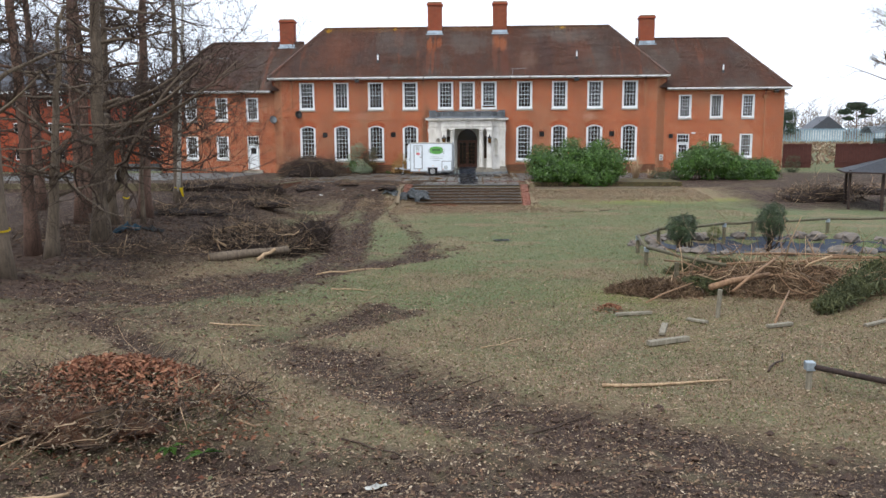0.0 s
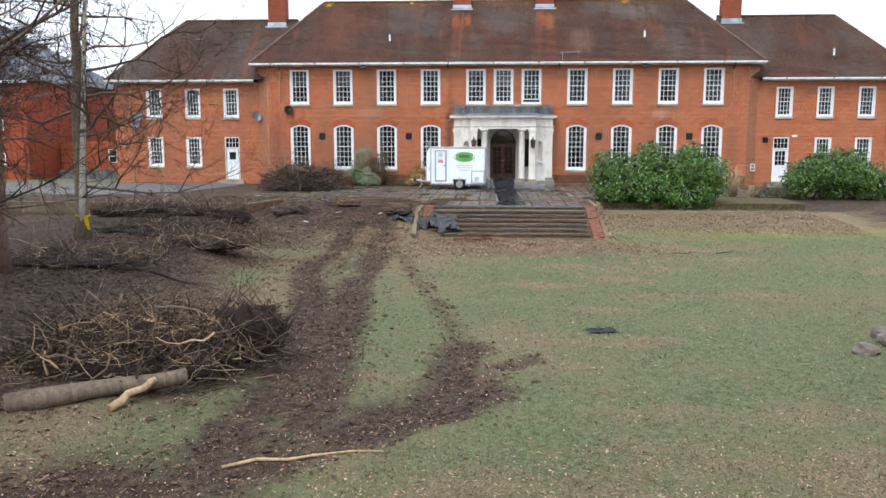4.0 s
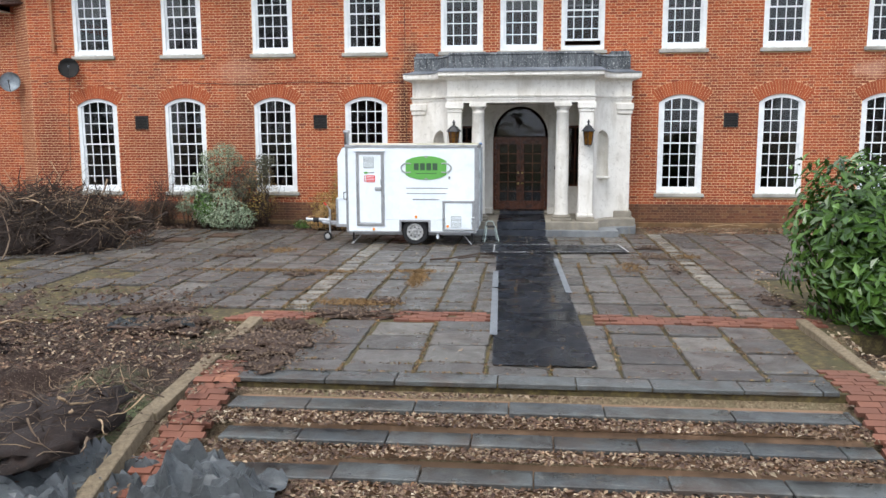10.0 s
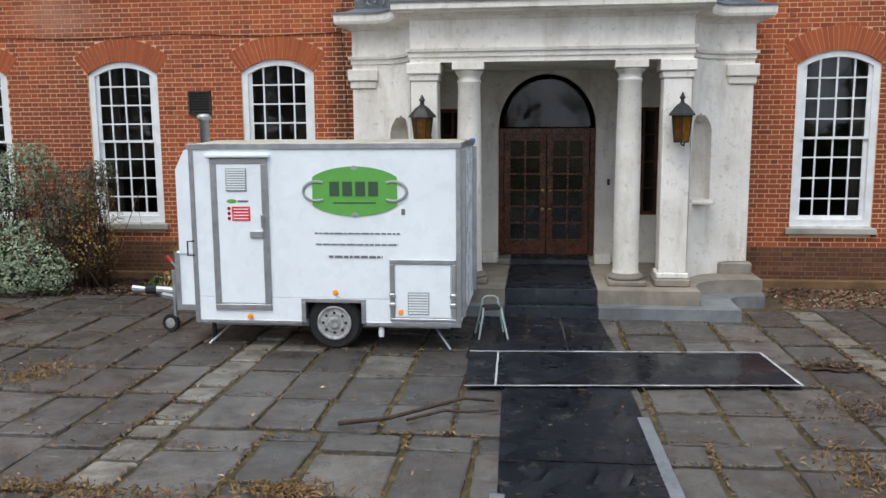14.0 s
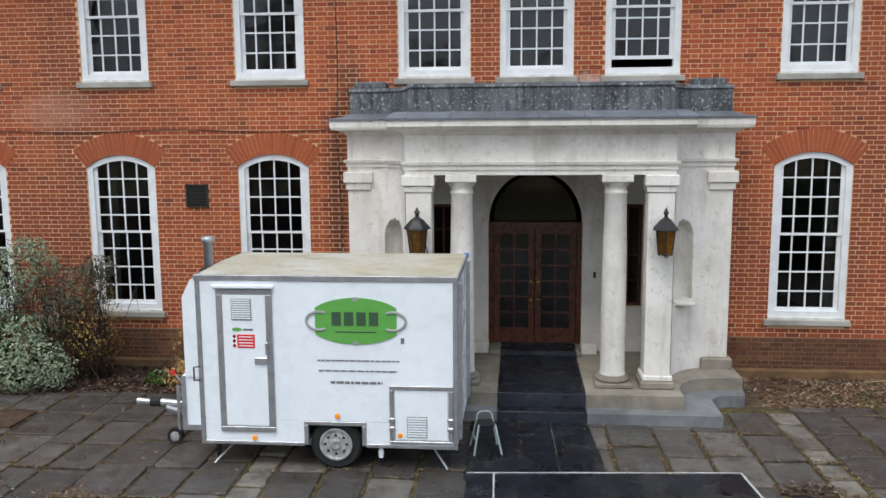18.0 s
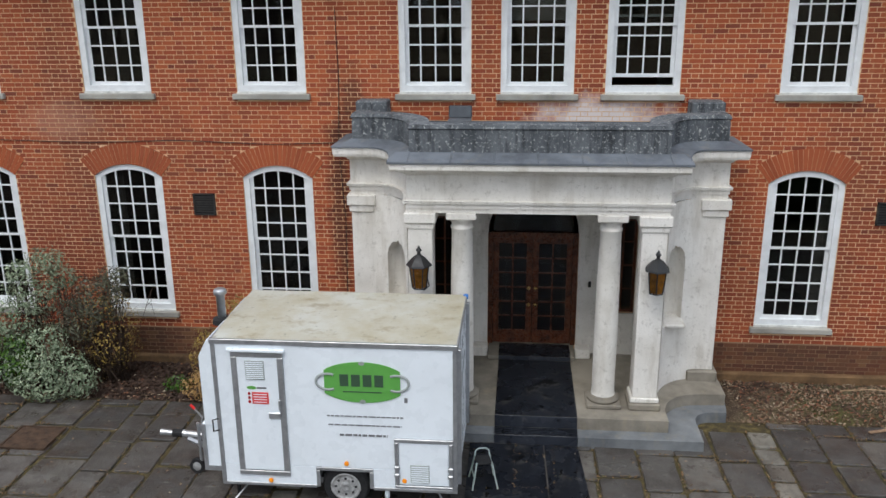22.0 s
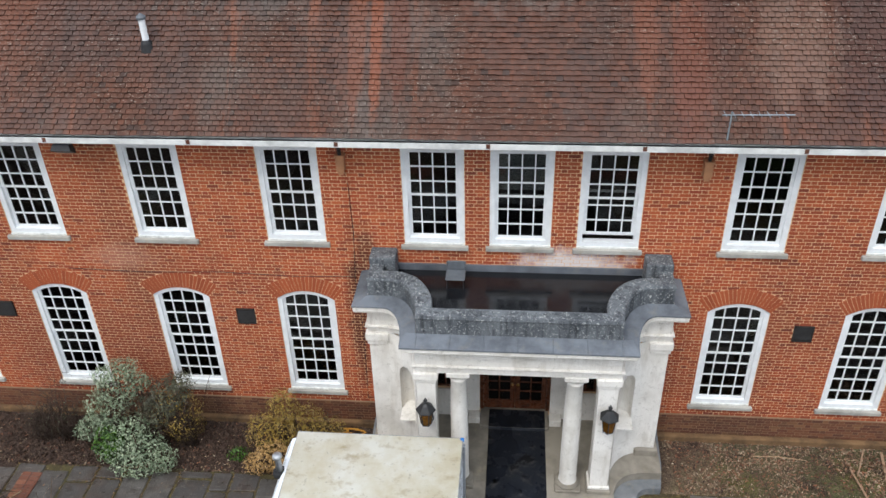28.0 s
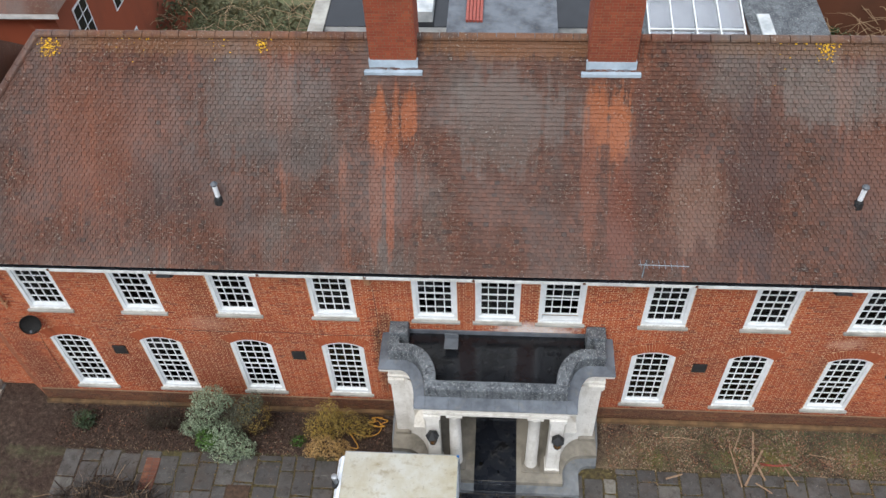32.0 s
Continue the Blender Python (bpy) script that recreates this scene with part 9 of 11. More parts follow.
def wing_doors():
    for sx, x, label in ((-1, WING_DOOR[-1], "white panelled side door with a small dark vision panel"), (1, WING_DOOR[1], "white side door with a glazed upper half")):
        d = thing("door_1" if sx < 0 else "door_2", label, "door", kind="structure", m=Matrix.Translation((x, WING_Y, 0)))
        bm = bmesh.new()
        for a, b in ((-0.46, -0.40), (0.40, 0.46)):
            box(bm, a, 0.02, 0.22, b, 0.12, 2.84)
        box(bm, -0.46, 0.02, 2.76, 0.46, 0.12, 2.84)
        box(bm, -0.40, 0.03, 2.12, 0.40, 0.11, 2.2)
        part("door_frame", bm, M["white"] if sx > 0 else M["white_old"], d)
        bm = bmesh.new()
        for k in (1, 2, 3):
            box(bm, -0.4 + 0.2 * k - 0.012, 0.05, 2.2, -0.4 + 0.2 * k + 0.012, 0.08, 2.76)
        box(bm, -0.4, 0.052, 2.47, 0.4, 0.078, 2.495)
        part("glazing_bars", bm, M["white"], d)
        for k in range(4):
            for z in (2.2, 2.49):
                part("pane", boxed(-0.4 + 0.2 * k + 0.013, 0.062, z, -0.2 + 0.2 * k - 0.013, 0.066, z + 0.27), M["glass"], d).visible_shadow = False
        if sx < 0:
            part("leaf", boxed(-0.37, 0.06, 0.24, 0.37, 0.105, 2.1, 0.004), M["white"], d, "white flush door leaf")
            # dark strips fill the gaps beside the leaf, in place of their shade
            part("jamb_shadow_gap", boxed(-0.40, 0.045, 0.22, -0.37, 0.11, 2.12), M["gazebo_wood"], d, "dark strip for the shaded gap at the jamb")
            part("jamb_shadow_gap", boxed(0.37, 0.045, 0.22, 0.40, 0.11, 2.12), M["gazebo_wood"], d, "dark strip for the shaded gap at the jamb")
            part("vision_panel", boxed(-0.2, 0.052, 1.46, 0.2, 0.06, 1.9), M["felt"], d, "dark glass vision panel")
            part("handle", tube(bmesh.new(), [(-0.3, 0.055, 1.26), (-0.3, 0.01, 1.26), (-0.18, 0.01, 1.26)], 0.012), M["alu"], d)
        else:
            bm = boxed(-0.395, 0.06, 0.24, 0.395, 0.105, 1.2, 0.004)
            for a, b in ((-0.395, -0.29), (0.29, 0.395)):
                box(bm, a, 0.06, 1.2, b, 0.105, 2.11)
            box(bm, -0.29, 0.06, 2.02, 0.29, 0.105, 2.11)
            for k in (1, 2):
                box(bm, -0.29 + 0.193 * k - 0.011, 0.07, 1.2, -0.29 + 0.193 * k + 0.011, 0.1, 2.02)
                box(bm, -0.29, 0.072, 1.2 + 0.273 * k - 0.011, 0.29, 0.098, 1.2 + 0.273 * k + 0.011)
            part("leaf", bm, M["white"], d)
            part("pane", boxed(-0.29, 0.083, 1.2, 0.29, 0.087, 2.02), M["glass"], d).visible_shadow = False
            part("handle", tube(bmesh.new(), [(-0.33, 0.055, 1.15), (-0.33, 0.02, 1.15), (-0.23, 0.02, 1.15)], 0.012), M["brass"], d)
        s = thing("door_steps", "worn stone steps below a side door", "steps", "side door steps")
        for k in range(3):
            part("step", boxed(x - 0.75 - 0.12 * k, WING_Y - 0.3 * (k + 1) - 0.02, -0.3, x + 0.75 + 0.12 * k, WING_Y - 0.02 - 0.004 * k if k == 0 else WING_Y - 0.3 * k - 0.02, 0.2 - 0.12 * k, 0.012), M["stone_worn"], s)


def vents():
    spots = [(c, -0.03, 2.885, 0.19) for c in (-10.9, -5.64, 5.64, 10.9)] + [(15.42, WING_Y - 0.045, 2.68, 0.16)]
    for x, y, z, r in spots:
        v = thing("wall_vent", "dark louvred ventilator set in the brickwork", "vent", "wall vents")
        bm = bmesh.new()
        for a, b, c, d in ((-r, -r, r, -r + 0.025), (-r, r - 0.025, r, r), (-r, -r, -r + 0.025, r), (r - 0.025, -r, r, r)):
            box(bm, x + a, y - 0.012, z + b, x + c, y + 0.03, z + d)
        part("frame", bm, M["louvre"], v)
        part("backing", boxed(x - r, y + 0.02, z - r, x + r, y + 0.03, z + r), M["felt"], v)
        for k in range(7):
            zz = z - r + 0.05 + k * (2 * r - 0.08) / 7
            bm = bmesh.new()
            vs = [bm.verts.new(p) for p in ((x - r + 0.02, y - 0.008, zz), (x + r - 0.02, y - 0.008, zz), (x + r - 0.02, y + 0.016, zz + 0.03), (x - r + 0.02, y + 0.016, zz + 0.03))]
            bm.faces.new(vs)
            bmesh.ops.solidify(bm, geom=list(bm.faces), thickness=0.004)
            part("slat", bm, M["louvre"], v)
    n = thing("meter_box", "small white notice box on the splayed corner wall", "box")
    part("body", boxed(14.55, 0.13, 0.85, 14.8, 0.24, 1.3, 0.01), M["white_old"], n)
    part("dial", boxed(14.6, 0.122, 1.1, 14.75, 0.13, 1.24), M["ink"], n)
    part("dial", boxed(14.6, 0.122, 0.92, 14.75, 0.13, 1.04), M["dish"], n)
    e = thing("emergency_light", "slim white bulkhead light over the side door", "light")
    part("body", boxed(16.95, WING_Y - 0.08, 2.86, 17.25, WING_Y - 0.004, 2.96, 0.015), M["white"], e)
    part("bracket", boxed(17.0, WING_Y - 0.02, 2.82, 17.2, WING_Y - 0.004, 2.86), M["white_old"], e)


def downpipe(x, y, z0, z1, label, hopper=True):
    p = thing("downpipe", label, "downpipe", "rainwater pipes")
    if z0 < z1 - 0.5:
        part("pipe", tube(bmesh.new(), [(x, y - 0.09, z0), (x, y - 0.09, z1 - 0.25)], 0.04, 12), M["pipe"], p)
    if hopper == "slim":
        bm = bmesh.new()
        prism(bm, [(x - 0.05, y - 0.13), (x + 0.05, y - 0.13), (x + 0.05, y - 0.03), (x - 0.05, y - 0.03)], z1 - 0.42, z1 - 0.34)
        prism(bm, [(x - 0.075, y - 0.16), (x + 0.075, y - 0.16), (x + 0.075, y - 0.004), (x - 0.075, y - 0.004)], z1 - 0.34, z1 - 0.06)
        prism(bm, [(x - 0.09, y - 0.175), (x + 0.09, y - 0.175), (x + 0.09, y - 0.004), (x - 0.09, y - 0.004)], z1 - 0.06, z1 - 0.02)
        part("hopper_head", bm, M["pipe"], p)
    elif hopper:
        bm = bmesh.new()
        prism(bm, [(x - 0.07, y - 0.16), (x + 0.07, y - 0.16), (x + 0.07, y - 0.03), (x - 0.07, y - 0.03)], z1 - 0.34, z1 - 0.25)
        prism(bm, [(x - 0.16, y - 0.2), (x + 0.16, y - 0.2), (x + 0.16, y - 0.004), (x - 0.16, y - 0.004)], z1 - 0.25, z1 - 0.08)
        prism(bm, [(x - 0.19, y - 0.22), (x + 0.19, y - 0.22), (x + 0.19, y - 0.004), (x - 0.19, y - 0.004)], z1 - 0.08, z1 - 0.04)
        part("hopper_head", bm, M["pipe"], p)
    part("swan_neck", tube(bmesh.new(), [(x, y - 0.1, z1 - 0.06), (x, y - 0.14, z1 + 0.12), (x, y - 0.36, z1 + 0.3), (x, y - 0.42, z1 + 0.42)], 0.035, 10), M["gutter"], p)
    k = z0 + 0.15
    while k < z1 - 0.5:
        part("collar", boxed(x - 0.07, y - 0.13, k, x + 0.07, y - 0.003, k + 0.06, 0.01), M["pipe"], p)
        k += 1.75


def pipes():
    short = "short buff rainwater pipe broken off below its hopper"
    for x, z0 in ((-3.3, 6.3), (3.25, 6.3), (-13.4, 4.9), (13.3, 5.0)):
        downpipe(x, 0.0, z0, 6.74, short, "slim")
    full = "tall buff rainwater pipe with a square hopper head"
    downpipe(-22.9, WING_Y, -0.1, 5.85, full)
    downpipe(22.3, WING_Y, -0.1, 5.75, full)


def dish(x, y, z, r, turn, label, key="dish"):
    d = thing("satellite_dish", label, "satellite dish", "satellite dishes", m=Matrix.Translation((x, y, z)) @ Matrix.Rotation(math.radians(turn), 4, "Z") @ Matrix.Rotation(math.radians(-20), 4, "X"))
    bm = bmesh.new()
    rings = []
    for i in range(6):
        q = r * i / 5
        rings.append([bm.verts.new((q * math.cos(a), -0.28 - 0.35 * q * q / r, q * 1.1 * math.sin(a))) for a in (2 * math.pi * k / 24 for k in range(24))] if i else [bm.verts.new((0, -0.28, 0))])
    for k in range(24):
        bm.faces.new((rings[0][0], rings[1][k], rings[1][(k + 1) % 24]))
    for a, b in zip(rings[1:], rings[2:]):
        for k in range(24):
            bm.faces.new((a[k], b[k], b[(k + 1) % 24], a[(k + 1) % 24]))
    bmesh.ops.solidify(bm, geom=list(bm.faces), thickness=0.008)
    part("reflector", bm, M[key], d, smooth=True)
    part("bracket", tube(bmesh.new(), [(0, 0.0, -0.05), (0, -0.12, -0.1), (0, -0.27, 0)], 0.02), M["black_metal"], d)
    part("feed_arm", tube(bmesh.new(), [(0, -0.28, -r * 1.05), (0, -0.68, -r * 0.35)], 0.01), M["black_metal"], d)
    part("receiver", tube(bmesh.new(), [(0, -0.68, -r * 0.35), (0, -0.62, -r * 0.2)], 0.03), M["dish"], d)


def roofline():
    dish(-13.0, -0.02, 4.3, 0.28, 28, "dark grey satellite dish on the brick corner", "louvre")
    dish(-15.05, 0.4, 3.95, 0.28, 25, "pale grey satellite dish on the wing corner", "galv")
    dish(-22.5, WING_Y, 3.95, 0.28, 20, "pale grey satellite dish on the wing wall", "galv")
    dish(-22.7, WING_Y, 3.45, 0.22, 20, "small grey satellite dish on the wing wall", "galv")
    for x, y, z in ((-8.3, -0.37, 6.93), (8.15, -0.37, 6.93), (23.0, 0.12, 5.98), (-23.4, 0.12, 5.98)):
        f = thing("floodlight", "black security floodlight fixed under the eaves", "floodlight", "security floodlights")
        part("bracket", boxed(x - 0.1, y, z + 0.08, x + 0.1, y + 0.04, z + 0.12), M["black_metal"], f)
        bm = bmesh.new()
        vs = [bm.verts.new(p) for p in ((x - 0.19, y - 0.16, z - 0.02), (x + 0.19, y - 0.16, z - 0.02), (x + 0.19, y + 0.02, z - 0.14), (x - 0.19, y + 0.02, z - 0.14), (x - 0.15, y - 0.1, z + 0.09), (x + 0.15, y - 0.1, z + 0.09), (x + 0.15, y + 0.04, z + 0.06), (x - 0.15, y + 0.04, z + 0.06))]
        for q in ((0, 1, 5, 4), (1, 2, 6, 5), (2, 3, 7, 6), (3, 0, 4, 7), (4, 5, 6, 7), (3, 2, 1, 0)):
            bm.faces.new([vs[i] for i in q])
        part("housing", bm, M["black_metal"], f)
        bm = bmesh.new()
        vs = [bm.verts.new(p) for p in ((x - 0.16, y - 0.145, z - 0.035), (x + 0.16, y - 0.145, z - 0.035), (x + 0.16, y + 0.0, z - 0.132), (x - 0.16, y + 0.0, z - 0.132))]
        bm.faces.new(vs)
        bmesh.ops.solidify(bm, geom=list(bm.faces), thickness=0.004)
        part("lens", bm, M["galv"], f)
    # small aerials
    for x, y, z in ((3.4, -0.4, 7.15), (-19.8, 2.4, 8.35)):
        a = thing("tv_aerial", "thin metal television aerial on a short mast", "aerial", "aerials")
        part("mast", tube(bmesh.new(), [(x, y, z), (x, y, z + 0.62)], 0.015), M["galv"], a)
        part("boom", tube(bmesh.new(), [(x - 0.15, y, z + 0.56), (x + 1.0, y - 0.05, z + 0.6)], 0.01), M["galv"], a)
        for k in range(8):
            xx = x - 0.1 + 0.14 * k
            part("element", tube(bmesh.new(), [(xx, y - 0.13, z + 0.575), (xx, y + 0.13, z + 0.575)], 0.005, 5), M["galv"], a)
    # boiler flues through the tiles
    for x, y, z in ((-6.84, 0.75, 8.42), (8.28, 0.9, 8.57), (19.4, 1.4, 7.5)):
        f = thing("roof_flue", "short white flue pipe with a black collar", "flue", "roof flues")
        part("collar", lathe(bmesh.new(), [(0.14, z - 0.1), (0.1, z + 0.06), (0.07, z + 0.12)], 14, x, y), M["black_metal"], f)
        part("pipe", lathe(bmesh.new(), [(0.06, z + 0.1), (0.06, z + 0.5)], 14, x, y), M["white"], f)
        part("cap", lathe(bmesh.new(), [(0.085, z + 0.5), (0.085, z + 0.54), (0.02, z + 0.6)], 14, x, y), M["dish"], f)
    # cables clipped to the wall
    for k, pts in enumerate((((-9.2, 3.98), (-7.6, 3.94), (-6.0, 3.99), (-4.4, 3.93), (-3.25, 3.97)), ((-3.22, 6.1), (-3.2, 5.0), (-3.25, 3.9), (-3.18, 2.6), (-3.22, 0.7)), ((-13.0, 4.1), (-13.1, 3.2), (-13.15, 1.6)), ((-13.0, 4.12), (-13.6, 4.06), (-13.9, 4.0)), ((22.3, 2.6), (21.4, 2.58), (20.9, 2.6)))):
        y = WING_Y - 0.02 if k == 4 else -0.015
        c = new("cable", mesh("cable", tube(bmesh.new(), [(x, y, z) for x, z in pts], 0.006, 6), M["black_metal"]))
        tagged(c, "thin black cable clipped along the brickwork", "cable", "wall cables")
    # lichen patches on the tiles
    rng = np.random.default_rng(5)
    slope = Vector((0, 3.92, 4.04)).normalized()
    for cx, s, r, n in ((-11.0, 5.3, 0.13, 150), (-5.75, 5.4, 0.08, 60), (7.4, 5.4, 0.12, 90), (-6.9, 5.45, 0.2, 14), (-8.9, 5.45, 0.3, 14), (6.6, 5.45, 0.5, 16)):
        verts, faces = [], []
        for k in range(n):
            x = cx + rng.normal() * r
            d = s + rng.normal() * r * 0.9
            d = min(d, 5.52)
            p = Vector((x, -0.42, 7.2)) + slope * d + Vector((0, -slope.z, slope.y)) * 0.062
            q = rng.uniform(0.006, 0.024)
            o = len(verts)
            for i in range(7):
                a = 6.283 * i / 7
                u = q * rng.uniform(0.7, 1.2)
                verts.append(tuple(p + Vector((math.cos(a) * u, 0, 0)) + slope * math.sin(a) * u * 0.8))
            verts.append(tuple(p + Vector((0, -slope.z, slope.y)) * 0.012))
            faces += [(o + i, o + (i + 1) % 7, o + 7) for i in range(7)]
        ob = new("lichen", raw("lichen", verts, faces, M["lichen"]))
        tagged(ob, "bright yellow lichen crust on the roof tiles", "lichen", kind="stuff")


wing_doors()
vents()
pipes()
roofline()


# ---- garden edging, plastic sheets and clutter ----
def plank(name, label, category, a, b, w, h, key, group="", seed=0):
    """A squared timber from a to b, resting at their heights."""
    a, b = Vector(a), Vector(b)
    d = (b - a).normalized()
    n = Vector((-d.y, d.x, 0)).normalized() * w / 2
    up = n.cross(d).normalized()
    up = up if up.z > 0 else -up
    rng = random.Random(seed + int(a.x * 100))
    bm = bmesh.new()
    rows = []
    for t in (0, 0.3, 0.65, 1):
        p = a.lerp(b, t) + n * rng.uniform(-0.05, 0.05)
        rows.append([bm.verts.new(p + n * s + up * k * rng.uniform(0.93, 1.05)) for s, k in ((-1, 0.0), (1, 0.0), (0.94, h), (-0.94, h))])
    for r, q in zip(rows, rows[1:]):
        for i in range(4):
            bm.faces.new((r[i], r[(i + 1) % 4], q[(i + 1) % 4], q[i]))
    bm.faces.new(rows[0][::-1])
    bm.faces.new(rows[-1])
    bmesh.ops.recalc_face_normals(bm, faces=bm.faces)
    bmesh.ops.bevel(bm, geom=list(bm.edges), offset=min(w, h) * 0.08, segments=1, affect="EDGES")
    return solid(name, bm, M[key], label, category, group)


def draped(name, label, x, y, sx, sy, turn, seed, key, fold=0.12, n=34, ragged=0.18):
    """A crumpled plastic sheet lying over the ground."""
    rng = random.Random(seed)
    bm = bmesh.new()
    c, s = math.cos(turn), math.sin(turn)
    rows = []
    for j in range(n + 1):
        row = []
        for i in range(n + 1):
            u, v = i / n * 2 - 1, j / n * 2 - 1
            rr = 1 + ragged * noise.noise(Vector((math.atan2(v, u) * 1.6, seed, 0)))
            px, py = u * sx * rr, v * sy * rr
            wx, wy = x + px * c - py * s, y + px * s + py * c
            k = noise.fractal(Vector((px * 2.2 + seed, py * 2.2, 0)), 0.8, 2.0, 4)
            ridge = (1 - abs(noise.noise(Vector((px * 2.6 + py * 2.0, py * 3.0 - px * 1.6, seed + 4.0)))) * 2.4)
            z = max(0.0, k * 0.5 + max(0.0, ridge) ** 2 * 0.8) * fold * (1.15 - 0.7 * max(abs(u), abs(v)))
            under = gz(wx, wy)
            if abs(wx - 0.2) < 3.2 and STAIR_END < wy < STAIR_TOP:
                under = max(under, -0.124 * min(6, math.floor((STAIR_TOP - wy) / 0.555)) - 0.0)
            row.append(bm.verts.new((wx, wy, under + 0.02 + z)))
        rows.append(row)
    for r, q in zip(rows, rows[1:]):
        for i in range(n):
            bm.faces.new((r[i], r[i + 1], q[i + 1], q[i]))
    bmesh.ops.solidify(bm, geom=list(bm.faces), thickness=0.006)
    return solid(name, bm, M[key], label, "plastic sheet", smooth=False)


def edging():
    kerb = "weathered timber sleeper edging the steps"
    plank("timber_edging", kerb, "edging", (-3.5, -12.5, 0.02), (-3.62, -15.6, -0.28), 0.2, 0.1, "sleeper", "timber edgings", 1)
    plank("timber_edging", kerb, "edging", (-3.62, -15.62, -0.3), (-3.42, -18.72, -0.87), 0.17, 0.15, "sleeper", "timber edgings", 2)
    plank("timber_edging", kerb, "edging", (-3.48, -18.74, -0.83), (-3.78, -18.76, -0.83), 0.15, 0.15, "sleeper", "timber edgings", 3)
    plank("timber_edging", kerb, "edging", (-3.8, -18.75, -0.83), (-4.6, -18.62, -0.81), 0.13, 0.11, "sleeper", "timber edgings", 4)
    plank("timber_edging", kerb, "edging", (3.9, -11.9, -0.12), (3.96, -14.4, -0.2), 0.15, 0.2, "sleeper", "timber edgings", 5)
    low = "low pale kerb below the laurel hedge"
    for x0, x1 in ((4.35, 6.4), (6.45, 8.6), (8.64, 10.9), (10.95, 13.1)):
        plank("edging_kerb", low, "edging", (x0, -12.95, -0.44), (x1, -12.98, -0.44), 0.1, 0.12, "timber", "hedge kerbs", 6)
    draped("plastic_sheet", "grey plastic sheet crumpled over the timber edging", -3.1, -17.0, 1.2, 0.6, -0.25, 3, "tarp", 0.36, 40)
    draped("plastic_sheet", "torn end of grey plastic sheet on the steps", -2.2, -17.6, 0.42, 0.6, 0.2, 6, "tarp", 0.2, 26)
    draped("plastic_sheet", "dark torn plastic sheet lying on the mud", -8.8, -12.3, 0.75, 0.35, 0.1, 9, "tarp", 0.12, 22)
    draped("plastic_sheet", "dark plastic sheet half buried by the paving edge", -4.9, -12.7, 0.6, 0.2, 0.15, 12, "tarp_dark", 0.2, 20)
    draped("plastic_bag", "blue plastic bag lying under the trees", -11.2, -35.5, 0.45, 0.3, 0.3, 15, "tarp_blue", 0.4, 20)
    draped("plastic_bag", "dark plastic bag beside the blue one", -10.4, -35.3, 0.35, 0.22, 0.1, 17, "tarp_dark", 0.2, 16)
    draped("plastic_sheet", "flat dark plastic scrap on the lawn", 1.95, -33.5, 0.3, 0.18, 0.2, 19, "tarp_dark", 0.06, 14)
    draped("litter_scrap", "crushed white wrapper on the muddy grass", 0.1, -55.1, 0.13, 0.05, 0.5, 21, "white_old", 0.06, 10)
    for x, y, a in ((-6.9, -15.6, 0.4), (-5.2, -15.2, 1.0), (-7.8, -17.9, 0.2), (12.0, -1.1, 0.4), (15.3, -4.8, 0.1)):
        draped("litter_scrap", "small white plastic scrap lying in the mud", x, y, 0.12, 0.07, a, int(x * 7), "white_old", 0.06, 8)
    # retaining wall beside the mud
    wall = thing("retaining_wall", "low concrete-coped retaining wall round a raised bed", "wall")
    for (x0, y0), (x1, y1) in (((-27, -16.15), (-21.5, -16.2)), ((-21.46, -16.2), (-16, -16.28)), ((-15.96, -16.28), (-10.75, -16.4)), ((-10.72, -16.4), (-10.3, -14.9)), ((-10.29, -14.86), (-9.87, -13.44))):
        d = Vector((x1 - x0, y1 - y0, 0)).normalized()
        n = Vector((-d.y, d.x, 0))
        n = n if n.y > 0 or n.x < 0 else -n
        a, b = Vector((x0, y0, 0)), Vector((x1, y1, 0))
        pts = [tuple(p.xy) for p in (a, b, b + n * 0.22, a + n * 0.22)]
        if (b - a).cross(n).z < 0:
            pts = pts[::-1]
        ret = x0 > -10.73
        part("wall_panel", prism(bmesh.new(), pts, -0.9, 0.14 if not ret else 0.1), M["brick_base"] if ret else M["mossy"], wall, "brick return" if ret else "")
        e = [tuple((Vector(p).to_3d() + (-n * 0.03 if i in (0, 1) else n * 0.03)).xy) for i, p in enumerate(pts)]
        part("coping", prism(bmesh.new(), [tuple(p) for p in pts], 0.142 if not ret else 0.102, 0.2 if not ret else 0.16), M["mossy"], wall)
    plank("wooden_post", "short pale timber offcut in the mud", "timber", (-9.9, -20.6, -0.6), (-7.8, -20.2, -0.62), 0.14, 0.14, "sleeper", "", 8)
    # tarmac path by the left wing
    bm = bmesh.new()
    prism(bm, [(-34, -10.0), (-17.2, -9.2), (-15.8, -1.6), (-15.8, 0.42), (-34, 0.42)], -0.3, 0.0)
    solid("tarmac_path", bm, M["tarmac"], "grey damp tarmac path along the wing", "path", kind="structure")
    bm = bmesh.new()
    prism(bm, [(13.4, -3.6), (27, -3.8), (27, 0.42), (14.9, 0.42), (13.7, 0.0)], -0.35, -0.06)
    solid("side_path", bm, M["tarmac"], "grey paved path beside the far wing", "path", kind="structure")
    # coil of hose in the bed
    pts = []
    for k in range(150):
        t = k / 149
        if t < 0.55:
            a = t / 0.55 * 6.283 * 2.6
            pts.append((-3.55 + 0.2 * math.cos(a) + 0.1 * math.sin(k), -0.5 + 0.17 * math.sin(a), 0.05 + 0.05 * t + 0.02 * math.sin(3 * a)))
        else:
            u = (t - 0.55) / 0.45
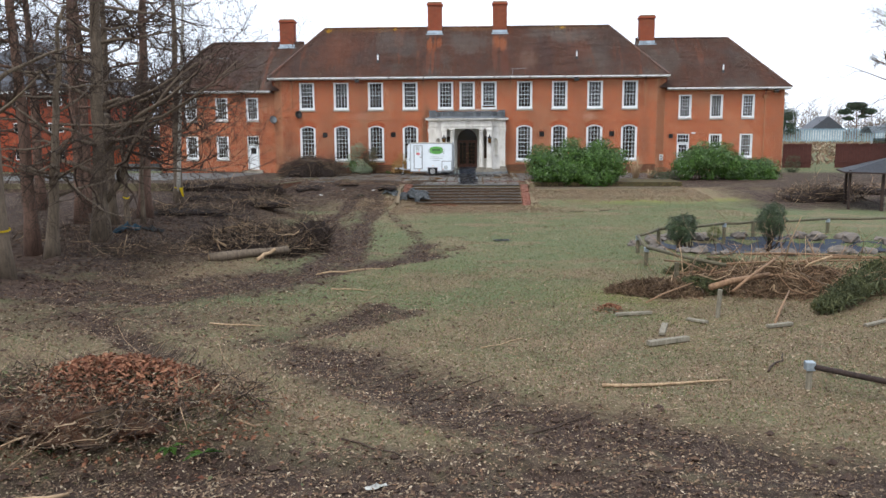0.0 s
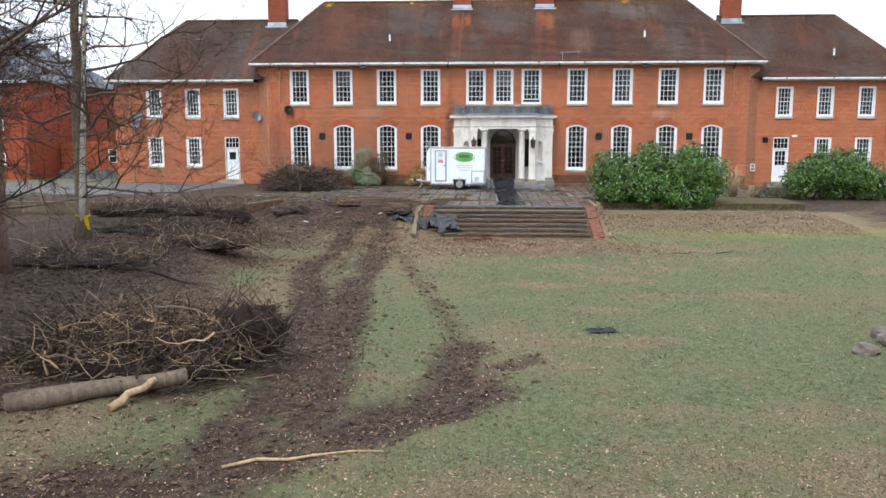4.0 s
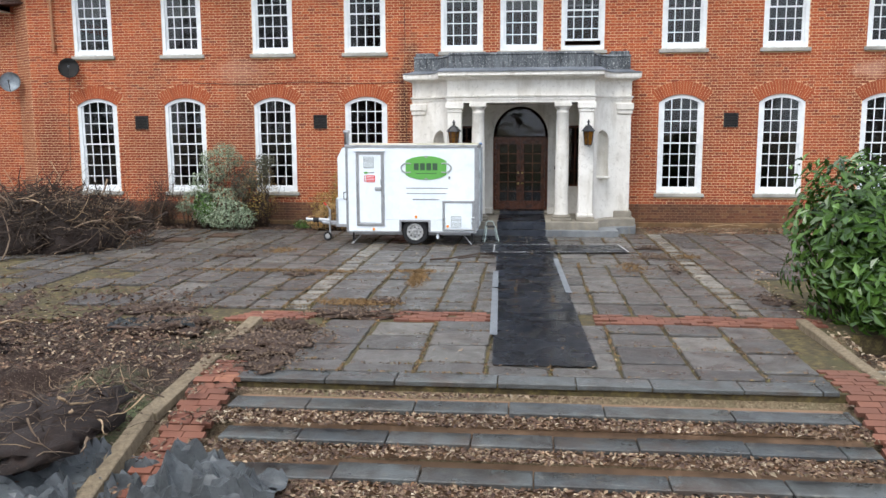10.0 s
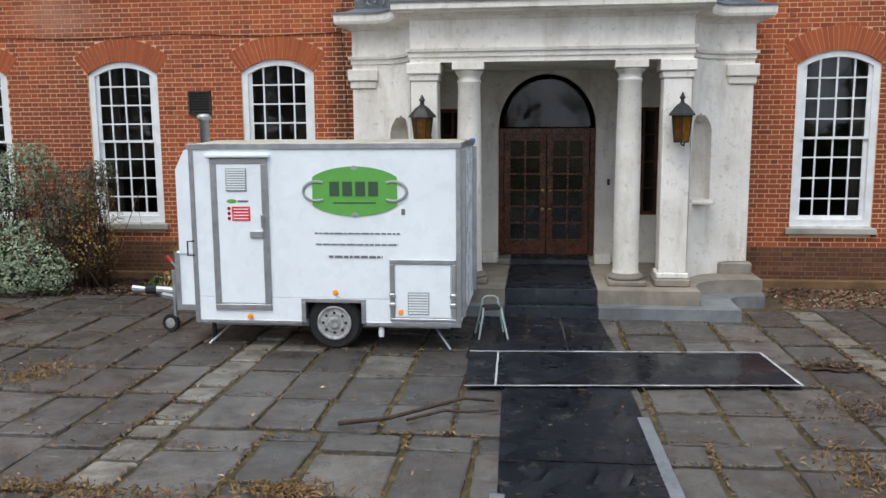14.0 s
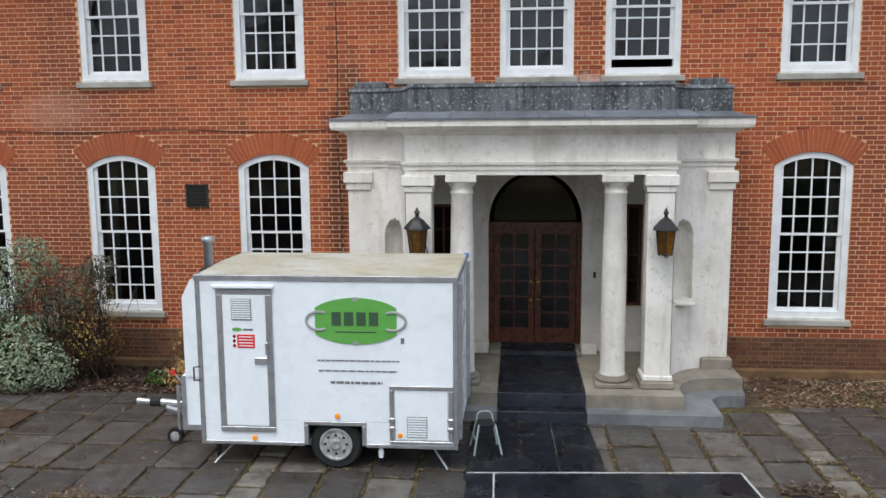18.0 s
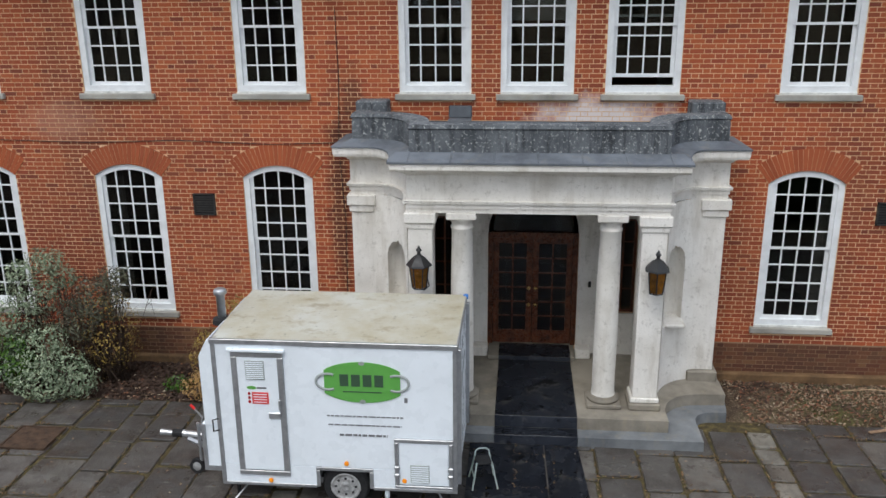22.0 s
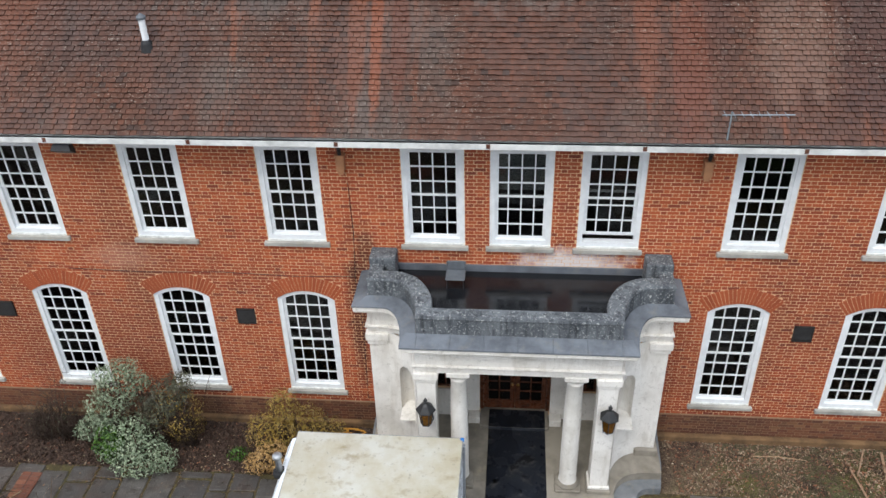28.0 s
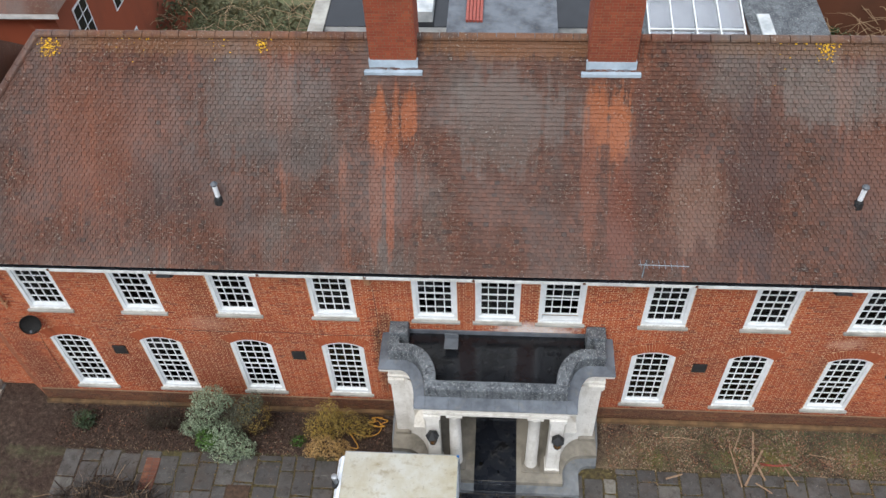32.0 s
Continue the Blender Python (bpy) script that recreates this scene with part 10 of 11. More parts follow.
            pts.append((-3.6 - 0.9 * u + 0.3 * math.sin(u * 9), -0.6 - 0.75 * u + 0.15 * math.cos(u * 11), 0.05))
    c = new("garden_hose", mesh("garden_hose", tube(bmesh.new(), pts, 0.014, 6), M["hose"], True))
    tagged(c, "loose coil of yellow garden hose in the bed", "hose")
    # stick on the paving and cut canes in the far bed
    def cane(pts, r, key, label, cat="branch", group="loose branches"):
        ob = new("branch", raw_tubes("branch", [(pts, [r * (1 - 0.5 * i / len(pts)) for i in range(len(pts))])], M[key], 6))
        tagged(ob, label, cat, group)
    cane([(-1.75, -6.85, 0.05), (-1.35, -6.7, 0.06), (-1.0, -6.42, 0.08), (-0.75, -6.25, 0.1), (-0.5, -6.15, 0.05)], 0.022, "twig", "reddish dead frond lying on the paving")
    cane([(-1.2, -6.7, 0.05), (-0.9, -6.5, 0.07), (-0.7, -6.5, 0.06), (-0.45, -6.4, 0.05)], 0.016, "twig", "reddish dead frond lying on the paving")
    rr = random.Random(12)
    for k in range(9):
        x, y, a = rr.uniform(5.4, 10.2), rr.uniform(-1.5, -0.5), rr.uniform(-0.9, 0.9) + (1.57 if k % 4 == 0 else 0)
        L = rr.uniform(0.5, 1.5)
        dx, dy = math.cos(a) * L / 2, math.sin(a) * L / 2 * 0.6
        cane([(x - dx, y - dy, 0.04 + rr.random() * 0.08), (x + rr.uniform(-0.05, 0.05), y, 0.12), (x + dx, min(-0.1, y + dy), 0.05 + rr.random() * 0.1)], rr.uniform(0.006, 0.013), rr.choice(("twig_pale", "twig", "litter_red")), "dry cut canes strewn in the bed", "cane", "cut canes")
    lath = "thin pale timber lath dropped across bed and paving"
    laths = (((7.05, -1.03), (7.4, -0.29), 0.03), ((7.54, -1.39), (7.74, -0.35), 0.055), ((6.95, -0.85), (7.11, -2.14), 0.035), ((7.21, -2.09), (7.9, -0.94), 0.06),
             ((7.66, -1.41), (7.8, -1.9), 0.06), ((8.32, -1.22), (8.7, -2.03), 0.035), ((7.51, -1.99), (7.93, -2.29), 0.04), ((4.98, -1.97), (5.46, -1.81), 0.05))
    for k, ((ax, ay), (bx, by), w) in enumerate(laths):
        plank("lath", lath, "lath", (ax, ay, 0.03), (bx, by, 0.03), w, 0.02, "lath", "timber laths", 20 + k)
    for k in range(3):
        cane([(7.76, -1.36 - 0.03 * k, 0.04), (8.2, -1.42 - 0.03 * k, 0.05 + 0.02 * k), (8.64, -1.36 - 0.02 * k, 0.04)], 0.01, "red_plastic", "thin red plastic rod in the bed", "rod", "red rods")
    # two square drain covers let into the paving
    for cx, cy in ((-7.43, -3.03), (-8.2, -3.97)):
        lid = thing("drain_cover", "square rusty brown drain cover in the paving", "drain cover", "drain covers", m=Matrix.Translation((cx, cy, 0.0)))
        rim = bmesh.new()
        for q in ((-0.36, -0.32, 0.36, -0.29), (-0.36, 0.29, 0.36, 0.32), (-0.36, -0.29, -0.33, 0.29), (0.33, -0.29, 0.36, 0.29)):
            box(rim, q[0], q[1], -0.03, q[2], q[3], 0.03)
        part("frame", rim, M["rusted"], lid)
        part("lid", boxed(-0.325, -0.285, -0.03, 0.325, 0.285, 0.024, 0.006), M["rusted"], lid)


edging()


def mound(x, y, rx, ry, h, seed, n=300):
    """A low spill of soil and dry leaves on the paving."""
    rng = np.random.default_rng(seed)
    z0 = max(0.0, gz(x, y)) if y > STAIR_TOP else gz(x, y)
    t = thing("soil_spill", "low spill of soil and dry leaves on broken paving", "soil", "soil spills")
    bm = bmesh.new()
    bmesh.ops.create_icosphere(bm, subdivisions=4, radius=1.0)
    for v in bm.verts:
        k = 0.75 + 0.55 * noise.fractal(v.co * 2.0 + Vector((seed, 0, 0)), 0.7, 2.0, 4)
        v.co = Vector((x + v.co.x * rx * k, y + v.co.y * ry * k, z0 + v.co.z * h * max(0.2, k) - 0.01))
    part("soil", bm, M["clod"], t, smooth=True)
    a, q = rng.uniform(0, 6.283, n), np.sqrt(rng.random(n)) * 1.1
    px, py = x + np.cos(a) * rx * q, y + np.sin(a) * ry * q
    pz = z0 + h * np.sqrt(np.clip(1 - q * q, 0, 1)) * 0.9 + 0.02
    part("leaves", leaf_mesh("leaves", np.stack([px, py, pz], 1), rng.normal(size=(n, 3)) * 0.4 + np.array((0, 0, 1)), 0.055, 0.025, M["litter_soil"], rng, 0.0), M["litter_soil"], t, kind="stuff")


for k, (x, y, rx, ry, h, n) in enumerate(((-3.0, -13.4, 0.75, 0.85, 0.1, 900), (-2.3, -11.75, 0.75, 0.3, 0.07, 500), (-4.7, -12.6, 0.7, 0.6, 0.12, 400), (-2.75, -14.4, 0.35, 0.4, 0.06, 260), (-5.3, -11.6, 0.7, 0.4, 0.06, 300), (-2.9, -12.75, 0.35, 0.2, 0.16, 120), (-2.0, -10.9, 0.3, 0.18, 0.08, 80), (4.0, -10.2, 0.3, 0.5, 0.04, 120), (2.9, -4.6, 0.35, 0.2, 0.05, 120), (-5.9, -6.4, 0.5, 0.15, 0.04, 120), (-4.0, -8.4, 0.3, 0.3, 0.04, 120), (3.0, -7.3, 0.12, 0.6, 0.03, 120))):
    mound(x, y, rx, ry, h, 300 + k, n)


# ---- pond, fence and conifer cuttings ----
def pond():
    bm = bmesh.new()
    rings = []
    for q in (0.0, 0.35, 0.7, 0.95, 1.1):
        row = []
        for k in range(40):
            a = 6.283 * k / 40
            w = q * (1 + 0.1 * noise.noise(Vector((math.cos(a) * 2, math.sin(a) * 2, 5))))
            x, y = 11.6 + 3.9 * w * math.cos(a), -34.9 + 1.85 * w * math.sin(a)
            row.append(bm.verts.new((x, y, gz(x, y) + 0.03 + 0.05 * noise.noise(Vector((x * 1.5, y * 1.5, 1))))))
        rings.append(row)
    for r, q in zip(rings[1:], rings[2:]):
        for k in range(40):
            bm.faces.new((r[k], r[(k + 1) % 40], q[(k + 1) % 40], q[k]))
    bm.faces.new(rings[1])
    for v in rings[0]:
        bm.verts.remove(v)
    solid("pond_liner", bm, M["liner"], "wrinkled dark blue liner of an empty pond", "pond", smooth=True)
    rng = random.Random(40)
    for k in range(46):
        a = 6.283 * k / 46 + rng.uniform(-0.05, 0.05)
        q = rng.uniform(1.12, 1.32)
        x, y = 11.6 + 3.9 * q * math.cos(a), -34.9 + 1.85 * q * math.sin(a)
        s = rng.uniform(0.14, 0.34)
        bm = bmesh.new()
        bmesh.ops.create_icosphere(bm, subdivisions=2, radius=1)
        for v in bm.verts:
            f = 0.85 + 0.4 * noise.noise(v.co * 1.6 + Vector((k, 0, 0)))
            v.co = Vector((v.co.x * s * 1.2 * f, v.co.y * s * f, v.co.z * s * 0.7 * f))
        solid("rock", bm, M["rock"], "rounded grey rock edging the pond", "rock", "pond rocks", m=Matrix.Translation((x, y, gz(x, y) + s * 0.25)))
    # fence
    fence = thing("pond_fence", "low timber post and rail fence round the pond", "fence")
    posts = [(6.33, -42.3), (6.06, -39.6), (6.3, -36.9), (7.35, -35.0), (10.1, -33.2), (11.3, -32.7), (14.5, -31.5), (17.0, -31.2), (20.0, -31.6)]
    top = -0.3
    for k, (x, y) in enumerate(posts):
        p = part("post", boxed(x - 0.055, y - 0.055, gz(x, y) - 0.1, x + 0.055, y + 0.055, top, 0.01), M["rail"], fence)
        if k in (1, 2, 4, 6):
            part("post_cap", boxed(x - 0.065, y - 0.065, top - 0.12, x + 0.065, y + 0.065, top + 0.02, 0.008), M["galv"], p, "galvanised post bracket")
    rails = [((6.06, -39.6), (6.3, -36.9)), ((6.3, -36.9), (7.35, -35.0)), ((7.35, -35.0), (10.1, -33.2)), ((10.1, -33.2), (11.3, -32.7)), ((11.3, -32.7), (14.5, -31.5)), ((14.5, -31.5), (17.0, -31.2)), ((17.0, -31.2), (20.0, -31.6)), ((6.06, -39.6), (7.4, -42.9))]
    for (x0, y0), (x1, y1) in rails:
        part("rail", tube(bmesh.new(), [(x0, y0, top + 0.02), ((x0 + x1) / 2, (y0 + y1) / 2, top - 0.01), (x1, y1, top + 0.02 if y0 > y1 or True else top)], 0.05, 8), M["rail"], fence, smooth=True)
    def leaner(x, y, h, lx, label, cap=False):
        z = gz(x, y)
        t = thing("fence_post", label, "post", "loose posts")
        part("stake", tube(bmesh.new(), [(x, y, z - 0.1), (x + lx, y, z + h)], 0.05, 8), M["timber"], t)
        if cap:
            part("cap", boxed(x + lx - 0.07, y - 0.07, z + h - 0.12, x + lx + 0.07, y + 0.07, z + h + 0.02, 0.01), M["galv"], t, "galvanised bracket")
    leaner(6.3, -46.3, 0.62, 0.04, "grey leaning stake among the cuttings")
    leaner(6.33, -51.3, 0.42, 0, "low timber post with a metal bracket", True)
    c = new("fence_rail", mesh("fence_rail", tube(bmesh.new(), [(6.38, -51.32, gz(6.3, -51.3) + 0.36), (7.9, -53.0, gz(7.9, -53) + 0.34), (9.6, -54.8, gz(9.6, -54.8) + 0.34)], 0.045, 8), M["gazebo_wood"], True))
    tagged(c, "dark low fence rail along the lawn edge", "rail")
    leaner(9.6, -54.8, 0.36, 0, "low timber post with a metal bracket", True)
    # heap of conifer cuttings
    rng = np.random.default_rng(44)
    heap("brush_pile", "heap of brown dead conifer branches beside the pond", 9.2, -42.4, 2.9, 1.7, 0.55, 700, 81, 0.25, 0.012, 2.2, soil=False, wood="pole")
    heap("brush_pile", "flat brown conifer cuttings on the grass", 5.6, -43.6, 1.1, 0.5, 0.28, 200, 82, 0.15, 0.008, 0.9, soil=False)
    def sprays(name, label, n, key, cx, cy, rx, ry, h, long=0.3):
        a, q = rng.uniform(0, 6.283, n), np.sqrt(rng.random(n))
        x, y = cx + np.cos(a) * rx * q, cy + np.sin(a) * ry * q
        z = ground_height(x, y) + 0.04 + h * np.clip(1 - q**1.8, 0, 1) * rng.uniform(0.5, 1.05, n)
        d = rng.normal(size=(n, 3)) * np.array((0.8, 0.8, 0.5)) + np.array((0, 0, 0.7))
        tagged(new(name, leaf_mesh(name, np.stack([x, y, z], 1), d, long, 0.035, M[key], rng, 0.1)), label, "foliage", kind="stuff")
    sprays("dead_foliage", "brown dead conifer sprays heaped up", 4200, "conifer_dead", 9.0, -42.5, 2.9, 1.7, 0.5)
    sprays("dead_foliage", "brown conifer sprays on the grass", 1600, "conifer_dead", 5.6, -43.6, 1.3, 0.6, 0.3)
    sprays("green_foliage", "green conifer sprays on the heap", 3000, "conifer", 7.8, -40.9, 1.5, 0.6, 0.45, 0.24)
    sprays("green_foliage", "green conifer sprays on the heap", 1200, "conifer", 6.6, -43.4, 0.9, 0.45, 0.35, 0.24)
    # one long green bough
    b = thing("conifer_bough", "long cut green conifer bough lying on the ground", "bough")
    a0, a1 = np.array((8.6, -46.0, gz(8.6, -46) + 0.15)), np.array((11.9, -42.1, gz(11.9, -42) + 0.5))
    part("stem", raw_tubes("stem", [([tuple(a0 + (a1 - a0) * t) for t in np.linspace(0, 1, 5)], [0.02, 0.03, 0.035, 0.04, 0.045])], M["twig"], 7), M["twig"], b)
    n = 5200
    t = rng.random(n)
    p = a0 + (a1 - a0) * t[:, None] + rng.normal(size=(n, 3)) * np.array((0.22, 0.22, 0.1)) * (0.4 + t[:, None])
    p[:, 2] = np.maximum(p[:, 2], ground_height(p[:, 0], p[:, 1]) + 0.03)
    part("sprays", leaf_mesh("sprays", p, rng.normal(size=(n, 3)) + np.array((0, 0, 0.6)), 0.22, 0.035, M["conifer"], rng, 0.1), M["conifer"], b, kind="stuff")
    pole = "long pale conifer pole lying over the cuttings"
    for k, (x0, y0, z0, x1, y1, z1, r) in enumerate(((7.0, -45.0, 0.35, 9.0, -42.2, 0.75, 0.035), (7.2, -42.4, 0.55, 12.3, -41.2, 0.5, 0.03), (7.8, -43.3, 0.4, 11.5, -42.6, 0.35, 0.028), (8.2, -41.8, 0.75, 11.8, -40.6, 0.5, 0.035), (7.2, -47.2, 0.06, 8.4, -44.6, 0.3, 0.028), (10.4, -40.4, 0.35, 13.6, -39.6, 0.3, 0.05), (5.0, -45.2, 0.08, 6.6, -43.4, 0.3, 0.02), (6.7, -44.2, 0.3, 8.4, -43.2, 0.45, 0.08))):
        za, zb = gz(x0, y0) + z0, gz(x1, y1) + z1
        ob = new("pole", raw_tubes("pole", [([(x0, y0, za), ((x0 * 2 + x1) / 3, (y0 * 2 + y1) / 3, (za * 2 + zb) / 3 + 0.04), ((x0 + 2 * x1) / 3, (y0 + 2 * y1) / 3, (za + 2 * zb) / 3 + 0.02), (x1, y1, zb)], [r, r * 0.95, r * 0.8, r * 0.6])], M["pole"], 8))
        tagged(ob, pole, "pole", "cut poles")
    for k, (x0, y0, x1, y1, w, h) in enumerate(((4.35, -48.85, 5.15, -48.5, 0.14, 0.09), (4.75, -48.1, 5.0, -47.2, 0.12, 0.05), (4.15, -46.25, 4.95, -46.1, 0.1, 0.06), (5.6, -46.6, 5.9, -47.0, 0.12, 0.05), (7.0, -47.4, 7.6, -47.0, 0.12, 0.06), (9.0, -47.2, 9.8, -46.6, 0.1, 0.05))):
        plank("plank", "weathered timber offcut lying on the grass", "plank", (x0, y0, gz(x0, y0) + 0.02), (x1, y1, gz(x1, y1) + 0.02), w, h, "timber", "loose planks", k)


pond()


# ---- garden shelter, side buildings, distance ----
def gazebo():
    g = thing("garden_shelter", "open timber shelter with a dark felt roof", "gazebo")
    for x, y in ((19.5, -21.5), (20.75, -22.3), (20.5, -18.7), (24.3, -22.3), (24.3, -18.6)):
        part("post", boxed(x - 0.06, y - 0.06, gz(x, y) - 0.1, x + 0.06, y + 0.06, 1.1, 0.01), M["gazebo_wood"], g)
    bm = bmesh.new()
    lo = [bm.verts.new(p) for p in ((19.2, -21.6, 1.0), (20.6, -22.7, 1.0), (25.0, -22.7, 1.0), (25.0, -18.2, 1.0), (20.2, -18.2, 1.0))]
    hi = [bm.verts.new(p) for p in ((22.3, -20.6, 1.85), (23.6, -20.4, 1.85))]
    for q in ((lo[0], lo[1], hi[0]), (lo[1], lo[2], hi[1], hi[0]), (lo[2], lo[3], hi[1]), (lo[3], lo[4], hi[0], hi[1]), (lo[4], lo[0], hi[0])):
        bm.faces.new(q)
    bmesh.ops.solidify(bm, geom=list(bm.faces), thickness=0.06)
    part("roof", bm, M["slate"], g, "dark felted hipped roof")
    for a, b in (((19.2, -21.6), (20.6, -22.7)), ((20.6, -22.7), (25, -22.7)), ((19.2, -21.6), (20.2, -18.2))):
        part("eaves_board", tube(bmesh.new(), [(*a, 0.98), (*b, 0.98)], 0.05, 4), M["gazebo_wood"], g)
    for k in range(9):
        x = 20.9 + 0.42 * k
        part("slat", boxed(x, -22.34, gz(x, -22.3), x + 0.03, -22.3, -0.2), M["timber"], g)
    for z in (-0.7, -0.45, -0.22):
        part("lattice_rail", boxed(20.8, -22.36, z, 24.3, -22.34, z + 0.04), M["timber"], g)


def block(name, label, x0, y0, x1, y1, z1, key, roof=None, wins=(), eave_key="fascia", z0=-0.3):
    """A plain neighbouring building: walls, windows in its front, hipped roof."""
    b = thing(name, label, "building")
    part("wall", boxed(x0, y0, z0, x1, y1, z1), M[key], b)
    if roof:
        o, rz, hip, rk = roof
        bm = bmesh.new()
        e = [bm.verts.new(p) for p in ((x0 - o, y0 - o, z1 + 0.004), (x1 + o, y0 - o, z1 + 0.004), (x1 + o, y1 + o, z1 + 0.004), (x0 - o, y1 + o, z1 + 0.004))]
        ym = (y0 + y1) / 2
        if x1 - x0 > y1 - y0:
            r = [bm.verts.new(p) for p in ((x0 - o + hip, ym, rz), (x1 + o - hip, ym, rz))]
            qs = ((e[0], e[1], r[1], r[0]), (e[2], e[3], r[0], r[1]), (e[3], e[0], r[0]), (e[1], e[2], r[1]))
        else:
            xm = (x0 + x1) / 2
            r = [bm.verts.new(p) for p in ((xm, y0 - o + hip, rz), (xm, y1 + o - hip, rz))]
            qs = ((e[0], e[1], r[0]), (e[1], e[2], r[1], r[0]), (e[2], e[3], r[1]), (e[3], e[0], r[0], r[1]))
        for q in qs:
            bm.faces.new(q)
        bm.faces.new(e[::-1])
        part("roof", bm, M[rk], b)
        part("fascia", boxed(x0 - o, y0 - o, z1 - 0.18, x1 + o, y0 - o + 0.03, z1), M[eave_key], b)
    for x, z, w, h, side in wins:
        if side == "f":
            fr = boxed(x - w / 2, y0 - 0.03, z, x + w / 2, y0 - 0.004, z + h)
            gl = boxed(x - w / 2 + 0.07, y0 - 0.036, z + 0.07, x + w / 2 - 0.07, y0 - 0.031, z + h - 0.07)
            bar = box(boxed(x - 0.02, y0 - 0.05, z, x + 0.02, y0 - 0.037, z + h), x - w / 2, y0 - 0.048, z + h * 0.5 - 0.02, x + w / 2, y0 - 0.037, z + h * 0.5 + 0.02)
        else:
            fr = boxed(x1 + 0.004, x - w / 2, z, x1 + 0.03, x + w / 2, z + h)
            gl = boxed(x1 + 0.031, x - w / 2 + 0.07, z + 0.07, x1 + 0.036, x + w / 2 - 0.07, z + h - 0.07)
            bar = boxed(x1 + 0.037, x - 0.02, z, x1 + 0.05, x + 0.02, z + h)
            for k in (0.25, 0.5, 0.75):
                box(bar, x1 + 0.037, x - w / 2, z + h * k - 0.015, x1 + 0.048, x + w / 2, z + h * k + 0.015)
        wn = part("window", fr, M["white"], b)
        part("pane", gl, M["felt"], wn)
        part("glazing_bar", bar, M["white"], wn)
    return b


def neighbours():
    wins = [(x, z, 1.3, 0.8, "f") for x in (-43, -40.2, -37.6, -34.6) for z in (0.9, 3.2, 5.4)]
    block("neighbour_block", "red brick neighbouring block with a dark hipped roof", -46, 5, -32.3, 20, 6.6, "brick", (0.4, 11.4, 5.5, "slate"), wins)
    block("link_block", "low dark red flat-roofed link building", -32.2, 9, -25, 15, 2.4, "brick_rub", None, [(-28, 0.9, 1.2, 1.0, "f")])
    w = thing("yard_wall", "low dark wall across the yard", "wall")
    part("wall_face", boxed(-31, 6.5, -0.2, -25.4, 6.7, 0.5), M["parapet"], w)
    for k in range(12):
        part("railing", boxed(-30.8 + 0.46 * k, 6.58, 0.5, -30.77 + 0.46 * k, 6.61, 1.0), M["black_metal"], w)
    part("railing", boxed(-31, 6.575, 0.98, -25.4, 6.615, 1.02), M["black_metal"], w)
    for x0, x1 in ((26.8, 29.2), (31.2, 35.6)):
        p = thing("timber_screen", "weathered brown boarded screen with peeling paint", "screen", "boarded screens")
        n = int((x1 - x0) / 0.3)
        for k in range(n):
            a = x0 + (x1 - x0) * k / n
            part("board", boxed(a, 9.0, -0.2, a + (x1 - x0) / n - 0.015, 9.04, 1.9 + 0.02 * (k % 3)), M["panel_brown"], p)
        part("rail", boxed(x0, 8.95, 1.75, x1, 9.0, 1.85), M["panel_brown"], p)
        part("rail", boxed(x0, 8.95, 0.3, x1, 9.0, 0.4), M["panel_brown"], p)
    s = thing("glass_shelter", "clear shelter with a curved translucent roof", "shelter")
    for x in (34.6, 36.0, 37.4, 38.8):
        part("post", boxed(x - 0.04, 9.96, -0.2, x + 0.04, 10.04, 2.5), M["galv"], s)
    for x in (34.7, 36.1, 37.5):
        part("pane", boxed(x, 9.985, 0.2, x + 1.2, 9.995, 2.35), M["glass"], s).visible_shadow = False
    bm = bmesh.new()
    rows = [[bm.verts.new((x, 9.6 + 1.2 * k / 10 * 2, 2.45 + 0.95 * math.sin(math.pi * (0.12 + 0.76 * k / 10)))) for x in (34.4, 39.2)] for k in range(11)]
    for a, b in zip(rows, rows[1:]):
        bm.faces.new((a[0], a[1], b[1], b[0]))
    bmesh.ops.solidify(bm, geom=list(bm.faces), thickness=0.03)
    part("roof", bm, M["galv"], s, "curved translucent roof sheet")
    # palisade fence far off
    f = thing("palisade_fence", "pale blue-grey steel palisade fence in the distance", "fence")
    cs = []
    for k in range(150):
        x = 40 + 0.62 * k
        cs.append([(x + a, 150 + c, b) for c in (0, 0.05) for b in (-0.3, 3.4) for a in (0, 0.28)])
    part("pales", boxes_mesh("pales", cs, M["fence_blue"]), M["fence_blue"], f, kind="stuff")
    for z in (0.4, 3.0):
        part("rail", boxed(40, 150.06, z, 133, 150.14, z + 0.15), M["fence_blue"], f)
    for x, w in ((96, 9), (118, 11), (70, 8)):
        h = thing("distant_house", "pale gabled house beyond the fence", "house", "distant houses")
        part("wall", boxed(x, 185, -0.5, x + w, 193, 3.2), M["ply_white"], h)
        bm = bmesh.new()
        vs = [bm.verts.new(p) for p in ((x - 0.4, 184.6, 3.2), (x + w + 0.4, 184.6, 3.2), (x + w / 2, 184.6, 7.0), (x - 0.4, 193.4, 3.2), (x + w + 0.4, 193.4, 3.2), (x + w / 2, 193.4, 7.0))]
        for q in ((0, 1, 2), (5, 4, 3), (0, 2, 5, 3), (1, 4, 5, 2), (0, 3, 4, 1)):
            bm.faces.new([vs[i] for i in q])
        part("roof", bm, M["slate"], h)
    m = thing("lamp_mast", "thin grey mast above the far trees", "mast")
    part("pole", tube(bmesh.new(), [(118, 170, -0.5), (118, 170, 15)], [0.15, 0.08]), M["galv"], m)
    part("head", boxed(117.6, 169.8, 15, 118.4, 170.2, 15.25), M["galv"], m)


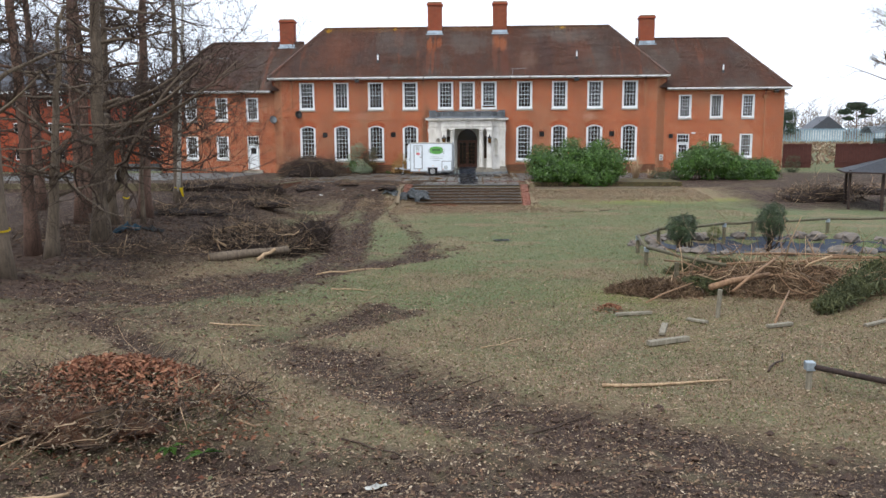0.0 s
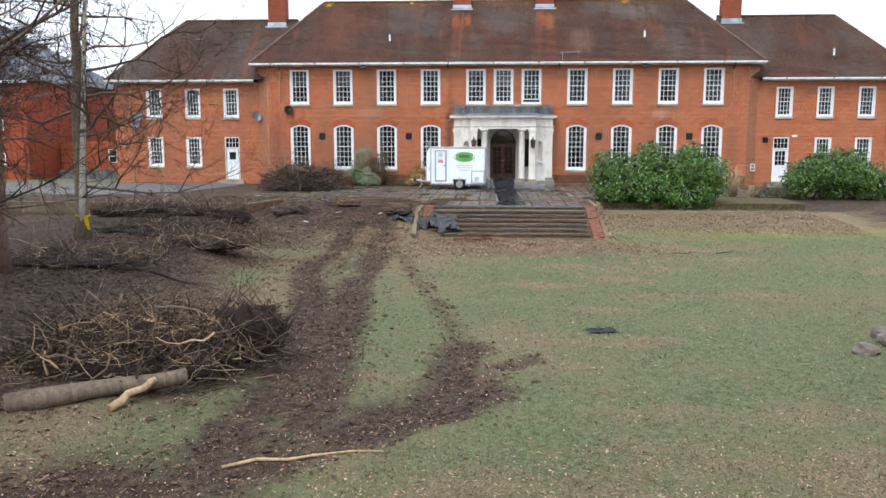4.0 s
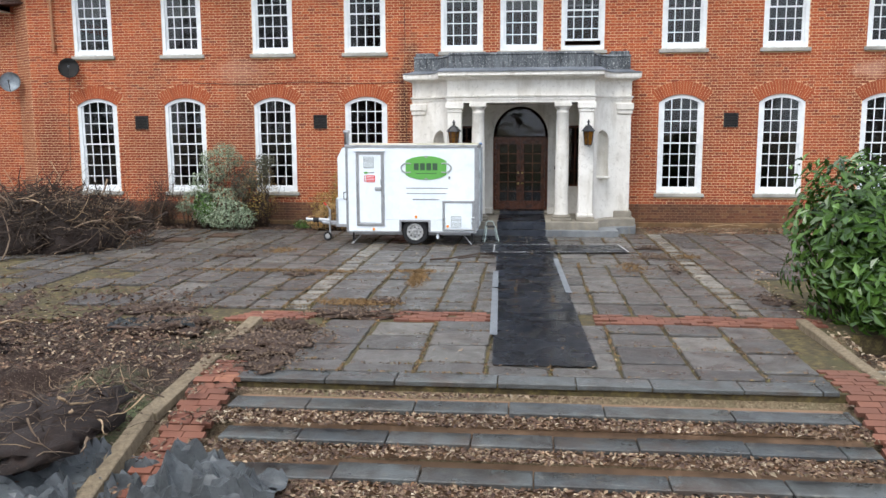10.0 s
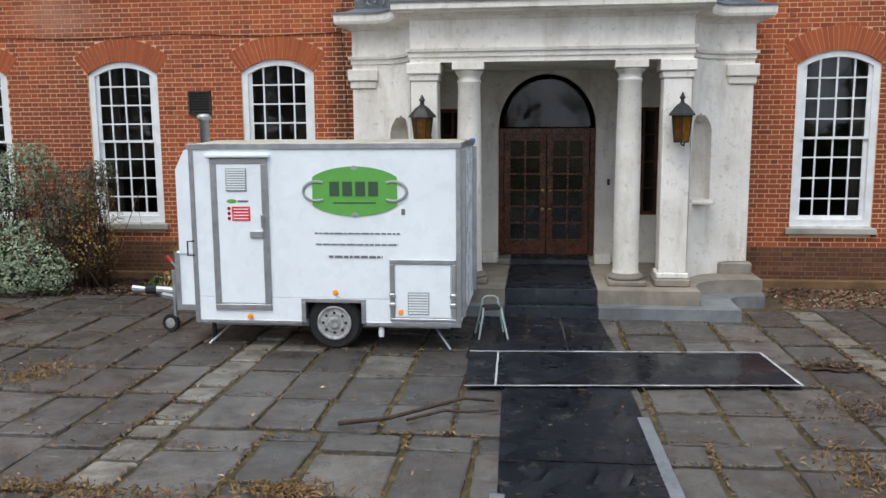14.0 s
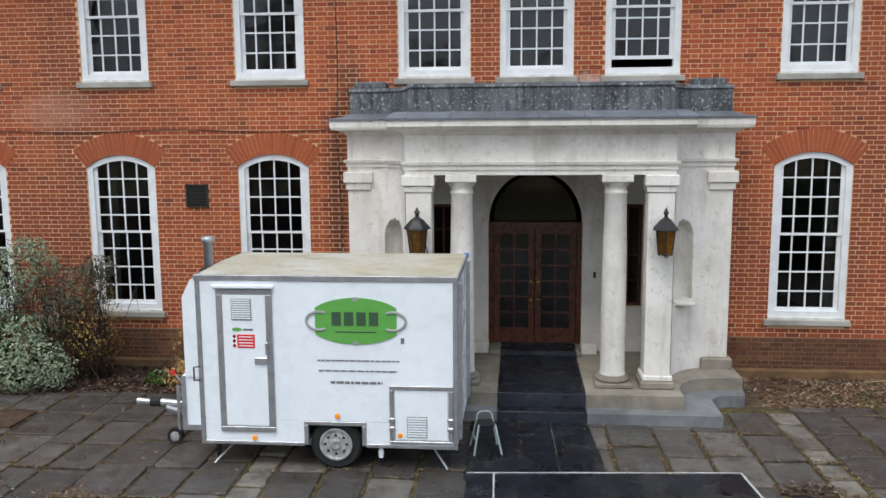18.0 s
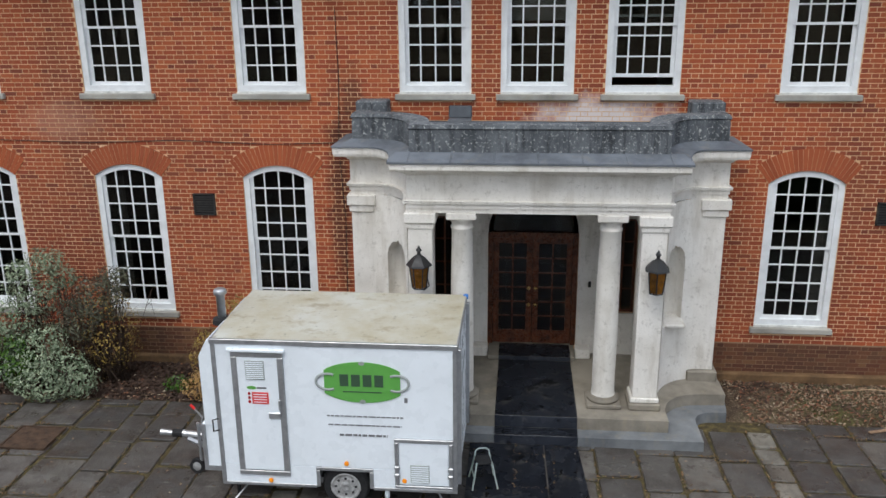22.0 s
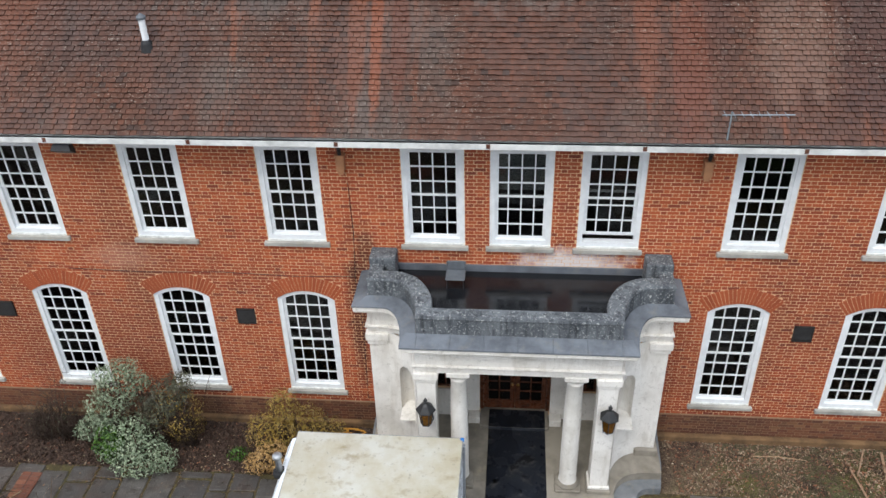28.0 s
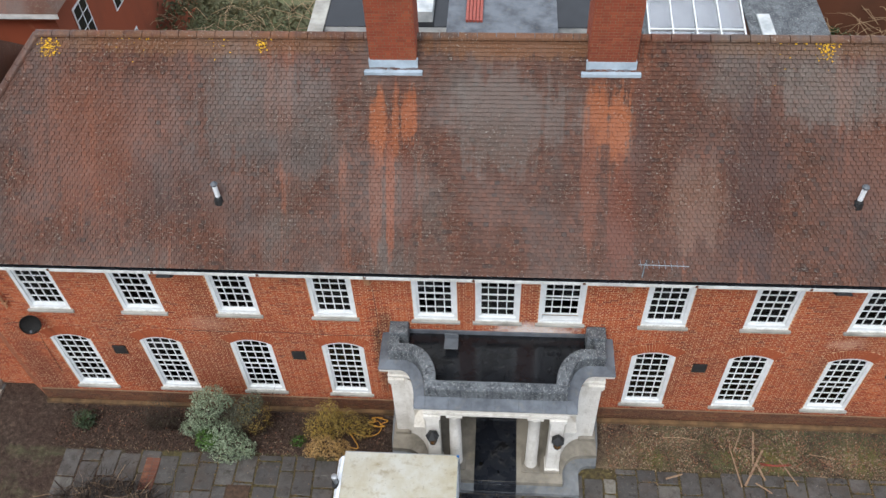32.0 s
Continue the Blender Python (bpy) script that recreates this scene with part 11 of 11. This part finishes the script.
def distant_trees():
    rng = np.random.default_rng(9)
    # a long hazy belt of bare trees
    runs = []
    for k in range(900):
        x = rng.uniform(-330, 330)
        y = rng.uniform(205, 250)
        h = rng.uniform(7, 13) * (0.9 + 0.2 * math.sin(x * 0.07))
        p = np.array((x, y, -0.3))
        runs.append(([(x, y, -0.3), (x + rng.normal() * 0.3, y, h * 0.55), (x + rng.normal() * 0.7, y, h)], [0.2, 0.14, 0.03]))
        for j in range(9):
            f = rng.uniform(0.25, 0.95)
            a = rng.uniform(0, 6.28)
            L = h * 0.3 * rng.uniform(0.5, 1.1)
            b = (x, y, h * f)
            runs.append(([b, (x + math.cos(a) * L * 0.5, y + math.sin(a) * L * 0.5, h * f + L * 0.35), (x + math.cos(a) * L, y + math.sin(a) * L, h * f + L * 0.8)], [0.09, 0.06, 0.02]))
    tagged(new("tree_belt", raw_tubes("tree_belt", runs, M["far_twig"], 3)), "belt of bare trees on the skyline", "woodland", kind="stuff")
    n = 18000
    x = rng.uniform(-330, 330, n)
    p = np.stack([x, rng.uniform(205, 250, n), np.abs(rng.normal(size=n)) * 3.2 + 0.2], 1)
    tagged(new("undergrowth", leaf_mesh("undergrowth", p, rng.normal(size=(n, 3)), 1.3, 0.5, M["far_twig"], rng)), "brown undergrowth below the far trees", "undergrowth", kind="stuff")
    # woods behind and beside the open ground
    runs, leaf = [], []
    for k in range(320):
        side = k % 4
        if side < 2:
            x, y = rng.uniform(-110, 110), rng.uniform(-125, -92)
        else:
            x, y = (rng.uniform(-85, -48) if side == 2 else rng.uniform(60, 95)), rng.uniform(-95, -10)
        h = rng.uniform(11, 19)
        runs.append(([(x, y, -1), (x + rng.normal() * 0.3, y, h * 0.5), (x + rng.normal() * 0.6, y, h)], [0.25, 0.17, 0.03]))
        for j in range(14):
            f = rng.uniform(0.2, 0.95)
            a = rng.uniform(0, 6.28)
            L = h * 0.24 * rng.uniform(0.5, 1.1)
            runs.append(([(x, y, h * f), (x + math.cos(a) * L * 0.5, y + math.sin(a) * L * 0.5, h * f + L * 0.3), (x + math.cos(a) * L, y + math.sin(a) * L, h * f + L * 0.7)], [0.09, 0.06, 0.02]))
        if k % 3 == 0:
            q = rng.normal(size=(90, 3)) * np.array((1.6, 1.6, h * 0.2)) + np.array((x, y, h * 0.62))
            leaf.append(q)
    tagged(new("surrounding_wood", raw_tubes("surrounding_wood", runs, M["bark"], 3)), "bare trees standing round the grounds", "woodland", kind="stuff")
    q = np.concatenate(leaf)
    tagged(new("evergreen_wood", leaf_mesh("evergreen_wood", q, rng.normal(size=q.shape), 1.3, 0.6, M["far_leaf"], rng)), "evergreen crowns in the surrounding wood", "woodland", kind="stuff")
    for x, y, h, r, balls, lab in (
        (73.5, 150, 17, 0.5, ((0, 0, 15.5, 3.6, 3.6, 3.2), (-3.5, 0, 12.5, 3.0, 3, 2.4), (3.8, 0, 11.5, 3.4, 3, 2.6), (0.5, 0, 9, 5.2, 4, 3.2), (-2.5, 0, 6.0, 4.4, 3.5, 2.6), (3.5, 0, 6.0, 4.2, 3.5, 2.6), (0, 0, 18, 2, 2, 1.6)), "large dense dark green pine on the skyline"),
        (96.0, 156, 16, 0.35, ((0, 0, 15, 3.2, 3, 1.7), (-3.5, 0, 12.7, 2.4, 2, 1.2), (3.6, 0, 12.8, 2.6, 2, 1.3), (-2.5, 0, 10, 1.7, 1.6, 0.8), (2.0, 0, 10.8, 1.5, 1.5, 0.7)), "open flat-topped pine on the skyline"),
        (58, 150, 9, 0.35, ((0, 0, 6, 3.5, 3, 3.4), (-3, 0, 4, 3, 3, 3)), "dark evergreen beside the far pine"),
    ):
        t = thing("pine_tree", lab, "tree", "distant pines", m=Matrix.Translation((x, y, -0.3)) @ Matrix.Diagonal((0.8, 0.8, 0.62, 1)))
        part("trunk", tube(bmesh.new(), [(0, 0, 0), (0.3, 0, h * 0.5), (0, 0, h * 0.95)], [r, r * 0.7, r * 0.2], 8), M["bark_pine"], t)
        for b in balls:
            part("limb", tube(bmesh.new(), [(0.1, 0, max(1, b[2] - 2.0)), (b[0] * 0.6, b[1], b[2] - 0.6), (b[0], b[1], b[2])], [r * 0.4, r * 0.25, r * 0.1], 6), M["bark_pine"], t)
        q, d = lumps(rng, balls, 2600 * len(balls) // 3, 0.6)
        part("crown", leaf_mesh("crown", q, rng.normal(size=q.shape) + d * 0.4, 0.75, 0.3, M["far_leaf"], rng), M["far_leaf"], t, kind="stuff")
    # rough grass tussocks beyond the screens
    n = 9000
    x, y = rng.uniform(24, 110, n), rng.uniform(12, 140, n)
    v = np.stack([x, y, np.full(n, -0.05)], 1)
    tagged(new("rough_grass", leaf_mesh("rough_grass", v + np.array((0, 0, 0.2)), rng.normal(size=(n, 3)), 0.9, 0.25, M["litter"], rng, -0.6)), "tall straw-coloured rough grass beyond the screens", "grass", kind="stuff")


def rear():
    b = block("rear_wing", "brick rear wing with white sash windows", -24.5, 9.5, -15.2, 22, 7.4, "brick", (0.35, 11.0, 4.6, "tile"), [(11.2, 4.6, 1.1, 2.0, "s"), (14.2, 4.6, 1.1, 2.0, "s"), (17.2, 4.6, 1.1, 2.0, "s"), (11.2, 1.2, 1.1, 2.0, "s"), (14.2, 1.2, 1.1, 2.0, "s")])
    w = thing("court_wall", "pale coped parapet wall of the rear court", "wall")
    part("wall_face", boxed(-7.35, 6.6, -0.2, -6.95, 17, 4.4), M["brick_base"], w)
    part("coping", boxed(-7.45, 6.6, 4.404, -6.85, 17, 4.5, 0.01), M["sill"], w)
    bl = thing("flat_roof_block", "white-clad rear block with a wet flat roof", "building")
    part("wall", boxed(-6.9, 13.0, -0.2, 3.6, 18, 4.4), M["ply_white"], bl)
    part("roof_sheet", boxed(-6.9, 13.004, 4.404, 3.6, 18, 4.44), M["felt"], bl)
    part("infill_roof", boxed(-6.9, 6.6, 3.0, 3.6, 12.99, 3.2), M["felt"], bl)
    part("lead_roof", boxed(-2.1, 7.4, 3.24, 2.0, 16.5, 4.9), M["lead"], bl)
    part("skylight", boxed(-5.0, 13.3, 4.444, -2.7, 17, 4.9), M["ply_white"], bl)
    bm = bmesh.new()
    for k in range(5):
        tube(bm, [(-1.35 + 0.13 * k, 12.6, 4.96), (-1.35 + 0.13 * k, 14.6, 5.02)], 0.06, 8)
    solid("corrugated_stack", bm, M["red_sheet"], "stack of red corrugated sheets on the flat roof", "roof sheets")
    c = thing("conservatory", "glazed lean-to roof with white bars", "conservatory")
    part("wall", boxed(5.6, 9.0, -0.2, 9.2, 17, 3.0), M["parapet"], c)
    for k in range(4):
        x = 5.6 + 0.9 * k
        bm = bmesh.new()
        vs = [bm.verts.new(p) for p in ((x, 9.0, 3.1), (x + 0.88, 9.0, 3.1), (x + 0.88, 17, 4.6), (x, 17, 4.6))]
        bm.faces.new(vs)
        bmesh.ops.solidify(bm, geom=list(bm.faces), thickness=0.01)
        part("pane", bm, M["glass"], c).visible_shadow = False
    for k in range(5):
        x = 5.58 + 0.9 * k
        part("glazing_bar", tube(bmesh.new(), [(x, 9.0, 3.14), (x, 17, 4.64)], 0.035, 4), M["white"], c)
    part("glazing_bar", tube(bmesh.new(), [(5.6, 13.6, 4.0), (9.2, 13.6, 4.0)], 0.035, 4), M["white"], c)
    f = thing("rear_flat_roof", "grey felted flat roof with puddle stains", "building")
    part("wall", boxed(9.6, 8.6, -0.2, 12.4, 18, 3.6), M["brick_base"], f)
    part("roof_sheet", boxed(9.5, 8.5, 3.604, 12.5, 18, 3.7, 0.02), M["parapet"], f)
    part("hatch", boxed(9.9, 13.2, 3.71, 10.4, 15, 3.8, 0.02), M["ply_white"], f)
    block("rear_house", "red brick rear building with a small window", 12.6, 17.5, 30, 26, 6.5, "brick_base", (0.3, 9.5, 4, "tile"), [(15.5, 4.0, 1.2, 1.4, "f")])
    rng = np.random.default_rng(31)
    for nm, lab, x0, x1, y0, y1, n, key in (("bramble_bank", "tangled bramble and ivy filling the rear court", -15.2, -7.4, 7, 20, 7000, "ivy"), ("rear_shrubbery", "dark green shrubs behind the house", 13.0, 17, 8, 17, 5000, "shrub")):
        x, y = rng.uniform(x0, x1, n), rng.uniform(y0, y1, n)
        z = 0.5 + 2.6 * fbm(x * 0.35, y * 0.35, 3, 4) * rng.uniform(0.5, 1.0, n)
        tagged(new(nm, leaf_mesh(nm, np.stack([x, y, z], 1), rng.normal(size=(n, 3)) + np.array((0, 0, 0.8)), 0.22, 0.13, M[key], rng)), lab, "shrubs", kind="stuff")
        runs = []
        for k in range(260):
            a, L = rng.uniform(0, 6.28), rng.uniform(0.8, 2.4)
            px, py, pz = rng.uniform(x0, x1), rng.uniform(y0, y1), rng.uniform(0.8, 2.6)
            runs.append(([(px, py, pz), (px + math.cos(a) * L / 2, py + math.sin(a) * L / 2, pz + 0.4), (px + math.cos(a) * L, py + math.sin(a) * L, pz)], [0.015, 0.012, 0.006]))
        tagged(new("bramble_stems", raw_tubes("bramble_stems", runs, M["twig_pale"], 4)), "arching dry bramble stems", "stems", kind="stuff")


gazebo()
neighbours()
distant_trees()
standing = set(bpy.data.objects)
rear()
for ob in set(bpy.data.objects) - standing:
    if not ob.parent:
        ob.location.y += 1.0
